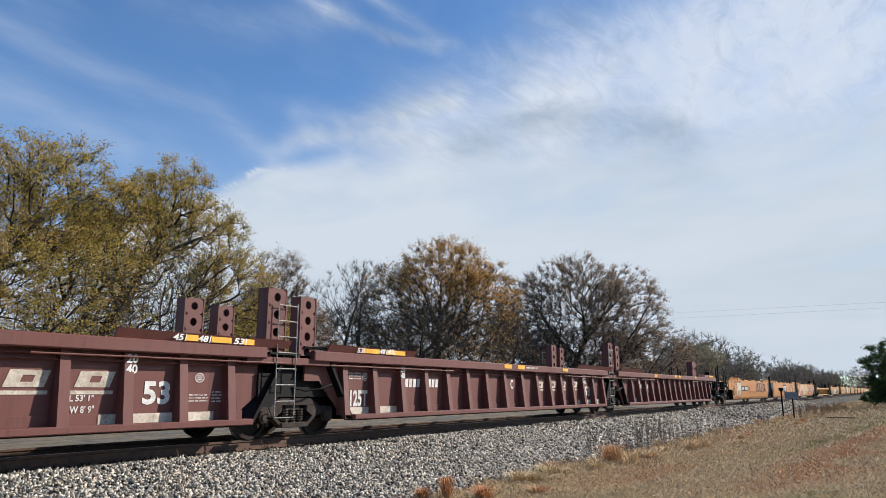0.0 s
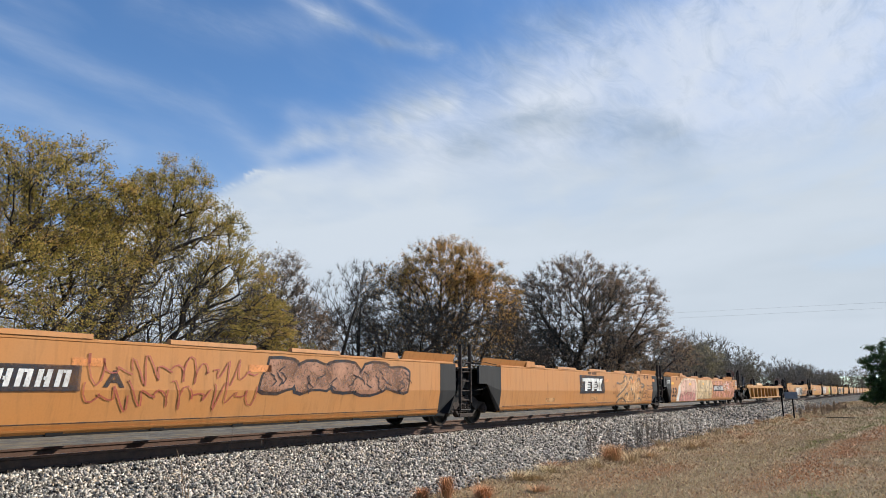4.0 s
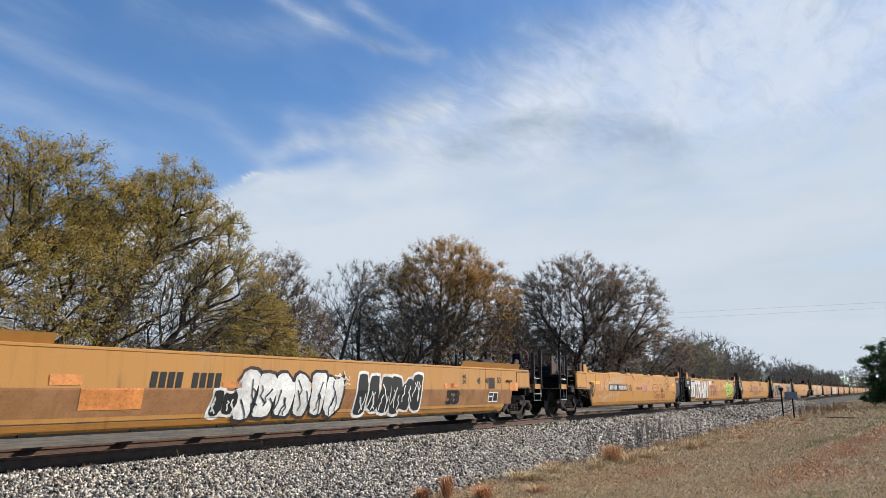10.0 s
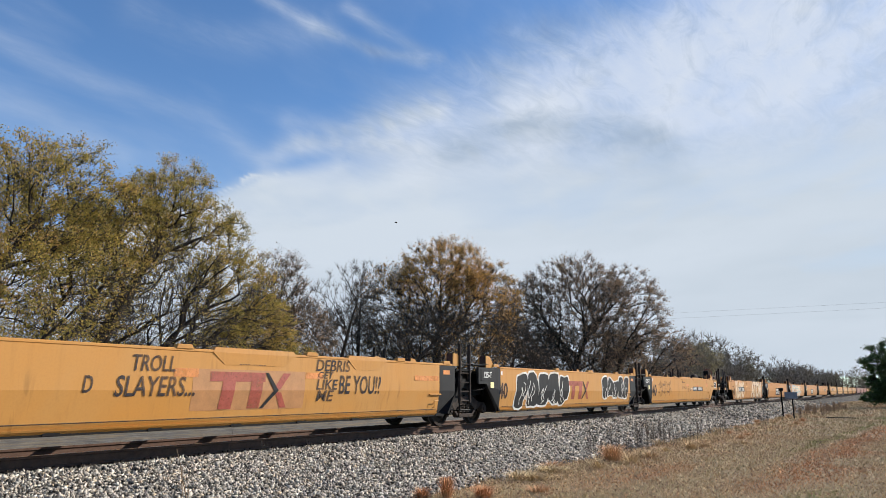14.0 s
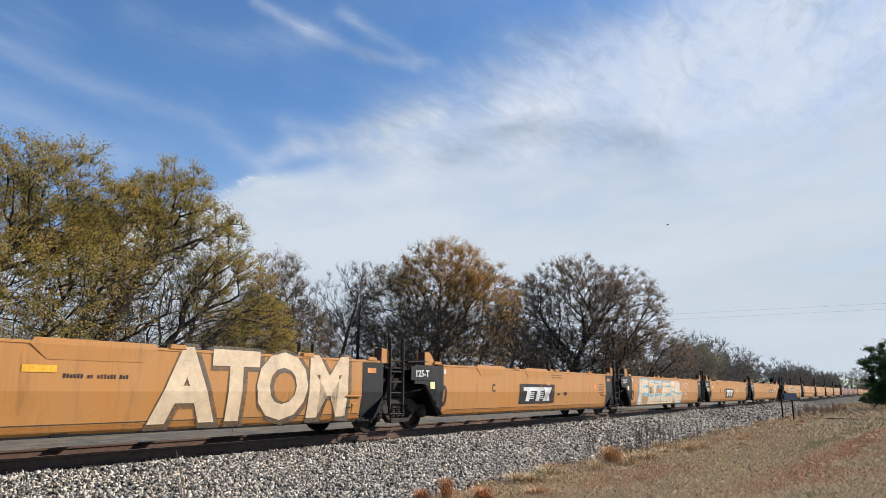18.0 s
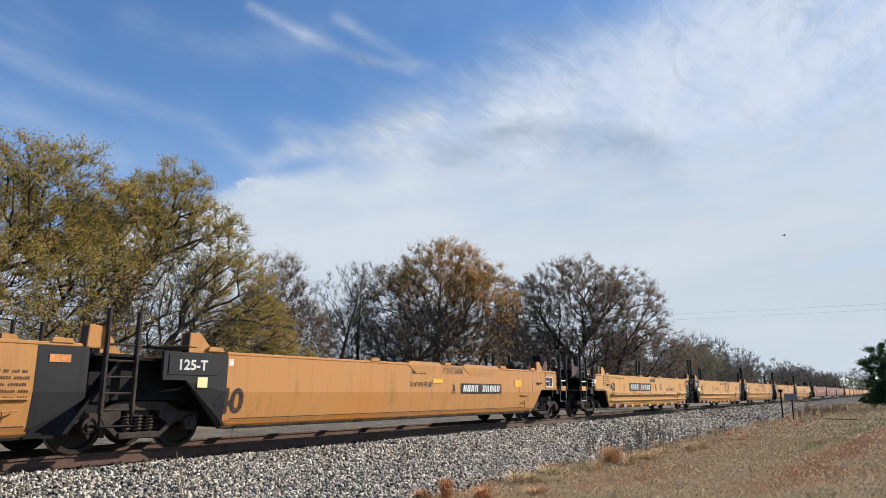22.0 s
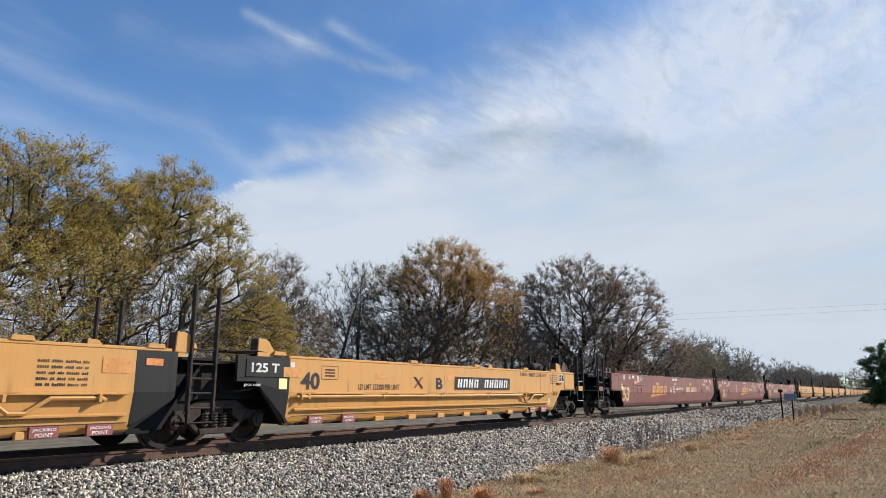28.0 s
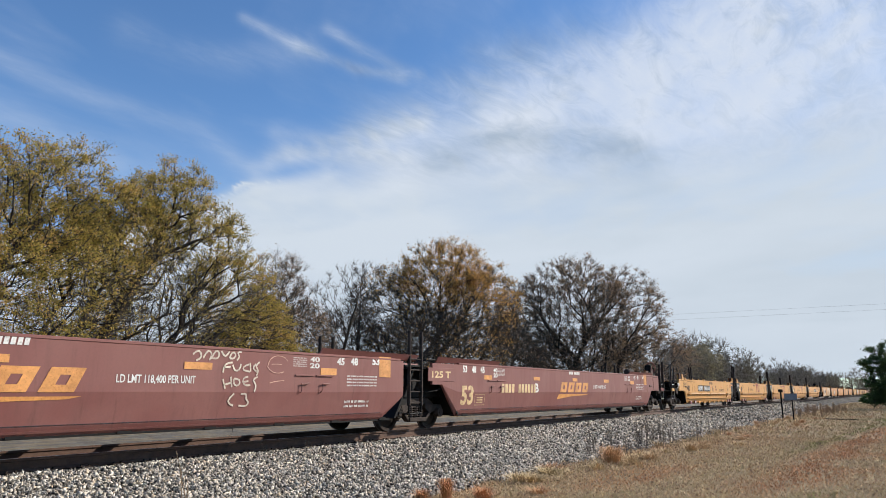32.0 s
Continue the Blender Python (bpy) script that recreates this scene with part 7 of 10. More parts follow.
def piece(car, x0, x1, z0, z1, fill, edge, n, seed):
    """A spray-painted piece: swollen interlocking shapes with an outline and inner strokes."""
    rng = random.Random(seed)
    z0 = max(z0, 0.37)
    w, cz, rz = (x1 - x0) / n, (z0 + z1) / 2, (z1 - z0) / 2
    shapes = [(x0 + w * (i + 0.5), cz + rng.uniform(-0.04, 0.04), w * rng.uniform(0.46, 0.62), rz * rng.uniform(0.80, 0.92), rng.randrange(9999)) for i in range(n)]
    for i, (cx, c, rx, r, s) in enumerate(shapes):
        bm = B()
        poly(bm, blob(random.Random(s), cx, c, rx + 0.05, r + 0.05))
        film(car, "graffiti", bm, edge, 1.6 + 0.15 * i, "outline of a spray-painted piece")
        bm = B()
        poly(bm, blob(random.Random(s), cx, c, rx - 0.01, r - 0.01))
        film(car, "graffiti", bm, fill, 3.0 + 0.15 * i, "spray-painted fill")
    bm = B()
    for cx, c, rx, r, s in shapes:
        g = random.Random(s + 1)
        for _ in range(3):
            u, v = cx + g.uniform(-0.6, 0.6) * rx, c + g.uniform(-0.2, 0.7) * r
            pts = [(u, v)]
            for k in range(4):
                u += g.uniform(-0.35, 0.35) * rx
                v -= g.uniform(0.12, 0.35) * r
                pts.append((u, max(v, z0 + 0.03)))
            ribbon(bm, pts, 0.03)
    film(car, "graffiti", bm, edge, 5.4, "inner strokes of a spray-painted piece")


def scrib(car, x0, x1, z0, z1, mat, seed):
    """A loose looping scribble."""
    rng = random.Random(seed)
    z0 = max(z0, 0.37)
    bm = B()
    n = max(3, int((x1 - x0) / 0.22))
    for row in range(2 if z1 - z0 > 0.35 else 1):
        x, pts = x0, []
        zc, a = z0 + (z1 - z0) * (0.3 + 0.4 * row), (z1 - z0) * (0.26 if z1 - z0 > 0.35 else 0.45)
        ph = rng.uniform(0, 6)
        for k in range(n * 7):
            u = k / 7
            px = x0 + (x1 - x0) * u / n + 0.06 * math.cos(u * 6.28 + ph)
            pz = zc + a * math.sin(u * 6.28 * 0.93 + ph) * (0.55 + 0.45 * math.sin(u * 1.7 + ph * 2)) + rng.uniform(-0.012, 0.012)
            if k % 23 == 22:
                ribbon(bm, pts, 0.026)
                pts = []
            pts.append((px, pz))
        ribbon(bm, pts, 0.026)
    film(car, "graffiti", bm, mat, 4.5, "thin looping graffiti scribble")


def wash(car, x0, x1, z0, z1, mat):
    bm = B()
    rng = random.Random(3)
    top = [(x0 + (x1 - x0) * k / 18, z1 - rng.uniform(0, 0.06)) for k in range(19)]
    bot = [(x0 - 0.2 + (x1 - x0) * k / 18, max(0.36, z0) + rng.uniform(0, 0.05)) for k in range(19)]
    for k in range(18):
        poly(bm, [bot[k], bot[k + 1], top[k + 1], top[k]])
    film(car, "graffiti", bm, "cream_tan", 1, "pale wash of spray paint")


def smudge(car, x0, x1, z0, z1, mat):
    bm = B()
    poly(bm, blob(random.Random(int(x0 * 100)), (x0 + x1) / 2, (z0 + z1) / 2, (x1 - x0) / 2.4, (z1 - z0) / 2.4, 14))
    film(car, "stain", bm, mat, 0.7)


def flap(car, x0, x1, z0, z1):
    """A trapezoid stiffener plate that stands a little proud of the side's top edge."""
    c = 0.28 * (z1 - z0) / 0.3
    paint = car.children[0]
    mt = [o for o in car.children if o.name.startswith("side_panel")][0].data.materials[0]
    bm = B()
    # the foot lies on the side sheet, the upper edge stands out and above it
    foot = [(x0 + c, 1.37), (x1 - c, 1.37)]
    edge_lo, edge_hi = [(x0, 1.58), (x1, 1.58)], [(x0 + 0.05, 1.665), (x1 - 0.05, 1.665)]
    f = [bm.verts.new((x, -HALF - 0.006, z)) for x, z in foot]
    lo = [bm.verts.new((x, -HALF - 0.016, z)) for x, z in edge_lo]
    hi = [bm.verts.new((x, -HALF - 0.010, z)) for x, z in edge_hi]
    back = [bm.verts.new((x, -HALF + 0.06, z + 0.01)) for x, z in edge_hi]
    for q in ((f[0], f[1], lo[1], lo[0]), (lo[0], lo[1], hi[1], hi[0]), (hi[0], hi[1], back[1], back[0])):
        bm.faces.new(q)
    base = [bm.verts.new((x, -HALF + 0.06, 1.58)) for x in (x0, x1)]
    for k, turn in ((0, 1), (1, -1)):
        bm.faces.new([base[k], back[k], hi[k], lo[k]][::turn])
        bm.faces.new([base[k], lo[k], f[k]][::turn])
    part("stiffener_plate", bm, mt, car, "leaning trapezoid plate on the top edge")


def stroke(car, pts, w, mat):
    """One brush stroke of a graffiti, softened at its bends."""
    fine = []
    for a, b in zip(pts, pts[1:]):
        n = max(2, int(math.hypot(b[0] - a[0], b[1] - a[1]) / 0.12))
        fine += [(a[0] + (b[0] - a[0]) * k / n, a[1] + (b[1] - a[1]) * k / n) for k in range(n)]
    fine.append(pts[-1])
    for _ in range(2):
        fine = [fine[0]] + [((p[0] + q[0] * 2 + r[0]) / 4, (p[1] + q[1] * 2 + r[1]) / 4) for p, q, r in zip(fine, fine[1:], fine[2:])] + [fine[-1]]
    bm = B()
    ribbon(bm, [(x, min(1.63, max(0.37, z))) for x, z in fine], w)
    film(car, "graffiti", bm, mat, 3.2, "painted graffiti stroke")


def area(car, pts, lift, mat):
    bm = B()
    poly(bm, pts)
    bmesh.ops.triangulate(bm, faces=bm.faces)
    film(car, "graffiti", bm, mat, lift, "painted graffiti field")


def jacking_words(car, L):
    """White lettering on the red jacking plates and beside the trucks."""
    xa, xb = -L / 2, L / 2
    for x in (xa + 2.1, xa + 3.1, xb - 3.2, xb - 2.4):
        film(car, "stencil", letter_bm("JACKING", x - 0.16, x + 0.16, 0.385, 0.435, 0.02), "white", 1, flat=-HALF - 0.006)
        film(car, "stencil", letter_bm("POINT", x - 0.12, x + 0.12, 0.32, 0.37, 0.02), "white", 1, flat=-HALF - 0.006)
    film(car, "small_print", letter_bm("JACK AT JACKING POINTS EMPTY CAR ONLY", xb - 4.6, xb - 2.9, 0.53, 0.575, 0.0), "ink", 2)


for i in range(5):
    jacking_words(cars["E", i], LE)


def grips(car, xs, z, paint):
    """Shallow ledges and bent grab irons on the side sheet."""
    for x in xs:
        part("side_ledge", box(B(), x - 0.25, x + 0.25, -HALF - 0.03, -HALF + 0.01, z, z + 0.03, 0.006), M[paint], car)
        part("grab_iron", tube(B(), [(x + 0.1, -HALF + 0.0, z - 0.14), (x + 0.1, -HALF - 0.04, z - 0.14), (x - 0.1, -HALF - 0.04, z - 0.15), (x - 0.1, -HALF - 0.04, z - 0.31), (x - 0.1, -HALF, z - 0.31)], 0.014, 6), M[paint], car, "bent grab iron")


for i in range(3):
    grips(cars["F", i], (5.25, 5.83, -6.6, -6.05), 1.235, "maroon")
for key in "CD":
    for i in range(5):
        grips(cars[key, i], (5.35,), 0.82, "orange_tan" if key == "C" else "orange_brown")
end = cars["F", 0]
part("end_plate", box(B(), -9.95, -9.55, -HALF - 0.012, -HALF + 0.01, 1.04, 1.64, 0.006), M["maroon"], end, "maroon end plate")
for key, L in (("C", LC), ("D", LD), ("E", LE)):
    for i in range(5):
        if i < 4:  # placard and label on the dark ends
            patch(cars[key, i], L / 2 - 1.75, L / 2 - 1.45, 1.34, 1.45, "reflect_old")
        if i > 0:
            if key == "E":
                patch(cars[key, i], -L / 2 + 1.06, -L / 2 + 1.27, 0.98, 1.18, "pale_yellow")
                txt(cars[key, i], -L / 2 + 0.22, -L / 2 + 0.62, 1.02, 1.075, "JACK HERE", "white")
                part("panel_groove", box(B(), -L / 2 + 0.07, -L / 2 + 1.33, -HALF - 0.003, -HALF + 0.01, 1.185, 1.196), M["black"], cars[key, i])
            else:
                patch(cars[key, i], -L / 2 + 0.72, -L / 2 + 0.92, 1.0, 1.17, "pale_yellow")
            patch(cars[key, i], -L / 2 + 1.36, -L / 2 + 1.46, 1.38, 1.50, "white")


def end_dress(car, e, o, zt, paint):
    """Panels, seams, brackets and dark gear on a coupler end."""
    P = M[paint]
    lo, hi = sorted((e - o * 0.62, e + o * 0.2))
    part("panel_gap", box(B(), lo - 0.022, hi + 0.022, -HALF - 0.003, -HALF + 0.008, 1.018, zt - 0.028, 0.003), M["truck"], car)
    part("access_panel", box(B(), lo, hi, -HALF - 0.0062, -HALF + 0.01, 1.04, zt - 0.05, 0.004), P, car, "bolted access panel")
    for x, z0 in ((e - o * 0.66, 1.0), (e - o * 1.62, 0.48), (e - o * 2.55, 0.48)):
        part("weld_seam", box(B(), x - 0.007, x + 0.007, -HALF - 0.004, -HALF + 0.01, max(z0, 0.94), zt - 0.02), M["band"], car)
    part("pull_handle", box(B(), e - o * 1.15 - 0.16, e - o * 1.15 + 0.16, -HALF - 0.05, -HALF, 1.19, 1.24, 0.01), M["rust"], car, "dark pull handle")
    g = random.Random(int(abs(e) * 100) + len(paint))
    for k in range(4):  # stops and brackets along the top edge
        x, h = e - o * (0.95 - 0.36 * k), g.uniform(0.14, 0.32)
        y = g.uniform(-1.3, -0.95)
        part("deck_bracket", prism(B(), [(x - 0.13, zt - 0.02), (x + 0.13, zt - 0.02), (x + 0.11 * g.choice((-1, 1)) + 0.03, zt + h), (x - 0.05, zt + h * 0.9)], y - 0.05, y + 0.05, 0.008), M[g.choice(("rust", "band", paint))], car, "welded deck bracket")
    part("deck_beam", box(B(), min(e - o * 1.0, e + o * 0.5), max(e - o * 1.0, e + o * 0.5), -1.2, -1.08, zt + 0.06, zt + 0.11, 0.01), M["rust"], car)
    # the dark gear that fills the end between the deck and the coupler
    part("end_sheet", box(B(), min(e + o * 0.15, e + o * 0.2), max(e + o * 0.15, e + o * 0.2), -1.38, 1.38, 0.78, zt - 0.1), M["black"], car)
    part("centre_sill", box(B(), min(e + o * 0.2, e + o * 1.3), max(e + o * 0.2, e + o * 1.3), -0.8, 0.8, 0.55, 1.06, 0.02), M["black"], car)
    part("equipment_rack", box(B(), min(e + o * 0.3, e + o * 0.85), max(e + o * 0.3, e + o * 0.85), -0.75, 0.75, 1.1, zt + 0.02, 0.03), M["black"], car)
    for k in range(5):
        x = e + o * (0.3 + 0.17 * k)
        part("end_lever", tube(B(), [(x, -1.0 - 0.05 * k, 1.08), (x + o * 0.05, -1.15, 1.3 + 0.05 * k), (x + o * g.uniform(-0.1, 0.25), -1.2, zt + g.uniform(-0.1, 0.35))], 0.018, 5), M[g.choice(("black", "rust", "truck"))], car)
    part("valve_box", box(B(), e + o * 0.95 - 0.1, e + o * 0.95 + 0.1, -1.4, -1.22, 1.12, 1.32, 0.02), M["truck"], car)


for key, i, L, zt, paint, ends in (("B", 0, LB, 1.62, "tan", (-1,)), ("B", 2, LB, 1.62, "tan", (1,)), ("Z", 0, LFE, 1.52, "deep_yellow", (-1, 1)),
                                   ("C", 0, LC, 1.6, "orange_tan", (-1,)), ("C", 4, LC, 1.6, "orange_tan", (1,)), ("D", 0, LD, 1.6, "orange_brown", (-1,)),
                                   ("D", 4, LD, 1.6, "orange_brown", (1,)), ("E", 0, LE, 1.6, "yellow", (-1,)), ("E", 4, LE, 1.6, "yellow", (1,)),
                                   ("F", 0, LF, 1.655, "maroon", (-1,)), ("F", 2, LF, 1.655, "maroon", (1,))):
    for o in ends:
        end_dress(cars[key, i], o * L / 2, o, zt, paint)


# ---- lettering, tape and paint on the cars ----
logo_wide(cars["A", 0], 2.38, 3.04, 0.92, 1.20, 'cream')
slab(cars["A", 0], 3.36, 4.02, 0.87, 1.21, 'cream')
slab(cars["A", 0], 4.34, 5.0, 0.87, 1.21, 'cream')
txt(cars["A", 0], 4.31, 4.67, 0.77, 0.86, 'L 53\' 1"', 'white')
txt(cars["A", 0], 4.31, 4.69, 0.60, 0.70, 'IW 8\' 9"', 'white')
txt(cars["A", 0], 5.49, 5.95, 0.72, 1.06, '53', 'white')
stack(cars["A", 0], 5.12, 5.30, 1.19, 1.48, '20', '40', 'white')
patch(cars["A", 0], 4.81, 6.90, 0.30, 0.57, 'cream')
bars(cars["A", 0], 6.34, 6.74, 0.73, 0.88, 'white', 3)
bars(cars["A", 0], 6.81, 7.09, 0.72, 0.93, 'white', 4)
ring(cars["A", 0], 6.44, 6.63, 1.06, 1.22, 'white')
patch_top(cars["A", 0], 6.05, 6.29, 1.67, 1.80, 'reflect')
patch_top(cars["A", 0], 6.56, 6.99, 1.68, 1.81, 'reflect')
patch_top(cars["A", 0], 7.25, 7.51, 1.68, 1.81, 'reflect')
txt_top(cars["A", 0], 5.81, 6.00, 1.69, 1.81, '45', 'white')
txt_top(cars["A", 0], 6.29, 6.49, 1.69, 1.81, '48', 'white')
txt_top(cars["A", 0], 7.04, 7.27, 1.69, 1.81, '53', 'white')
txt(cars["A", 1], -0.12, 0.04, 0.99, 1.25, 'C', 'white')
slab(cars["A", 1], 1.70, 2.26, 0.93, 1.22, 'cream')
slab(cars["A", 1], 2.68, 3.32, 0.93, 1.24, 'cream')
slab(cars["A", 1], 3.63, 4.14, 0.94, 1.26, 'cream')
slab(cars["A", 1], 4.64, 5.23, 0.94, 1.28, 'cream')
txt(cars["A", 1], 5.88, 6.40, 0.74, 1.07, '53', 'white')
patch(cars["A", 1], 5.21, 7.36, 0.35, 0.59, 'cream')
stack(cars["A", 1], 5.51, 5.72, 1.18, 1.49, '20', '40', 'white')
patch(cars["A", 1], -0.94, -0.48, 1.58, 1.70, 'reflect')
patch(cars["A", 1], -0.07, 0.39, 1.58, 1.70, 'reflect')
patch(cars["A", 1], 3.34, 3.78, 1.59, 1.69, 'reflect')
bars(cars["A", 1], 0.51, 1.34, 1.59, 1.70, 'white', 1)
txt(cars["A", 1], -7.62, -7.05, 0.60, 0.92, '125T', 'white')
bars(cars["A", 1], -7.75, -7.28, 1.16, 1.34, 'white', 3)
ring(cars["A", 1], -7.22, -7.06, 1.14, 1.32, 'white')
stack(cars["A", 1], -5.92, -5.76, 1.22, 1.48, '20', '40', 'white')
patch(cars["A", 1], -7.75, -5.50, 0.32, 0.57, 'cream')
chars(cars["A", 1], -5.62, -4.14, 1.01, 1.21, 'white', 9)
patch_top(cars["A", 1], -7.53, -6.92, 1.69, 1.86, 'reflect')
patch_top(cars["A", 1], -6.65, -5.94, 1.73, 1.91, 'reflect')
txt_top(cars["A", 1], -7.70, -7.50, 1.71, 1.86, '53', 'white')
txt_top(cars["A", 1], -6.92, -6.71, 1.75, 1.90, '48', 'white')
txt_top(cars["A", 1], -6.62, -6.40, 1.76, 1.91, '45', 'white')
stack(cars["A", 2], -6.02, -5.85, 1.22, 1.48, '20', '40', 'white')
chars(cars["A", 2], -5.80, -4.21, 1.01, 1.21, 'white', 10)
txt(cars["A", 2], -4.77, -4.13, 0.85, 0.95, 'LD LMT 117500', 'white')
patch(cars["A", 2], -3.92, -3.47, 1.57, 1.69, 'reflect')
patch(cars["A", 2], -0.35, 0.11, 1.60, 1.71, 'reflect')
patch(cars["A", 2], 0.41, 0.87, 1.60, 1.72, 'reflect')
patch(cars["A", 2], 3.81, 4.20, 1.60, 1.72, 'reflect')
txt(cars["A", 2], 0.30, 0.51, 0.92, 1.18, 'B', 'white')
slab(cars["A", 2], 1.98, 2.74, 0.91, 1.25, 'cream')
slab(cars["A", 2], 2.98, 3.70, 0.91, 1.26, 'cream')
slab(cars["A", 2], 3.98, 4.70, 0.91, 1.28, 'cream')
slab(cars["A", 2], 4.97, 5.52, 0.91, 1.29, 'cream')
txt(cars["A", 2], 6.12, 6.60, 0.77, 1.06, '53', 'white')
patch(cars["A", 2], 5.57, 7.77, 0.36, 0.59, 'cream')
patch(cars["A", 2], -6.70, -5.51, 0.33, 0.59, 'cream')
frame_mark(cars["A", 2], -3.73, -3.53, 0.93, 1.21, 'white')
bars(cars["A", 2], -2.77, -2.28, 0.99, 1.16, 'cream', 3)
txt_top(cars["A", 2], 6.31, 6.49, 1.71, 1.85, '45', 'white')
txt_top(cars["A", 2], 6.71, 6.91, 1.69, 1.83, '48', 'white')
txt_top(cars["A", 2], 7.29, 7.50, 1.67, 1.82, '53', 'white')
patch_top(cars["A", 2], 7.55, 8.51, 1.67, 1.84, 'reflect')
plaque(cars["A", 2], 7.02, 7.42, 0.62, 0.95, 'ink')
patch(cars["A", 2], 6.51, 7.16, 0.35, 0.57, 'cream')
bars(cars["A", 2], 7.63, 8.26, 0.96, 1.10, 'white', 2)
bars(cars["A", 2], 8.87, 9.23, 1.56, 1.68, 'white', 2)
txt(cars["B", 0], -8.07, -7.33, 0.62, 1.11, '53', 'ink')
number_panel(cars["B", 0], -5.06, -2.21, 0.91, 1.28, 10)
txt(cars["B", 0], -1.84, -1.54, 0.98, 1.21, 'A', 'ink')
patch(cars["B", 0], -8.43, -7.98, 1.25, 1.37, 'reflect_old')
patch(cars["B", 0], -5.34, -4.93, 1.26, 1.37, 'reflect_old')
patch(cars["B", 0], -2.36, -1.89, 1.27, 1.39, 'reflect_old')
patch(cars["B", 0], 0.88, 1.42, 1.26, 1.39, 'reflect_old')
patch(cars["B", 0], -9.84, -9.60, 1.17, 1.39, 'reflect_old')
patch(cars["B", 0], -8.48, -8.30, 1.02, 1.25, 'reflect')
txt(cars["B", 0], -8.23, -8.05, 1.47, 1.63, '53', 'ink')
txt(cars["B", 0], -7.49, -7.29, 1.47, 1.63, '48', 'ink')
txt(cars["B", 0], -7.03, -6.81, 1.47, 1.63, '45', 'ink')
txt(cars["B", 0], -6.28, -6.04, 1.47, 1.63, '40', 'ink')
piece(cars["B", 0], -6.52, -5.04, 0.49, 1.66, 'cream', 'ink', 2, 5)
scrib(cars["B", 0], -2.15, 1.08, 0.55, 1.54, 'red', 8)
piece(cars["B", 0], 1.18, 5.80, 0.83, 1.58, 'dirt_red', 'ink', 5, 9)
scrib(cars["B", 0], -6.98, -6.32, 1.08, 1.58, 'ink', 2)
logo_panel(cars["B", 1], -1.73, 0.80, 0.82, 1.49)
patch(cars["B", 1], 0.84, 1.28, 1.27, 1.37, 'reflect_old')
patch(cars["B", 1], 4.07, 4.56, 1.27, 1.38, 'reflect_old')
patch(cars["B", 1], 7.09, 7.52, 1.35, 1.47, 'reflect_old')
chars(cars["B", 1], -0.90, -0.01, 1.53, 1.66, 'ink', 11)
scrib(cars["B", 1], 5.65, 6.54, 0.53, 0.94, 'ink', 4)
scrib(cars["B", 1], 1.72, 2.31, 0.65, 1.29, 'band', 6)
txt(cars["B", 2], -6.77, -6.58, 1.46, 1.62, '48', 'ink')
stack(cars["B", 2], -6.02, -5.83, 1.33, 1.59, '40', '20', 'ink')
patch(cars["B", 2], 1.5, 8.3, 0.50, 1.55, 'rose')
number_panel(cars["B", 2], 1.72, 4.59, 0.91, 1.26, 10)
patch(cars["B", 2], -4.13, -3.68, 1.23, 1.36, 'reflect')
patch(cars["B", 2], -1.14, -0.69, 1.27, 1.37, 'reflect')
patch(cars["B", 2], 1.83, 2.30, 1.28, 1.39, 'reflect_old')
scrib(cars["B", 2], 4.70, 6.55, 0.83, 1.57, 'white', 12)
txt(cars["B", 2], -7.56, -6.81, 0.62, 1.06, '53', 'ink')
end_sign(cars["B", 2], -8.75, -7.84, 1.37, 1.68, '125 T')
patch(cars["B", 2], -7.74, -7.29, 1.24, 1.36, 'reflect')
txt(cars["B", 2], 6.11, 6.29, 1.44, 1.55, '48', 'ink')
txt(cars["B", 2], 7.31, 7.49, 1.50, 1.62, '53', 'ink')
patch(cars["B", 2], 7.45, 7.91, 1.28, 1.50, 'reflect_old')
plaque(cars["B", 2], 8.72, 9.17, 1.25, 1.57, 'white')
scrib(cars["B", 2], 7.18, 7.75, 0.58, 0.97, 'ink', 14)
txt(cars["B", 1], 5.89, 6.11, 1.45, 1.64, '45', 'ink')
txt(cars["B", 1], 6.34, 6.55, 1.45, 1.65, '48', 'ink')
txt(cars["B", 1], 7.11, 7.30, 1.44, 1.64, '53', 'ink')
stack(cars["B", 1], 5.16, 5.33, 1.36, 1.66, '40', '20', 'ink')
red_mark(cars["Y", 0], 2.18, 3.60, 0.53, 1.00, 'red')
plaque(cars["Y", 0], 4.41, 4.81, 0.59, 0.90, 'ink')
txt(cars["Y", 0], -2.55, -1.86, 0.57, 0.69, 'LD LMT 165', 'ink')
patch(cars["Y", 0], -1.00, -0.53, 1.20, 1.31, 'reflect')
patch(cars["Y", 0], 0.20, 0.64, 1.22, 1.33, 'reflect')
scrib(cars["Y", 0], -2.70, -1.72, 0.41, 1.00, 'white', 51)
scrib(cars["Y", 0], -1.49, -0.56, 0.33, 0.98, 'white', 52)
scrib(cars["Y", 0], -0.25, 0.55, 0.38, 0.98, 'white', 53)
scrib(cars["Y", 0], -3.47, -2.97, 0.40, 0.97, 'white', 54)
txt(cars["Y", 0], -1.25, -0.93, 0.62, 0.93, '53', 'ink')
bars(cars["Y", 0], 1.08, 1.83, 0.55, 0.68, 'ink', 2)
bars(cars["Y", 0], 5.79, 6.39, 0.66, 0.96, 'ink', 3)
band(cars["Z", 0], -8.3, 8.20, 0.54, 0.96)
patch(cars["Z", 0], -5.1, -4.1, 0.64, 0.96, 'reflect_old')
txt(cars["Z", 0], 4.68, 5.20, 0.59, 0.92, '53', 'ink')
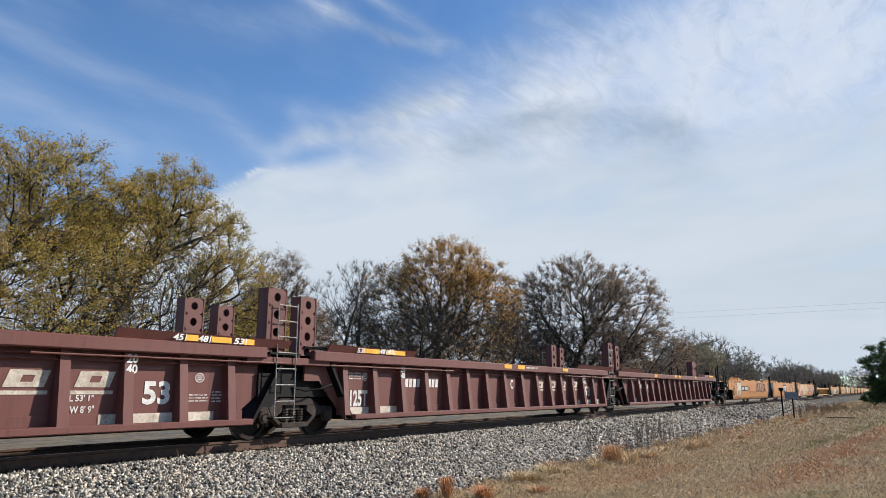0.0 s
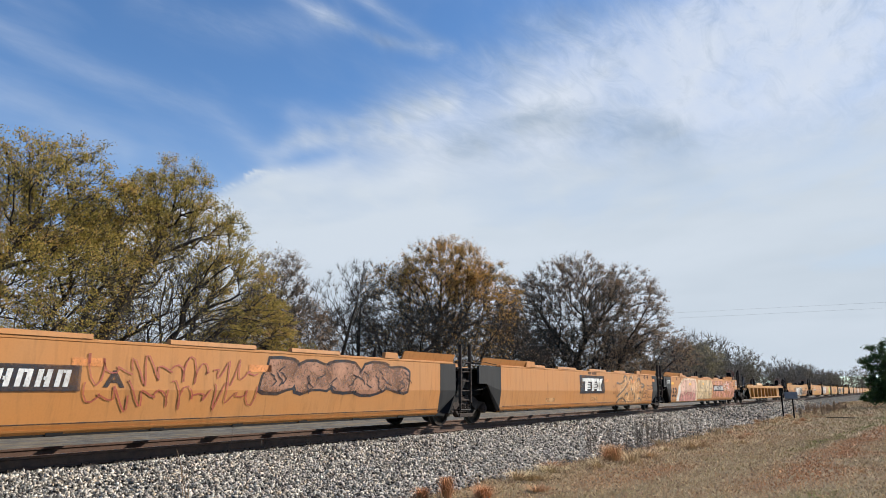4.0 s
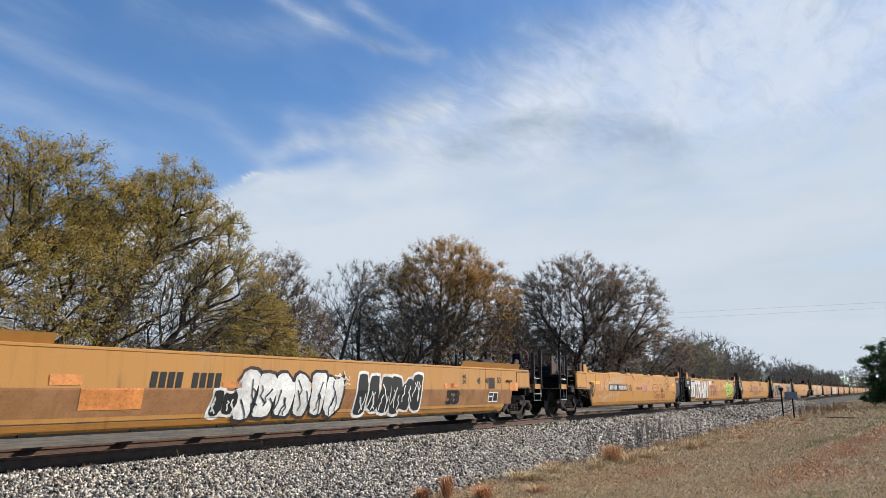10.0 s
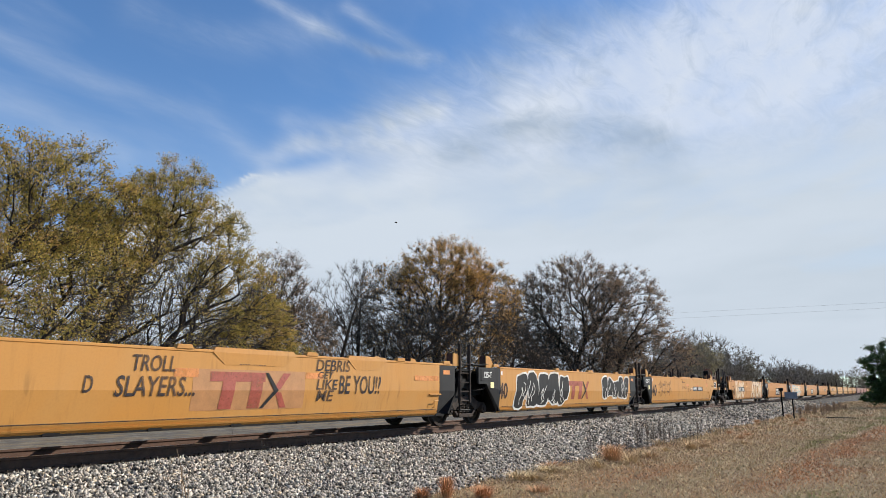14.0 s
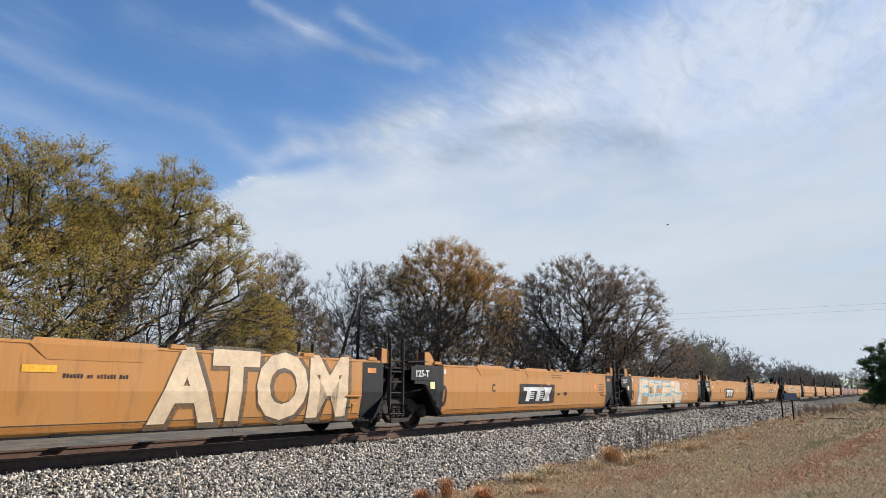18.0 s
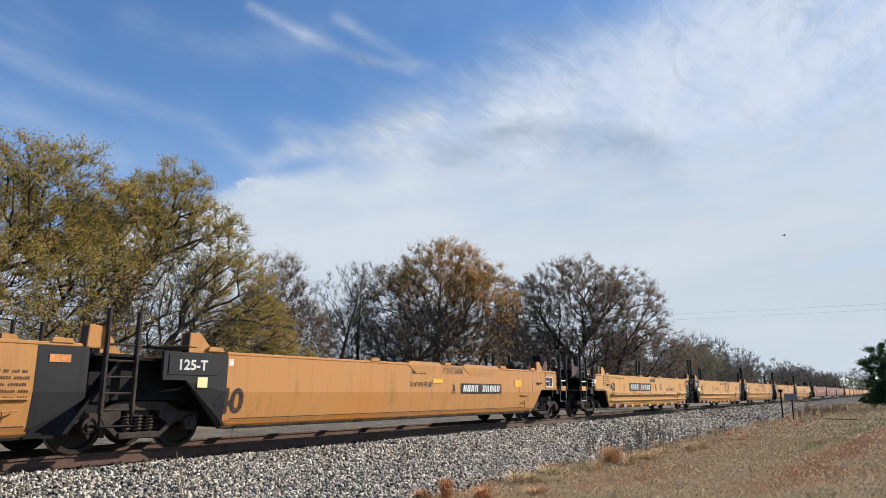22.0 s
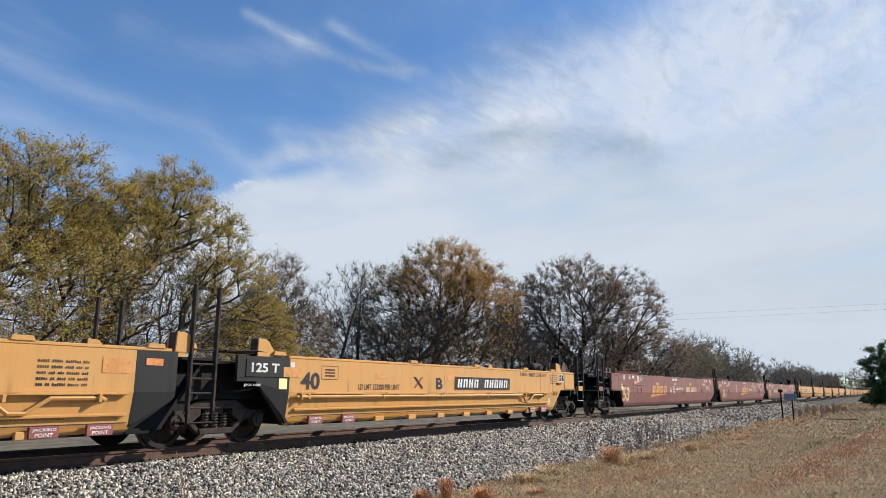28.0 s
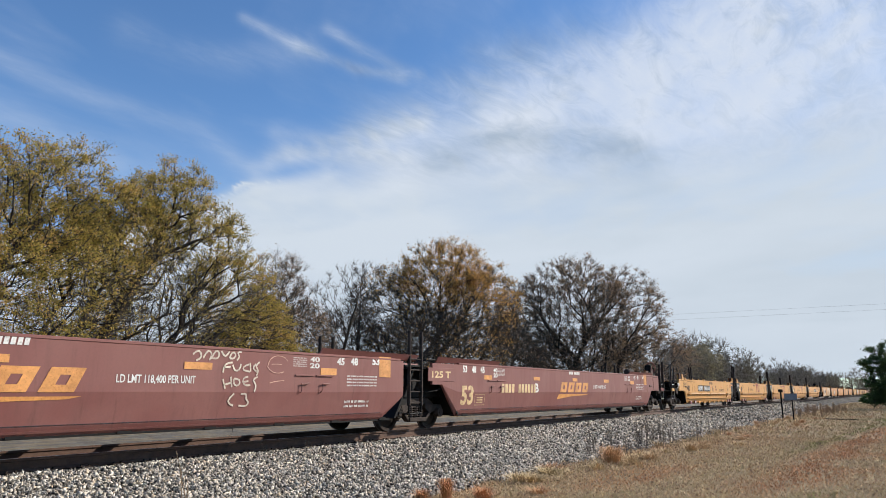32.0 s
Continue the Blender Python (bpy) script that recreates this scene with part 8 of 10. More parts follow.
piece(cars["Z", 0], -2.28, 0.49, 0.31, 1.35, 'white', 'ink', 6, 61)
piece(cars["Z", 0], 0.96, 3.43, 0.35, 1.33, 'charcoal', 'white', 6, 63)
chars(cars["Z", 0], -4.01, -2.62, 0.97, 1.22, 'charcoal', 9)
patch(cars["Z", 0], -2.60, -2.17, 0.97, 1.08, 'reflect_old')
patch(cars["Z", 0], -0.49, -0.02, 0.97, 1.07, 'reflect_old')
patch(cars["Z", 0], 1.82, 2.26, 0.98, 1.08, 'reflect_old')
patch(cars["Z", 0], 4.74, 5.16, 1.01, 1.11, 'reflect_old')
piece(cars["Z", 0], -2.81, -2.27, 0.47, 0.96, 'charcoal', 'white', 2, 65)
scrib(cars["Z", 0], 0.30, 0.72, 0.95, 1.35, 'white', 66)
txt(cars["Z", 0], 4.58, 5.08, 0.58, 0.92, '53', 'charcoal')
patch(cars["Z", 0], 6.75, 7.11, 0.98, 1.29, 'ink')
plaque(cars["Z", 0], 6.76, 7.32, 0.60, 0.89, 'charcoal')
patch(cars["Z", 0], 4.44, 4.89, 0.98, 1.11, 'reflect_old')
patch(cars["Z", 0], 8.03, 8.56, 0.92, 1.17, 'reflect_old')
stack(cars["Z", 0], 5.33, 5.51, 1.11, 1.35, '40', '20', 'ink')
txt(cars["Z", 0], 6.11, 6.28, 1.12, 1.27, '45', 'ink')
txt(cars["Z", 0], 6.55, 6.73, 1.13, 1.28, '48', 'ink')
txt(cars["Z", 0], 7.27, 7.46, 1.14, 1.30, '53', 'ink')
patch(cars["Z", 0], -7.72, -7.38, 0.99, 1.31, 'ink')
patch(cars["Z", 0], -8.89, -8.40, 0.93, 1.16, 'reflect_old')
patch(cars["Z", 0], -5.56, -5.10, 1.00, 1.15, 'reflect_old')
txt(cars["C", 0], -6.50, -6.02, 0.70, 1.17, '40', 'ink')
number_panel(cars["C", 0], -4.42, -2.19, 0.92, 1.18, 10)
frame_mark(cars["C", 0], -2.05, -1.81, 0.90, 1.16, 'ink')
txt(cars["C", 0], -1.75, -1.62, 0.92, 1.17, 'B', 'ink')
patch(cars["C", 0], -6.37, -5.92, 1.17, 1.29, 'reflect')
patch(cars["C", 0], -5.88, -5.42, 1.17, 1.29, 'reflect')
patch(cars["C", 0], -1.42, -0.90, 1.16, 1.26, 'reflect_old')
patch(cars["C", 0], 0.23, 0.74, 1.16, 1.28, 'reflect_old')
scrib(cars["C", 0], -5.44, -3.20, 0.37, 1.47, 'cream', 71)
scrib(cars["C", 0], -7.59, -6.67, 0.61, 1.13, 'ink', 72)
scrib(cars["C", 0], -5.78, -5.10, 0.62, 1.22, 'pink', 73)
scrib(cars["C", 0], -4.29, -2.37, 1.16, 1.54, 'cream', 78)
scrawl(cars["C", 0], 1.99, 3.59, 0.48, 0.85, 'my lips', 'red')
txt(cars["C", 0], -1.02, -0.11, 0.97, 1.08, 'LD LMT 119900 PER UNIT', 'ink')
txt(cars["C", 0], 2.80, 3.21, 0.87, 0.99, 'GW52BM', 'ink')
txt(cars["C", 0], 2.86, 3.16, 1.00, 1.09, 'L-260-1', 'ink')
patch(cars["C", 0], 4.32, 4.82, 1.16, 1.28, 'reflect_old')
patch(cars["C", 0], 4.81, 5.28, 1.17, 1.28, 'reflect')
bars(cars["C", 0], 1.98, 2.78, 1.41, 1.54, 'ink', 2)
end_sign(cars["C", 1], -7.30, -6.46, 1.25, 1.54, '125-T')
word(cars["C", 1], -5.30, -2.17, 0.45, 1.52, 'TRAIN', 'white', 'ink')
word(cars["C", 1], -6.22, -5.40, 0.53, 1.42, 'II', 'white', 'ink')
patch(cars["C", 1], -1.83, -1.21, 1.28, 1.50, 'white')
patch(cars["C", 1], -1.86, 0.68, 0.60, 1.29, 'brown_wash')
red_mark(cars["C", 1], -1.61, 0.24, 0.63, 1.24, 'red')
scrib(cars["C", 1], 1.24, 2.23, 0.78, 1.51, 'ink', 83)
patch(cars["C", 1], -2.29, -1.85, 1.17, 1.29, 'reflect')
patch(cars["C", 1], 2.24, 2.71, 1.18, 1.32, 'reflect')
patch(cars["C", 1], 4.46, 5.38, 1.17, 1.32, 'reflect')
patch(cars["C", 1], 0.69, 1.13, 1.17, 1.28, 'reflect_old')
chars(cars["C", 1], -0.97, -0.34, 1.40, 1.51, 'ink', 10)
end_sign(cars["C", 2], -7.41, -6.49, 1.21, 1.54, '125-T')
txt(cars["C", 2], -6.35, -5.85, 0.68, 1.14, '40', 'ink')
scrawl(cars["C", 2], -3.00, -2.23, 1.23, 1.48, 'TROLL', 'ink')
scrawl(cars["C", 2], -3.25, -1.83, 0.84, 1.15, 'SLAYERS...', 'ink')
scrawl(cars["C", 2], -3.75, -3.6, 0.9, 1.14, 'D', 'ink')
patch(cars["C", 2], -1.88, 0.74, 0.59, 1.29, 'brown_wash')
red_mark(cars["C", 2], -1.54, 0.34, 0.61, 1.25, 'red')
scrawl(cars["C", 2], 1.74, 3.14, 0.86, 1.24, 'BE YOU!?', 'ink')
scrawl(cars["C", 2], 1.04, 2.08, 1.32, 1.55, 'DEBRIS', 'ink')
scrawl(cars["C", 2], 1.10, 1.56, 1.17, 1.30, 'GET', 'ink')
scrawl(cars["C", 2], 1.07, 1.70, 0.95, 1.15, 'LIKE', 'ink')
scrawl(cars["C", 2], 1.09, 1.59, 0.72, 0.93, 'ME', 'ink')
patch(cars["C", 2], -2.25, -1.78, 1.15, 1.29, 'reflect_old')
patch(cars["C", 2], 0.75, 1.23, 1.16, 1.28, 'reflect_old')
patch(cars["C", 2], 4.46, 5.50, 1.17, 1.29, 'reflect_old')
chars(cars["C", 2], -0.92, -0.29, 1.38, 1.50, 'ink', 10)
patch(cars["C", 2], -6.25, -5.28, 1.17, 1.28, 'reflect_old')
end_sign(cars["C", 3], -7.29, -6.52, 1.31, 1.56, '125-T')
txt(cars["C", 3], -6.21, -5.72, 0.71, 1.14, '40', 'ink')
piece(cars["C", 3], -5.21, -1.16, 0.29, 1.57, 'charcoal', 'white', 5, 91)
red_mark(cars["C", 3], -1.10, 0.82, 0.63, 1.27, 'red')
piece(cars["C", 3], 2.2, 5.3, 0.55, 1.5, "charcoal", "white", 5, 93)
end_sign(cars["C", 4], -7.35, -6.35, 1.24, 1.5, "125-T")
txt(cars["C", 4], -6.1, -5.5, 0.7, 1.2, "40", "ink")
number_panel(cars["C", 4], 1.48, 3.76, 0.92, 1.16, 10)
txt(cars["C", 4], 0.83, 0.95, 0.92, 1.10, 'A', 'ink')
frame_mark(cars["C", 4], 0.40, 0.65, 0.88, 1.15, 'ink')
txt(cars["C", 4], -0.82, 0.10, 1.05, 1.15, 'LD LMT 119900 PER UNIT', 'ink')
patch(cars["C", 4], 4.66, 5.10, 1.16, 1.39, 'reflect_old')
patch(cars["C", 4], 0.11, 0.60, 1.16, 1.29, 'reflect_old')
patch(cars["C", 4], 2.33, 2.80, 1.15, 1.26, 'reflect_old')
scrib(cars["C", 4], 0.97, 1.40, 0.98, 1.24, 'white', 95)
plaque(cars["C", 4], 6.85, 7.46, 1.12, 1.46, 'white')
chars(cars["C", 4], -0.74, -0.13, 1.35, 1.47, 'ink', 11)
bars(cars["C", 4], 2.23, 3.03, 1.37, 1.51, 'ink', 2)
scrib(cars["C", 4], -5.2, -3.0, 0.6, 1.5, "ink", 96)
flap(cars["C", 4], -0.91, 0.60, 1.29, 1.72)
flap(cars["C", 4], 1.65, 3.63, 1.30, 1.71)
flap(cars["D", 4], -0.84, 0.60, 1.30, 1.71)
flap(cars["D", 4], 1.69, 3.64, 1.32, 1.72)
flap(cars["D", 3], -4.41, -2.60, 1.29, 1.58)
flap(cars["D", 3], -1.35, 0.45, 1.33, 1.60)
flap(cars["D", 3], 1.62, 3.33, 1.32, 1.61)
flap(cars["C", 0], -4.42, -2.88, 1.33, 1.60)
flap(cars["C", 0], -1.43, 0.15, 1.34, 1.62)
flap(cars["C", 0], 1.57, 3.41, 1.35, 1.61)
flap(cars["C", 2], -1.52, 0.45, 1.29, 1.59)
flap(cars["C", 2], 1.99, 3.34, 1.32, 1.61)
flap(cars["D", 1], -4.53, -2.84, 1.34, 1.60)
flap(cars["D", 1], -1.53, 0.17, 1.35, 1.59)
flap(cars["D", 0], -4.42, -2.85, 1.34, 1.63)
flap(cars["D", 0], -1.42, 0.55, 1.35, 1.61)
word(cars["D", 0], -5.53, -2.34, 0.34, 1.64, 'RUMS', 'pale_cream', 'tan_wash')
number_panel(cars["D", 0], -4.53, -2.30, 0.88, 1.20, 10)
txt(cars["D", 0], -2.11, -1.94, 0.95, 1.18, 'B', 'ink')
word(cars["D", 0], 0.49, 5.15, 0.29, 1.67, 'ATOM', 'pale_cream', 'smoke')
patch(cars["D", 0], -3.63, -3.17, 1.19, 1.30, 'reflect')
patch(cars["D", 0], -1.49, -1.02, 1.19, 1.29, 'reflect')
patch(cars["D", 0], 4.60, 4.96, 1.15, 1.32, 'reflect')
bars(cars["D", 0], -0.92, 0.11, 1.09, 1.22, 'ink', 1)
txt(cars["D", 0], -6.42, -5.83, 0.66, 1.08, '40', 'ink')
end_sign(cars["D", 1], -7.65, -6.67, 1.24, 1.54, '125-T')
txt(cars["D", 1], -6.65, -6.05, 0.57, 1.07, '40', 'ink')
txt(cars["D", 1], -3.64, -3.48, 0.93, 1.14, 'C', 'ink')
logo_panel(cars["D", 1], -1.92, 0.69, 0.55, 1.17)
patch(cars["D", 1], 0.11, 0.33, 1.14, 1.24, 'reflect_old')
patch(cars["D", 1], 2.21, 2.60, 1.13, 1.24, 'reflect_old')
patch(cars["D", 1], 4.30, 4.77, 1.04, 1.24, 'reflect_old')
# two dents in the side: their shade is painted as flat dark smudges
smudge(cars["D", 1], 0.91, 1.16, 0.80, 0.89, 'ink')
smudge(cars["D", 1], 1.41, 1.78, 0.79, 0.93, 'ink')
bars(cars["D", 1], 0.39, 1.34, 1.37, 1.53, 'ink', 2)
bars(cars["D", 1], 4.82, 5.37, 0.86, 1.27, 'ink', 4)
end_sign(cars["D", 2], -7.62, -6.62, 1.25, 1.57, '125-T')
txt(cars["D", 2], -6.59, -6.00, 0.59, 0.99, '40', 'ink')
txt(cars["D", 2], -3.65, -3.47, 0.89, 1.13, 'D', 'ink', 4.4)
patch(cars["D", 2], -3.75, -3.29, 1.15, 1.27, 'reflect', 4.4)
patch(cars["D", 2], -1.56, -1.17, 1.15, 1.26, 'reflect', 4.4)
patch(cars["D", 2], 0.00, 0.43, 1.14, 1.26, 'reflect', 4.4)
patch(cars["D", 2], 2.28, 2.72, 1.17, 1.28, 'reflect_old')
patch(cars["D", 2], -5.85, -5.54, 1.01, 1.29, 'reflect_old')
chars(cars["D", 2], -0.96, -0.28, 1.37, 1.48, 'band', 8)
end_sign(cars["D", 3], -7.58, -6.59, 1.24, 1.55, '125-T')
txt(cars["D", 3], -6.53, -5.97, 0.57, 1.00, '40', 'ink')
txt(cars["D", 3], -3.55, -3.39, 0.91, 1.15, 'E', 'ink')
logo_panel(cars["D", 3], -1.86, 0.76, 0.55, 1.15)
patch(cars["D", 3], -5.83, -5.42, 1.15, 1.27, 'reflect')
patch(cars["D", 3], -3.67, -3.23, 1.15, 1.26, 'reflect_old')
patch(cars["D", 3], -1.40, 0.57, 1.18, 1.28, 'reflect_old')
patch(cars["D", 3], 2.31, 2.94, 1.15, 1.28, 'reflect_old')
smudge(cars["D", 3], 1.93, 2.27, 0.84, 1.24, 'cream')
patch_end(cars["D", 3], -7.11, -6.92, 0.95, 1.17, 'pale_yellow')
smudge(cars["D", 3], -2.46, -1.92, 0.85, 1.16, 'band')
bars(cars["D", 3], 4.99, 5.58, 0.81, 1.25, 'ink', 5)
end_sign(cars["D", 4], -7.40, -6.44, 1.22, 1.54, '125-T')
txt(cars["D", 4], -6.39, -5.82, 0.57, 0.98, '40', 'ink')
number_panel(cars["D", 4], 1.57, 3.81, 0.89, 1.16, 10)
txt(cars["D", 4], 1.14, 1.29, 0.89, 1.15, 'A', 'ink')
patch(cars["D", 4], 0.23, 0.67, 1.15, 1.26, 'reflect')
patch(cars["D", 4], 4.68, 5.13, 1.08, 1.30, 'reflect')
txt(cars["D", 4], -0.74, 0.21, 1.06, 1.17, 'LD LMT 89900 PER UNIT', 'ink')
plaque(cars["D", 4], 6.91, 7.45, 1.09, 1.44, 'white')
txt(cars["D", 4], 0.69, 1.67, 1.40, 1.55, 'WT. FOR 20 FT. CONTAINER', 'ink')
chars(cars["D", 4], -0.67, -0.06, 1.37, 1.46, 'ink', 11)
txt(cars["E", 0], -6.18, -5.64, 0.98, 1.31, '40', 'ink')
number_panel(cars["E", 0], -3.81, -0.72, 0.98, 1.33, 10)
txt(cars["E", 0], -0.08, 0.20, 1.00, 1.30, 'A', 'ink')
bars(cars["E", 0], -6.03, -4.50, 1.46, 1.57, 'ink', 1)
bars(cars["E", 0], -6.97, -6.18, 1.22, 1.59, 'ink', 5)
frame_mark(cars["E", 0], -4.63, -4.36, 0.98, 1.26, 'red')
cross(cars["E", 0], 0.69, 1.14, 1.03, 1.34)
plaque(cars["E", 0], -8.19, -7.97, 1.16, 1.42, 'ink')
patch(cars["E", 0], -7.92, -7.59, 1.26, 1.41, 'white')
txt(cars["E", 0], 1.83, 3.27, 0.98, 1.13, 'LD LMT 123300 PER UNIT', 'ink')
patch(cars["E", 0], 2.33, 2.76, 1.21, 1.32, 'reflect_old')
patch(cars["E", 0], -0.59, -0.14, 1.19, 1.32, 'reflect_old')
patch(cars["E", 0], 5.11, 5.55, 1.23, 1.44, 'reflect_old')
chars(cars["E", 0], -0.82, 0.05, 1.40, 1.54, 'ink', 11)
bars(cars["E", 0], 4.21, 4.76, 0.99, 1.40, 'ink', 5)
end_sign(cars["E", 1], -7.26, -6.60, 1.28, 1.52, '125 T')
txt(cars["E", 1], -5.99, -5.47, 0.98, 1.34, '40', 'ink')
txt(cars["E", 1], -2.96, -2.76, 1.01, 1.27, 'E', 'ink')
txt(cars["E", 1], -2.41, -1.00, 1.06, 1.22, 'LD LMT 123300 PER UNIT', 'ink')
red_mark(cars["E", 1], 0.36, 2.20, 0.94, 1.60, 'red')
patch(cars["E", 1], -6.42, -6.03, 1.20, 1.43, 'gold')
patch(cars["E", 1], -3.60, -3.16, 1.21, 1.32, 'gold')
frame_mark(cars["E", 1], -5.38, -4.88, 1.18, 1.45, 'ink')
patch(cars["E", 1], 2.96, 3.40, 1.21, 1.33, 'gold')
patch(cars["E", 1], 5.11, 5.56, 1.21, 1.44, 'gold')
chars(cars["E", 1], -0.83, 0.04, 1.40, 1.52, 'ink', 11)
bars(cars["E", 1], 4.18, 4.93, 0.99, 1.40, 'ink', 5)
bars(cars["E", 1], -5.69, -4.45, 0.54, 0.65, 'ink', 1)
patch_end(cars["E", 1], -6.69, -6.50, 1.01, 1.20, 'pale_yellow')
end_sign(cars["E", 2], -7.26, -6.60, 1.28, 1.52, '125 T')
txt(cars["E", 2], -5.99, -5.47, 0.98, 1.34, '40', 'ink')
txt(cars["E", 2], -2.96, -2.76, 1.01, 1.27, 'D', 'ink')
txt(cars["E", 2], -2.41, -1.00, 1.06, 1.22, 'LD LMT 123300 PER UNIT', 'ink')
red_mark(cars["E", 2], 0.36, 2.20, 0.94, 1.60, 'red')
patch(cars["E", 2], -6.42, -6.03, 1.20, 1.43, 'gold')
patch(cars["E", 2], -3.60, -3.16, 1.21, 1.32, 'gold')
frame_mark(cars["E", 2], -5.38, -4.88, 1.18, 1.45, 'ink')
patch(cars["E", 2], 2.96, 3.40, 1.21, 1.33, 'gold')
patch(cars["E", 2], 5.11, 5.56, 1.21, 1.44, 'gold')
chars(cars["E", 2], -0.83, 0.04, 1.40, 1.52, 'ink', 11)
bars(cars["E", 2], 4.18, 4.93, 0.99, 1.40, 'ink', 5)
bars(cars["E", 2], -5.69, -4.45, 0.54, 0.65, 'ink', 1)
patch_end(cars["E", 2], -6.69, -6.50, 1.01, 1.20, 'pale_yellow')
end_sign(cars["E", 3], -7.26, -6.60, 1.28, 1.52, '125 T')
txt(cars["E", 3], -5.99, -5.47, 0.98, 1.34, '40', 'ink')
txt(cars["E", 3], -2.96, -2.76, 1.01, 1.27, 'C', 'ink')
txt(cars["E", 3], -2.41, -1.00, 1.06, 1.22, 'LD LMT 123300 PER UNIT', 'ink')
red_mark(cars["E", 3], 0.36, 2.20, 0.94, 1.60, 'red')
patch(cars["E", 3], -6.42, -6.03, 1.20, 1.43, 'gold')
patch(cars["E", 3], -3.60, -3.16, 1.21, 1.32, 'gold')
frame_mark(cars["E", 3], -5.38, -4.88, 1.18, 1.45, 'ink')
patch(cars["E", 3], 2.96, 3.40, 1.21, 1.33, 'gold')
patch(cars["E", 3], 5.11, 5.56, 1.21, 1.44, 'gold')
chars(cars["E", 3], -0.83, 0.04, 1.40, 1.52, 'ink', 11)
bars(cars["E", 3], 4.18, 4.93, 0.99, 1.40, 'ink', 5)
bars(cars["E", 3], -5.69, -4.45, 0.54, 0.65, 'ink', 1)
patch_end(cars["E", 3], -6.69, -6.50, 1.01, 1.20, 'pale_yellow')
end_sign(cars["E", 4], -7.19, -6.53, 1.29, 1.57, '125 T')
txt(cars["E", 4], -5.91, -5.41, 0.99, 1.30, '40', 'ink')
frame_mark(cars["E", 4], -5.35, -4.84, 1.18, 1.46, 'ink')
txt(cars["E", 4], -4.18, -2.69, 0.98, 1.10, 'LD LMT 123300 PER UNIT', 'ink')
txt(cars["E", 4], -1.13, -0.87, 1.01, 1.27, 'B', 'ink')
number_panel(cars["E", 4], -0.27, 2.83, 0.99, 1.33, 10)
cross(cars["E", 4], -2.14, -1.71, 1.02, 1.29)
patch(cars["E", 4], -6.40, -5.92, 1.21, 1.40, 'gold')
patch(cars["E", 4], -3.58, -3.13, 1.23, 1.34, 'gold')
patch(cars["E", 4], -0.76, 0.45, 1.21, 1.36, 'gold')
txt(cars["E", 4], 3.55, 5.45, 1.42, 1.53, 'S-2054-11 REEFER CLEARANCE', 'ink')
txt(cars["E", 4], 5.88, 6.31, 0.82, 0.96, 'L 261-6', 'ink')
plaque(cars["E", 4], 6.48, 6.90, 1.28, 1.53, 'ink')
bars(cars["E", 4], 5.72, 6.31, 1.20, 1.53, 'ink', 5)
patch(cars["E", 4], 5.63, 5.78, 0.53, 0.72, 'white')
txt(cars["F", 0], -8.58, -7.77, 0.58, 1.12, '53', 'gold_pale')
swoosh_logo(cars["F", 0], -4.68, -1.76, 0.68, 1.24)
txt(cars["F", 0], -1.36, -1.14, 0.93, 1.17, 'A', 'white')
ring(cars["F", 0], -0.84, -0.50, 0.87, 1.24, 'white')
txt(cars["F", 0], -0.28, 1.15, 1.03, 1.17, 'LD LMT 118,300 PER UNIT', 'white')
chars(cars["F", 0], 1.77, 4.09, 0.95, 1.20, 'gold_pale', 11)
patch(cars["F", 0], -3.78, -3.34, 1.28, 1.38, 'gold')
patch(cars["F", 0], -0.60, -0.15, 1.30, 1.40, 'gold')
patch(cars["F", 0], 2.53, 3.00, 1.31, 1.42, 'gold')
patch(cars["F", 0], 5.61, 6.24, 1.31, 1.44, 'gold')
patch(cars["F", 0], 7.62, 7.93, 1.38, 1.70, 'gold')
chars(cars["F", 0], -0.85, 0.06, 1.51, 1.63, 'white', 11)
smudge(cars["F", 0], 1.03, 1.92, 0.83, 1.02, 'brown')
txt(cars["F", 0], -8.51, -8.29, 1.48, 1.64, '53', 'white')
txt(cars["F", 0], -7.78, -7.54, 1.50, 1.67, '45', 'white')
txt(cars["F", 0], -7.31, -7.06, 1.52, 1.68, '48', 'white')
stack(cars["F", 0], -6.62, -6.32, 1.37, 1.66, '40', '20', 'white')
bars(cars["F", 0], -6.24, -5.85, 1.41, 1.65, 'white', 4)
patch(cars["F", 0], -7.08, -6.62, 1.30, 1.42, 'gold')
patch(cars["F", 0], -8.78, -8.55, 1.04, 1.27, 'pale_yellow')
txt(cars["F", 0], 6.15, 6.33, 1.50, 1.67, '40', 'white')
txt(cars["F", 0], 6.62, 6.81, 1.51, 1.68, '48', 'white')
txt(cars["F", 0], 7.35, 7.55, 1.53, 1.71, '53', 'white')
bars(cars["F", 0], 6.52, 7.51, 1.05, 1.31, 'white', 4)
txt(cars["F", 1], -8.26, -7.67, 0.61, 1.08, '53', 'gold_pale')
txt(cars["F", 1], -7.72, -7.51, 1.46, 1.63, '48', 'white')
txt(cars["F", 1], -7.26, -7.04, 1.46, 1.63, '45', 'white')
txt(cars["F", 1], -8.20, -8.00, 1.46, 1.63, '53', 'white')
stack(cars["F", 1], -6.51, -6.28, 1.35, 1.61, '40', '20', 'white')
bars(cars["F", 1], -6.25, -5.81, 1.39, 1.62, 'white', 6)
frame_mark(cars["F", 1], -7.55, -7.00, 0.57, 0.86, 'gold_pale')
txt(cars["F", 1], -3.76, -3.54, 0.93, 1.19, 'C', 'white')
swoosh_logo(cars["F", 1], -2.05, 1.00, 0.69, 1.27)
txt(cars["F", 1], 1.29, 2.70, 1.05, 1.19, 'LD LMT 118,400 PER UNIT', 'white')
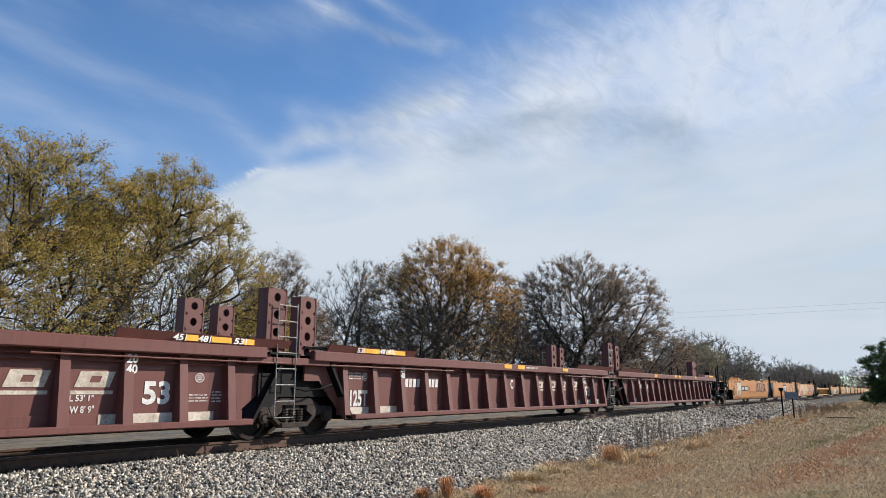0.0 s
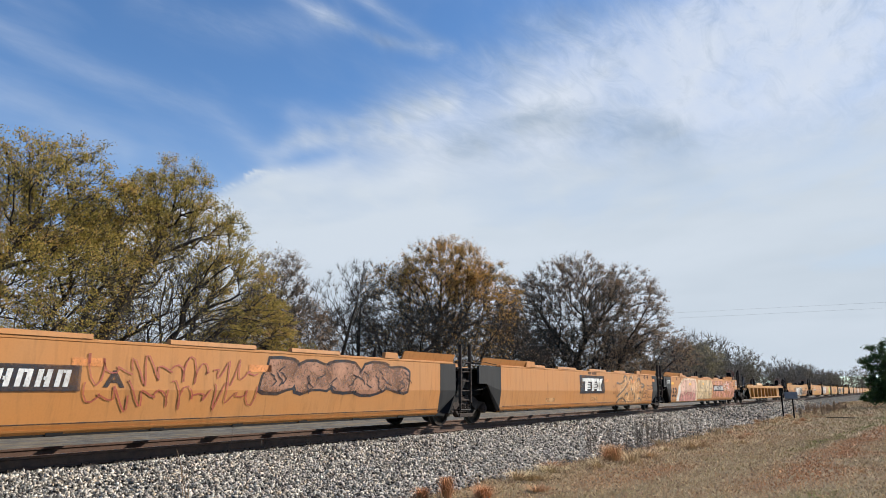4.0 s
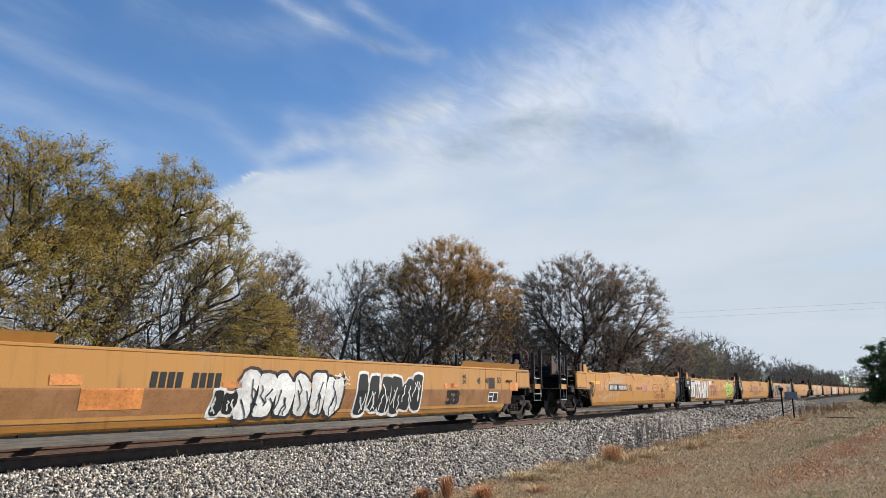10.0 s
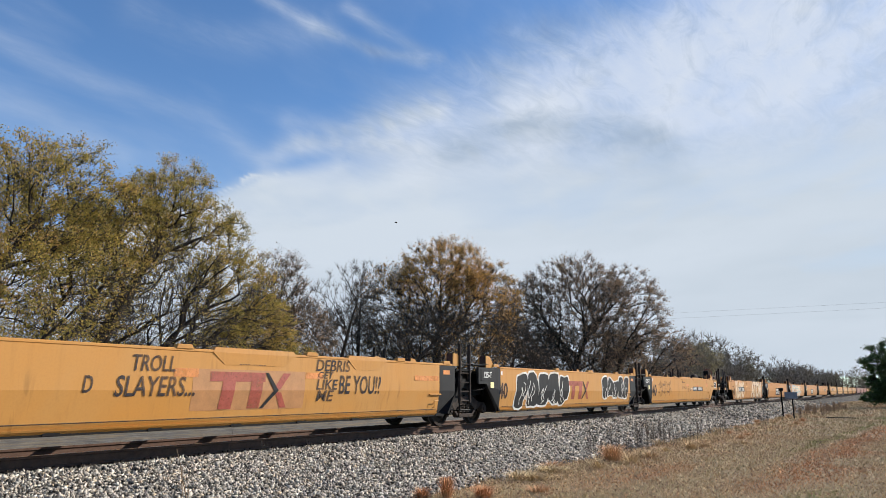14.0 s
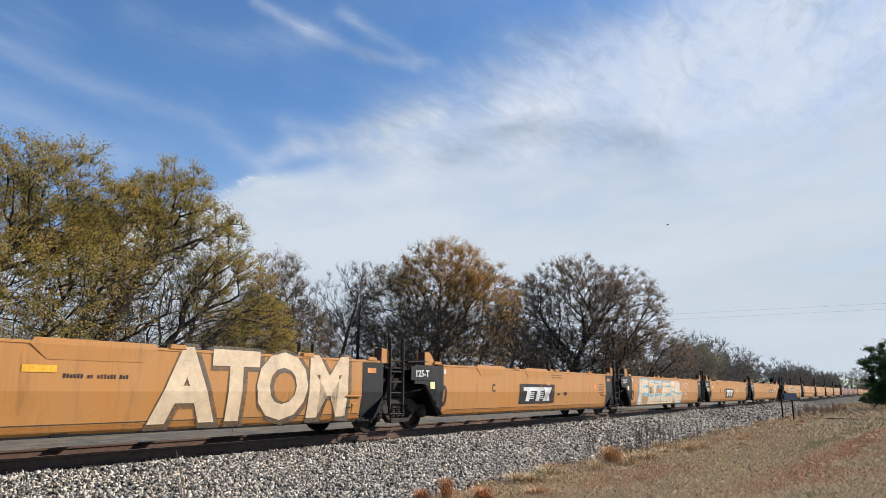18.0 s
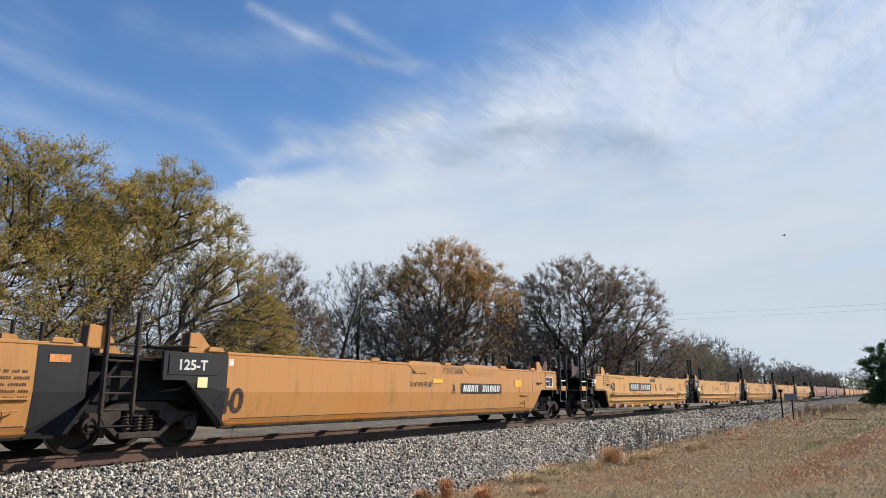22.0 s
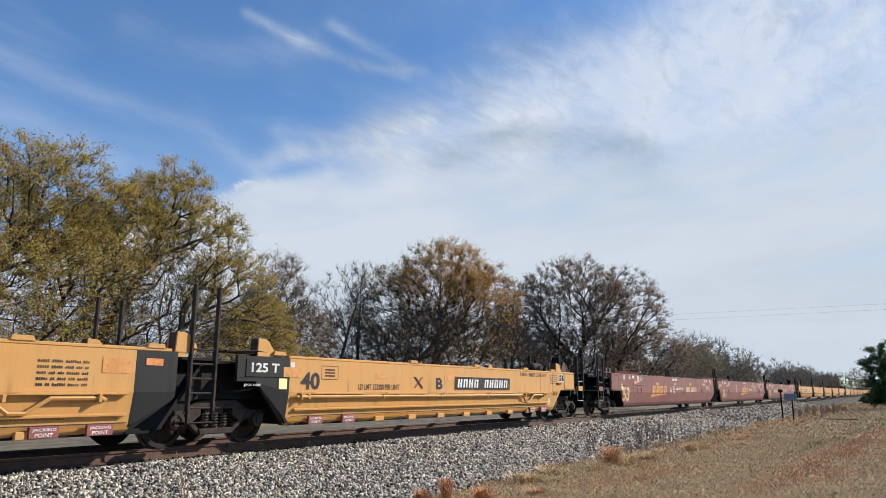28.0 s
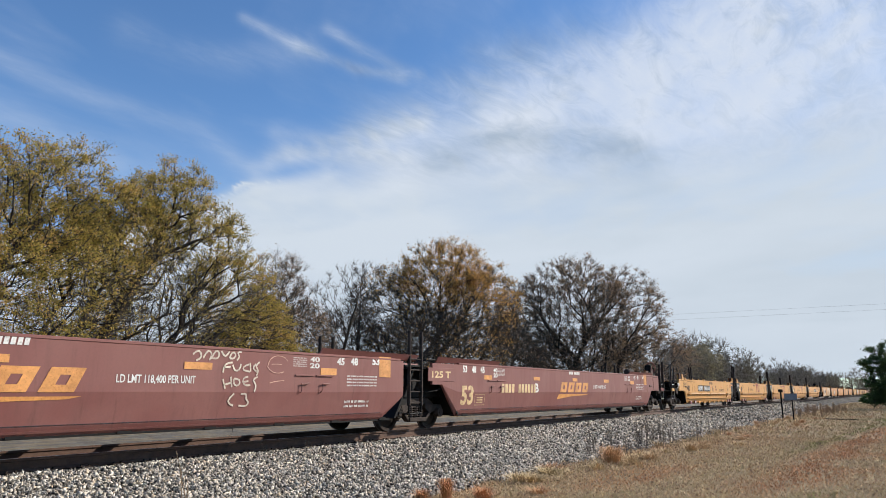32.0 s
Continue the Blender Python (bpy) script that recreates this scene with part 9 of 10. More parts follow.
patch(cars["F", 1], -7.06, -6.61, 1.28, 1.40, 'gold')
patch(cars["F", 1], -3.87, -3.41, 1.30, 1.41, 'gold')
patch(cars["F", 1], -0.69, -0.25, 1.31, 1.42, 'gold')
patch(cars["F", 1], 2.46, 3.02, 1.30, 1.42, 'gold')
chars(cars["F", 1], -0.97, -0.00, 1.55, 1.66, 'white', 11)
stack(cars["F", 1], 5.40, 5.66, 1.40, 1.62, '40', '20', 'white')
bars(cars["F", 1], 4.93, 5.32, 1.41, 1.61, 'white', 5)
patch(cars["F", 1], 5.70, 6.18, 1.27, 1.41, 'gold')
txt(cars["F", 1], 6.20, 6.42, 1.49, 1.63, '45', 'white')
txt(cars["F", 1], 6.64, 6.86, 1.50, 1.65, '48', 'white')
txt(cars["F", 1], 7.37, 7.61, 1.53, 1.68, '53', 'white')
bars(cars["F", 1], 6.52, 7.54, 1.04, 1.30, 'white', 4)
bars(cars["F", 1], 6.49, 7.30, 0.59, 0.78, 'white', 2)
patch(cars["F", 1], 7.61, 8.03, 1.26, 1.72, 'gold')
txt(cars["F", 2], -8.26, -7.67, 0.61, 1.08, '53', 'gold_pale')
txt(cars["F", 2], -7.72, -7.51, 1.46, 1.63, '48', 'white')
txt(cars["F", 2], -7.26, -7.04, 1.46, 1.63, '45', 'white')
txt(cars["F", 2], -8.20, -8.00, 1.46, 1.63, '53', 'white')
stack(cars["F", 2], -6.51, -6.28, 1.35, 1.61, '40', '20', 'white')
bars(cars["F", 2], -6.25, -5.81, 1.39, 1.62, 'white', 6)
frame_mark(cars["F", 2], -7.55, -7.00, 0.57, 0.86, 'gold_pale')
txt(cars["F", 2], -3.76, -3.54, 0.93, 1.19, 'B', 'white')
swoosh_logo(cars["F", 2], -2.05, 1.00, 0.69, 1.27)
txt(cars["F", 2], 1.29, 2.70, 1.05, 1.19, 'LD LMT 118,400 PER UNIT', 'white')
patch(cars["F", 2], -7.06, -6.61, 1.28, 1.40, 'gold')
patch(cars["F", 2], -3.87, -3.41, 1.30, 1.41, 'gold')
patch(cars["F", 2], -0.69, -0.25, 1.31, 1.42, 'gold')
patch(cars["F", 2], 2.46, 3.02, 1.30, 1.42, 'gold')
chars(cars["F", 2], -0.97, -0.00, 1.55, 1.66, 'white', 11)
stack(cars["F", 2], 5.40, 5.66, 1.40, 1.62, '40', '20', 'white')
bars(cars["F", 2], 4.93, 5.32, 1.41, 1.61, 'white', 5)
patch(cars["F", 2], 5.70, 6.18, 1.27, 1.41, 'gold')
txt(cars["F", 2], 6.20, 6.42, 1.49, 1.63, '45', 'white')
txt(cars["F", 2], 6.64, 6.86, 1.50, 1.65, '48', 'white')
txt(cars["F", 2], 7.37, 7.61, 1.53, 1.68, '53', 'white')
bars(cars["F", 2], 6.52, 7.54, 1.04, 1.30, 'white', 4)
bars(cars["F", 2], 6.49, 7.30, 0.59, 0.78, 'white', 2)
patch(cars["F", 2], 7.61, 8.03, 1.26, 1.72, 'gold')
end_sign(cars["F", 2], -9.70, -8.85, 1.33, 1.61, '125 T')
end_sign(cars["F", 1], -9.4, -8.5, 1.25, 1.5, "125 T")
chars(cars["F", 2], -6.04, -3.67, 0.91, 1.17, 'gold_pale', 11)


# the tail of the train repeats the same kinds of cars
for key, n, t0, gap, L in (("E", 5, 35.46, 1.16, LE), ("D", 5, 41.57, 1.16, LD), ("C", 5, 47.7, 1.146, LC), ("F", 3, 53.75, 1.49, LF)):
    for i in range(n):
        put_car(copy_thing(cars[key, i], pose(0, 0, 0)), t0 + gap * i, L)
for car, x in train_cars:
    for t in car.children:
        for w in t.children:
            if w.name.startswith("wheelset"):
                wheel_sets[-0.89 if w.location.x < 0 else 0.89].append(w)


area(cars["D", 2], ((-5.46, 0.37), (-5.31, 0.89), (-5.07, 1.54), (-3.73, 1.50), (-1.66, 1.47), (1.36, 1.48), (1.72, 1.43), (1.63, 1.04), (2.13, 0.89), (1.86, 0.37), (-1.08, 0.38), (-3.56, 0.37)), 1.2, "pale_cream")
area(cars["D", 2], ((-4.73, 0.41), (-4.74, 0.75), (-3.99, 0.73), (-3.97, 0.39)), 2.2, "orange_brown")
area(cars["D", 2], ((-3.70, 0.84), (-3.69, 1.14), (-3.21, 1.14), (-3.21, 0.86)), 2.2, "orange_brown")
area(cars["D", 2], ((-2.56, 0.87), (-2.53, 1.12), (-1.82, 1.11), (-1.83, 0.89)), 2.2, "orange_brown")
area(cars["D", 2], ((0.31, 0.37), (0.37, 0.56), (0.72, 0.54), (0.69, 0.38)), 2.2, "orange_brown")
stroke(cars["D", 2], ((-5.43, 0.35), (-5.30, 0.81), (-5.07, 1.52)), 0.150, "sky_blue")
stroke(cars["D", 2], ((-5.07, 1.54), (-4.47, 1.52), (-3.73, 1.49), (-2.89, 1.48), (-1.66, 1.46), (-0.03, 1.45)), 0.050, "sky_blue")
stroke(cars["D", 2], ((-4.61, 1.11), (-4.39, 1.19), (-4.10, 1.19), (-3.79, 1.17)), 0.110, "sky_blue")
stroke(cars["D", 2], ((-4.92, 0.37), (-4.72, 0.80)), 0.110, "sky_blue")
stroke(cars["D", 2], ((-4.78, 0.80), (-4.35, 0.84), (-3.86, 0.80)), 0.110, "sky_blue")
stroke(cars["D", 2], ((-4.02, 0.37), (-3.86, 0.85), (-3.72, 1.48)), 0.110, "sky_blue")
stroke(cars["D", 2], ((-3.86, 0.76), (-3.50, 0.77), (-3.12, 0.74)), 0.085, "sky_blue")
stroke(cars["D", 2], ((-3.10, 0.55), (-3.13, 0.80), (-3.06, 1.20)), 0.095, "sky_blue")
stroke(cars["D", 2], ((-3.72, 1.20), (-3.40, 1.22), (-3.02, 1.19)), 0.085, "sky_blue")
stroke(cars["D", 2], ((-2.90, 1.30), (-2.82, 1.46)), 0.070, "sky_blue")
stroke(cars["D", 2], ((-2.84, 0.58), (-2.67, 0.87), (-2.55, 1.19), (-2.12, 1.19), (-1.70, 1.17)), 0.100, "sky_blue")
stroke(cars["D", 2], ((-1.66, 1.48), (-1.73, 0.99), (-1.88, 0.33)), 0.120, "sky_blue")
stroke(cars["D", 2], ((-2.71, 0.76), (-2.28, 0.80), (-1.82, 0.80)), 0.080, "sky_blue")
stroke(cars["D", 2], ((-1.21, 0.68), (-0.69, 0.81), (-0.08, 0.78), (-0.02, 1.17), (-0.00, 1.50)), 0.110, "sky_blue")
stroke(cars["D", 2], ((-1.14, 1.18), (-0.60, 1.21), (0.07, 1.20)), 0.090, "sky_blue")
stroke(cars["D", 2], ((-0.24, 0.40), (-0.11, 0.75)), 0.080, "sky_blue")
stroke(cars["D", 2], ((0.09, 0.78), (0.43, 0.59), (0.83, 0.38), (1.83, 0.38), (1.97, 0.61), (2.11, 0.90), (1.64, 0.86), (1.14, 0.85), (0.71, 0.91), (0.08, 0.97)), 0.070, "sky_blue")
stroke(cars["D", 2], ((1.36, 1.45), (1.73, 1.38), (1.52, 0.94)), 0.070, "sky_blue")
stroke(cars["D", 2], ((0.44, 1.16), (0.62, 1.21), (0.83, 1.17), (0.70, 1.09)), 0.070, "sky_blue")
stroke(cars["D", 2], ((-3.34, 1.36), (-3.17, 1.42), (-3.00, 1.35), (-2.82, 1.38), (-2.57, 1.31), (-2.39, 1.39), (-2.13, 1.32)), 0.050, "sky_blue")
stroke(cars["D", 2], ((-2.48, 0.58), (-2.32, 0.50), (-2.20, 0.63), (-2.03, 0.52)), 0.030, "sky_blue")
stroke(cars["D", 2], ((2.26, 1.34), (2.25, 0.61)), 0.030, "white")
stroke(cars["D", 2], ((2.26, 1.34), (3.40, 1.38), (3.36, 0.59), (2.30, 0.60)), 0.030, "white")
stroke(cars["D", 2], ((2.55, 1.28), (2.78, 1.08), (3.07, 1.26), (3.14, 1.01)), 0.030, "white")
stroke(cars["D", 2], ((2.44, 0.94), (2.67, 0.70), (2.90, 0.94), (3.14, 0.70)), 0.030, "white")
stroke(cars["D", 2], ((-5.79, 1.40), (-5.68, 1.44), (-5.60, 1.37), (-5.49, 1.41), (-5.36, 1.36)), 0.030, "blush")
stroke(cars["F", 1], ((2.61, 1.55), (2.74, 1.66), (2.82, 1.49), (2.68, 1.45)), 0.032, "cream")
stroke(cars["F", 1], ((2.82, 1.49), (2.91, 1.67), (3.02, 1.57), (2.95, 1.46)), 0.032, "cream")
stroke(cars["F", 1], ((2.99, 1.48), (3.06, 1.66), (3.17, 1.61), (3.14, 1.48), (3.02, 1.50)), 0.032, "cream")
stroke(cars["F", 1], ((3.19, 1.63), (3.29, 1.49), (3.37, 1.65)), 0.032, "cream")
stroke(cars["F", 1], ((3.38, 1.51), (3.41, 1.64), (3.53, 1.61), (3.49, 1.50), (3.39, 1.51)), 0.032, "cream")
stroke(cars["F", 1], ((3.64, 1.67), (3.51, 1.61), (3.63, 1.56), (3.54, 1.48)), 0.032, "cream")
stroke(cars["F", 1], ((3.25, 1.26), (3.27, 1.43), (3.45, 1.44)), 0.032, "cream")
stroke(cars["F", 1], ((3.26, 1.35), (3.41, 1.36)), 0.032, "cream")
stroke(cars["F", 1], ((3.46, 1.40), (3.50, 1.28), (3.62, 1.30), (3.64, 1.42)), 0.032, "cream")
stroke(cars["F", 1], ((3.83, 1.42), (3.68, 1.38), (3.69, 1.30), (3.85, 1.29)), 0.032, "cream")
stroke(cars["F", 1], ((3.85, 1.45), (3.87, 1.29)), 0.032, "cream")
stroke(cars["F", 1], ((3.99, 1.43), (3.88, 1.35), (4.04, 1.28)), 0.032, "cream")
stroke(cars["F", 1], ((4.07, 1.47), (3.95, 1.38), (4.08, 1.33), (4.01, 1.22)), 0.032, "cream")
stroke(cars["F", 1], ((3.26, 1.15), (3.32, 0.98)), 0.032, "cream")
stroke(cars["F", 1], ((3.43, 1.19), (3.46, 1.01)), 0.032, "cream")
stroke(cars["F", 1], ((3.28, 1.05), (3.46, 1.09)), 0.032, "cream")
stroke(cars["F", 1], ((3.50, 1.16), (3.49, 1.03), (3.64, 1.03), (3.65, 1.16), (3.50, 1.16)), 0.032, "cream")
stroke(cars["F", 1], ((3.82, 1.20), (3.68, 1.18), (3.71, 1.03), (3.88, 1.05)), 0.032, "cream")
stroke(cars["F", 1], ((3.70, 1.10), (3.83, 1.12)), 0.032, "cream")
stroke(cars["F", 1], ((4.04, 1.20), (3.89, 1.14), (4.05, 1.07), (3.98, 0.93)), 0.032, "cream")
stroke(cars["F", 1], ((3.53, 0.90), (3.35, 0.75), (3.55, 0.69)), 0.032, "cream")
stroke(cars["F", 1], ((3.68, 0.89), (3.84, 0.91), (3.78, 0.80), (3.91, 0.76), (3.86, 0.66), (3.67, 0.69)), 0.032, "cream")
stroke(cars["F", 1], ((4.27, 1.39), (4.31, 1.55), (4.51, 1.63), (4.75, 1.57), (4.77, 1.51)), 0.012, "blush")
stroke(cars["F", 1], ((4.27, 1.39), (4.38, 1.28), (4.59, 1.27), (4.69, 1.31)), 0.012, "blush")
stroke(cars["F", 1], ((4.34, 1.09), (4.49, 1.13), (4.70, 1.14)), 0.012, "blush")
stroke(cars["F", 1], ((4.37, 1.44), (4.52, 1.45), (4.63, 1.44)), 0.012, "blush")
stroke(cars["F", 1], ((4.99, 1.23), (5.50, 1.24)), 0.020, "brown")
stroke(cars["C", 0], ((1.38, 1.02), (1.53, 1.16), (1.71, 1.24), (1.89, 1.19), (2.07, 1.27), (2.26, 1.20), (2.46, 1.06)), 0.035, "red")
stroke(cars["C", 0], ((1.38, 1.02), (1.64, 1.07), (1.97, 1.06), (2.46, 1.06)), 0.035, "red")
stroke(cars["C", 0], ((1.42, 1.00), (1.62, 0.87), (1.88, 0.82), (2.21, 0.89), (2.46, 1.05)), 0.035, "red")
stroke(cars["C", 0], ((1.65, 0.82), (1.73, 0.62), (1.89, 0.55), (2.01, 0.63)), 0.035, "red")
stroke(cars["C", 0], ((2.54, 1.20), (2.92, 1.21)), 0.035, "red")
stroke(cars["C", 0], ((2.72, 1.20), (2.76, 0.93)), 0.035, "red")
stroke(cars["C", 0], ((3.00, 1.19), (2.98, 1.03)), 0.030, "red")
stroke(cars["C", 0], ((0.72, 1.31), (0.91, 1.38), (1.09, 1.32), (0.92, 1.23), (0.75, 1.25)), 0.030, "pink")
area(cars["C", 0], ((-0.11, 1.30), (0.02, 1.26), (0.50, 1.22), (0.68, 1.11), (0.56, 0.91), (0.32, 0.83), (-0.07, 0.86)), 1.6, "pink")
stroke(cars["C", 0], ((4.07, 1.23), (4.04, 1.08), (3.93, 0.97), (3.77, 0.93), (3.62, 0.97), (3.50, 1.07), (3.45, 1.22), (3.48, 1.36), (3.58, 1.48), (3.74, 1.52), (3.90, 1.49), (4.02, 1.38), (4.07, 1.23)), 0.022, "ink")
stroke(cars["C", 0], ((4.28, 1.31), (4.25, 1.19), (4.14, 1.10), (4.00, 1.07), (3.85, 1.10), (3.74, 1.18), (3.69, 1.30), (3.72, 1.41), (3.82, 1.50), (3.97, 1.54), (4.12, 1.51), (4.23, 1.43), (4.28, 1.31)), 0.022, "ink")
stroke(cars["C", 0], ((4.29, 1.13), (4.24, 1.04), (4.09, 0.97), (3.89, 0.95), (3.69, 0.97), (3.54, 1.03), (3.48, 1.12), (3.53, 1.20), (3.67, 1.26), (3.87, 1.29), (4.07, 1.27), (4.23, 1.21), (4.29, 1.12)), 0.022, "ink")


# the angular pieces on the tan cars: a sprayed field, dark strokes and pale ones beside them
def spread_strokes(car, x0, x1, z0, z1, lines, w, mat, pale=None):
    """Strokes given on a unit square, laid over a stretch of the side."""
    for line in lines:
        pts = [(x0 + (x1 - x0) * u, z0 + (z1 - z0) * v) for u, v in line]
        stroke(car, pts, w, mat)
        if pale:
            stroke(car, [(x - w * 1.05, z + w * 0.3) for x, z in pts], w * 0.8, pale)


ANGULAR = (((0.47, 1.0), (0.25, 0.96), (0.07, 0.69)), ((0.28, 0.77), (0.25, 0.65), (0.17, 0.55)), ((0.11, 0.22), (0.06, 0.33), (0.0, 0.22), (0.03, 0.0)),
           ((0.44, 0.9), (0.37, 0.58), (0.42, 0.3), (0.33, 0.38), (0.30, 0.24), (0.37, 0.03)), ((0.25, 0.5), (0.27, 0.21), (0.18, 0.31), (0.16, 0.26), (0.20, 0.0)),
           ((0.60, 0.98), (0.50, 0.57), (0.55, 0.24), (0.48, 0.28)), ((0.74, 0.97), (0.71, 0.85), (0.62, 0.78)), ((0.66, 0.57), (0.58, 0.38), (0.62, 0.09)),
           ((0.88, 0.95), (0.79, 0.89)), ((0.97, 0.86), (0.92, 0.85), (0.88, 0.59), (0.94, 0.2), (0.86, 0.4)), ((0.80, 0.53), (0.72, 0.28), (0.77, 0.09)))
c = cars["B", 2]
area(c, ((-6.75, 0.37), (-6.7, 0.62), (-6.45, 0.7), (-6.4, 1.15), (-6.2, 1.22), (-5.6, 1.5), (-4.9, 1.61), (-2.6, 1.6), (-2.3, 1.3), (-2.45, 0.9), (-2.3, 0.37)), 0.9, "pale_cream")
area(c, ((-6.2, 0.37), (-6.15, 0.7), (-5.9, 1.2), (-5.3, 1.5), (-2.75, 1.52), (-2.6, 0.9), (-2.7, 0.37)), 1.5, "blush")
area(c, ((-6.1, 0.38), (-6.1, 0.72), (-5.2, 0.86), (-4.2, 0.72), (-3.4, 0.84), (-2.7, 0.74), (-2.75, 0.38)), 2.1, "pink")
spread_strokes(c, -6.26, -2.45, 0.39, 1.60, ANGULAR, 0.042, "smoke", "pale_cream")
area(c, ((-6.72, 0.38), (-6.66, 0.6), (-6.45, 0.66), (-6.42, 1.1), (-6.22, 1.2), (-6.02, 0.86), (-6.2, 0.6), (-6.28, 0.38)), 2.7, "white")
area(c, ((-2.2, 0.45), (-2.3, 1.2), (-2.1, 1.55), (1.3, 1.55), (1.6, 1.25), (1.25, 0.7), (1.3, 0.45)), 1.2, "cream_tan")
spread_strokes(c, -2.2, 1.5, 0.42, 1.58, (((0.1, 0.85), (0.16, 0.6), (0.3, 0.55)), ((0.28, 0.9), (0.34, 0.5), (0.26, 0.15), (0.16, 0.12)), ((0.47, 0.88), (0.44, 0.55), (0.5, 0.3), (0.58, 0.5)),
                                           ((0.62, 0.9), (0.58, 0.65), (0.66, 0.6)), ((0.70, 0.4), (0.78, 0.22), (0.88, 0.3)), ((0.80, 0.85), (0.76, 0.6), (0.86, 0.5), (0.97, 0.62))), 0.06, "grey_olive")
c = cars["B", 1]
area(c, ((2.5, 0.4), (2.35, 0.75), (2.8, 1.15), (3.1, 1.5), (4.2, 1.6), (5.4, 1.55), (5.5, 1.2), (6.1, 1.2), (5.5, 0.9), (5.55, 0.4)), 1.2, "tan_wash")
FIGURE = (((0.0, 0.7), (0.13, 0.66), (0.28, 0.8)), ((0.24, 0.84), (0.28, 0.98), (0.33, 0.95), (0.35, 0.8)), ((0.43, 0.8), (0.47, 0.94), (0.55, 0.9), (0.57, 0.76)),
          ((0.72, 0.76), (0.77, 0.92), (0.84, 0.88), (0.84, 0.73)), ((0.86, 0.72), (1.03, 0.64), (0.95, 0.55), (0.86, 0.57)), ((0.0, 0.22), (0.13, 0.36), (0.27, 0.53), (0.38, 0.7)),
          ((0.0, 0.02), (0.08, 0.15), (0.2, 0.2), (0.33, 0.05)), ((0.61, 0.36), (0.64, 0.05)), ((0.77, 0.12), (0.81, 0.2), (0.88, 0.1)), ((0.28, 0.28), (0.35, 0.4), (0.38, 0.28)),
          ((0.80, 0.36), (0.86, 0.44), (0.88, 0.33)), ((0.48, 0.6), (0.52, 0.36), (0.58, 0.3)))
spread_strokes(c, 2.24, 5.9, 0.4, 1.6, FIGURE, 0.085, "smoke")
stroke(c, ((5.95, 0.98), (6.05, 0.86), (6.15, 0.98), (6.3, 0.85), (6.42, 0.97), (6.5, 0.86)), 0.022, "ink")
bars(c, 6.35, 7.3, 0.95, 1.2, 'ink', 4)
bars(c, 6.6, 7.35, 0.6, 0.7, 'ink', 2)
patch(c, -4.6, -3.9, 0.55, 0.68, 'tan_wash')
patch(c, -0.6, 0.1, 0.55, 0.70, 'tan_wash')

# the lime piece: a shaded field with a black outline, letter strokes and white highlights
c = cars["C", 1]
BODY = ((0.0, 0.62), (0.02, 0.77), (0.26, 1.0), (0.43, 0.95), (0.58, 0.86), (0.67, 0.93), (0.88, 0.88), (0.95, 0.61), (0.96, 0.43), (0.88, 0.21), (0.70, 0.2), (0.69, 0.05),
        (0.39, 0.0), (0.30, 0.07), (0.22, 0.30), (0.07, 0.30), (0.10, 0.50), (0.04, 0.52))
px0, px1, pz0, pz1 = 2.69, 5.4, 0.42, 1.56
area(c, [(px0 + (px1 - px0) * u, pz0 + (pz1 - pz0) * v) for u, v in BODY], 1.4, "lime")
spread_strokes(c, px0, px1, pz0, pz1, (BODY + BODY[:1],), 0.055, "ink")
spread_strokes(c, px0, px1, pz0, pz1, (((0.30, 0.89), (0.27, 0.36), (0.31, 0.36), (0.38, 0.59)), ((0.43, 0.93), (0.40, 0.5), (0.39, 0.1)), ((0.49, 0.68), (0.57, 0.66), (0.57, 0.54), (0.49, 0.55), (0.49, 0.68)),
                                        ((0.65, 0.71), (0.63, 0.29)), ((0.73, 0.68), (0.71, 0.43), (0.75, 0.45)), ((0.81, 0.71), (0.79, 0.46), (0.86, 0.46)), ((0.1, 0.52), (0.19, 0.6)),
                                        ((0.39, 0.18), (0.55, 0.14), (0.68, 0.19))), 0.045, "ink")
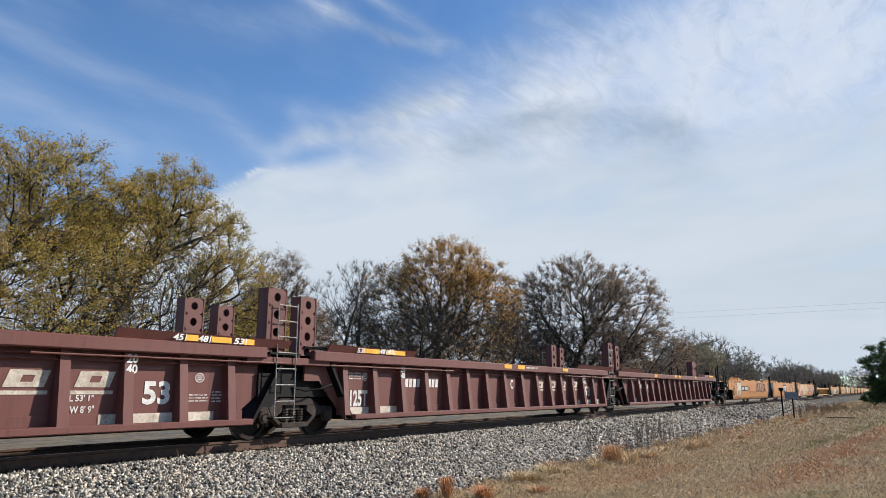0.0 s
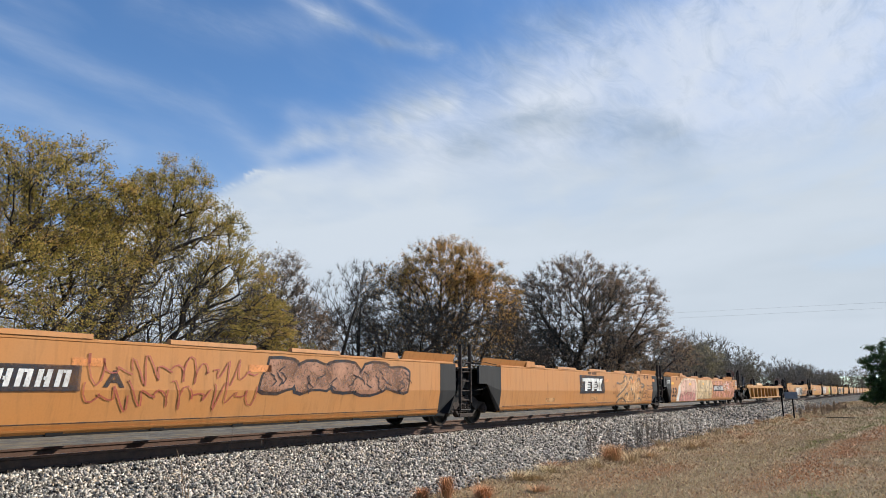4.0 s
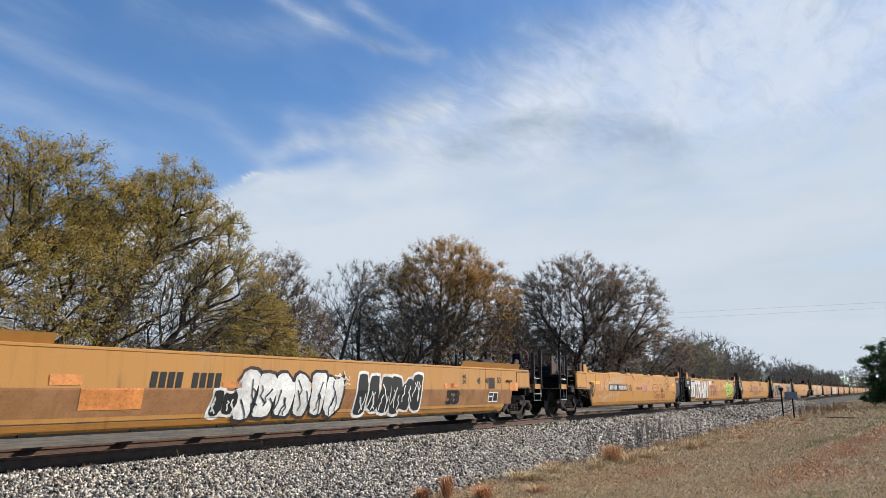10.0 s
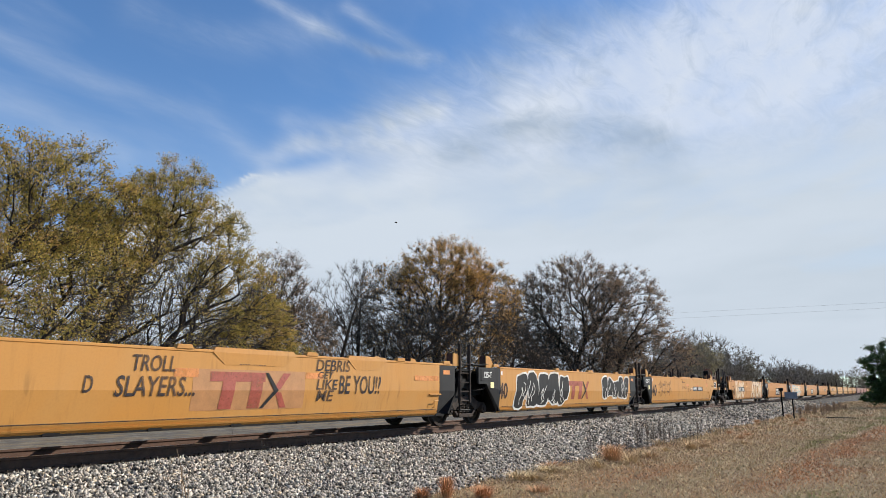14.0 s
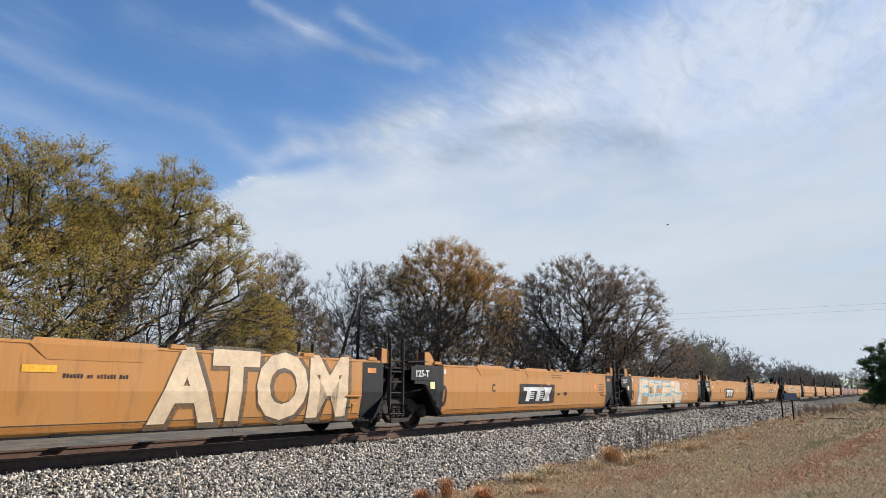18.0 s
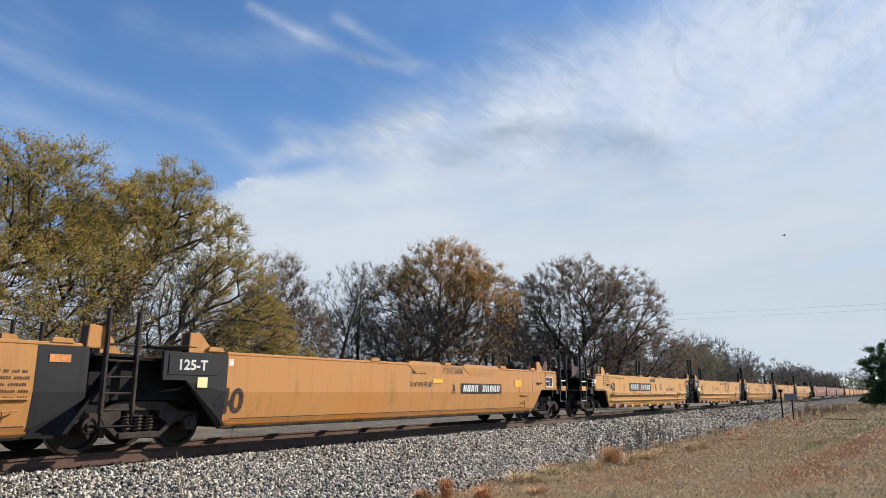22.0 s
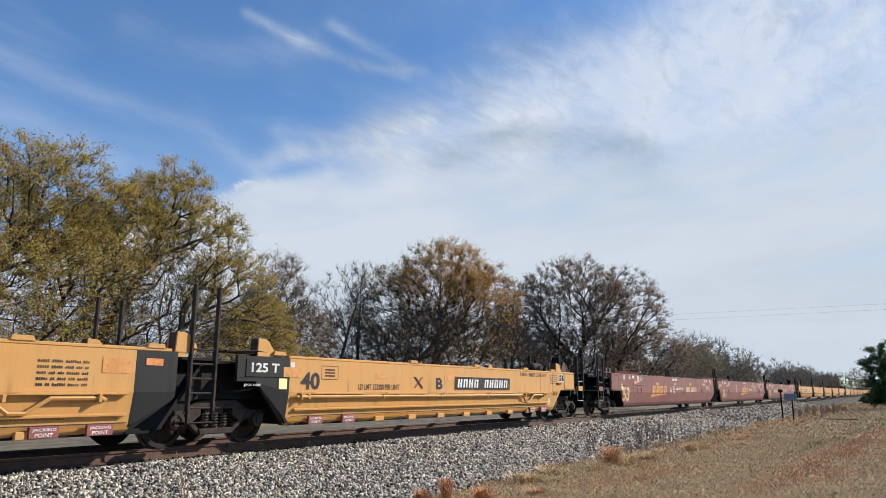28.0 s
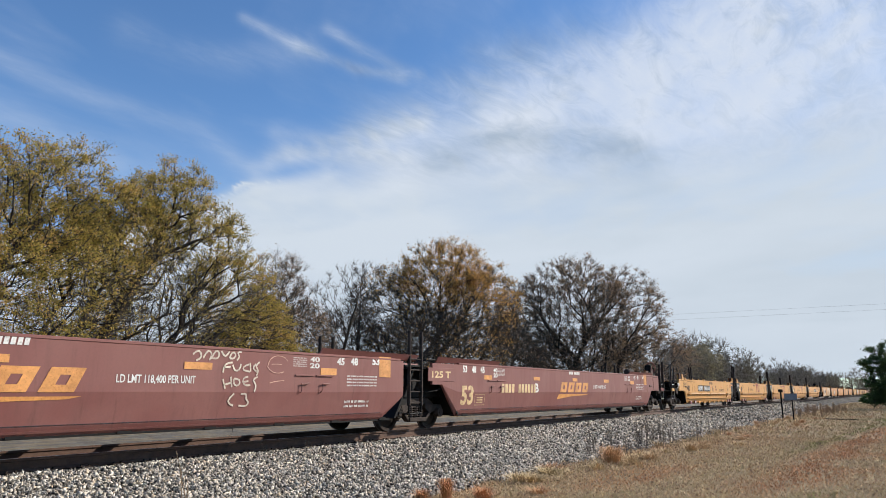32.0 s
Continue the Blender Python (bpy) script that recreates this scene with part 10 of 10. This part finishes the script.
spread_strokes(c, px0, px1, pz0, pz1, (((0.05, 0.74), (0.26, 0.96), (0.40, 0.92)), ((0.33, 0.86), (0.30, 0.45)), ((0.46, 0.9), (0.44, 0.45)), ((0.69, 0.9), (0.84, 0.84)), ((0.58, 0.78), (0.70, 0.86)),
                                        ((0.12, 0.27), (0.22, 0.24), (0.32, 0.06))), 0.03, "white")
stroke(c, ((5.42, 0.72), (5.5, 0.84), (5.56, 0.72), (5.48, 0.64), (5.42, 0.72)), 0.025, "ink")


def motions():
    """All that moves: the clouds, a bird, the train and its wheels."""
    walk(cloud_sheet, [(0.0, pose(0, 0, 0)), (16.0, pose(19, 42, 0)), (32.0, pose(38, 84, 0))])
    for car, x in train_cars:
        walk(car, [(0.0, pose(x, TRACK_Y, 0)), (16.0, pose(x - SPEED * 16, TRACK_Y, 0)), (32.0, pose(x - SPEED * 32, TRACK_Y, 0))])
    flight = ((0.0, -3.5, 128.7, 18.7, 30), (8.0, 40.7, 120.7, 26.7, -15), (11.0, 70.2, 105.2, 30.9, -35), (12.5, 85.9, 92.4, 32.3, -45), (13.5, 95.7, 82.2, 32.4, -48),
              (14.5, 104.4, 71.0, 31.8, -55), (17.0, 119.9, 40.6, 30.4, -65), (18.0, 122.5, 32.0, 30.5, -75), (19.0, 123.9, 26.0, 30.5, -80), (20.0, 124.8, 21.4, 30.5, -80),
              (21.0, 125.7, 17.9, 29.0, -80), (23.0, 127.4, 8.2, 25.6, -85), (24.0, 127.9, 1.6, 24.3, -88), (32.0, 128.0, -46.0, 15.0, -90))
    walk(soaring_bird, [(t, pose(x, y, z, 12, 0, a)) for t, x, y, z, a in flight])
    # one turn for all wheels of a place in the truck: they roll without slipping
    for side, wheels in wheel_sets.items():
        step = -math.degrees(SPEED / WHEEL_R / FPS)
        walk(wheels[0], [(k / FPS, pose(side, 0, WHEEL_R, 0, step * k, 0)) for k in range(32 * FPS + 1)])
        for w in wheels[1:]:
            w.rotation_mode = "QUATERNION"
            keys = w.animation_data_create()
            keys.action, keys.action_slot = wheels[0].animation_data.action, wheels[0].animation_data.action_slot


motions()
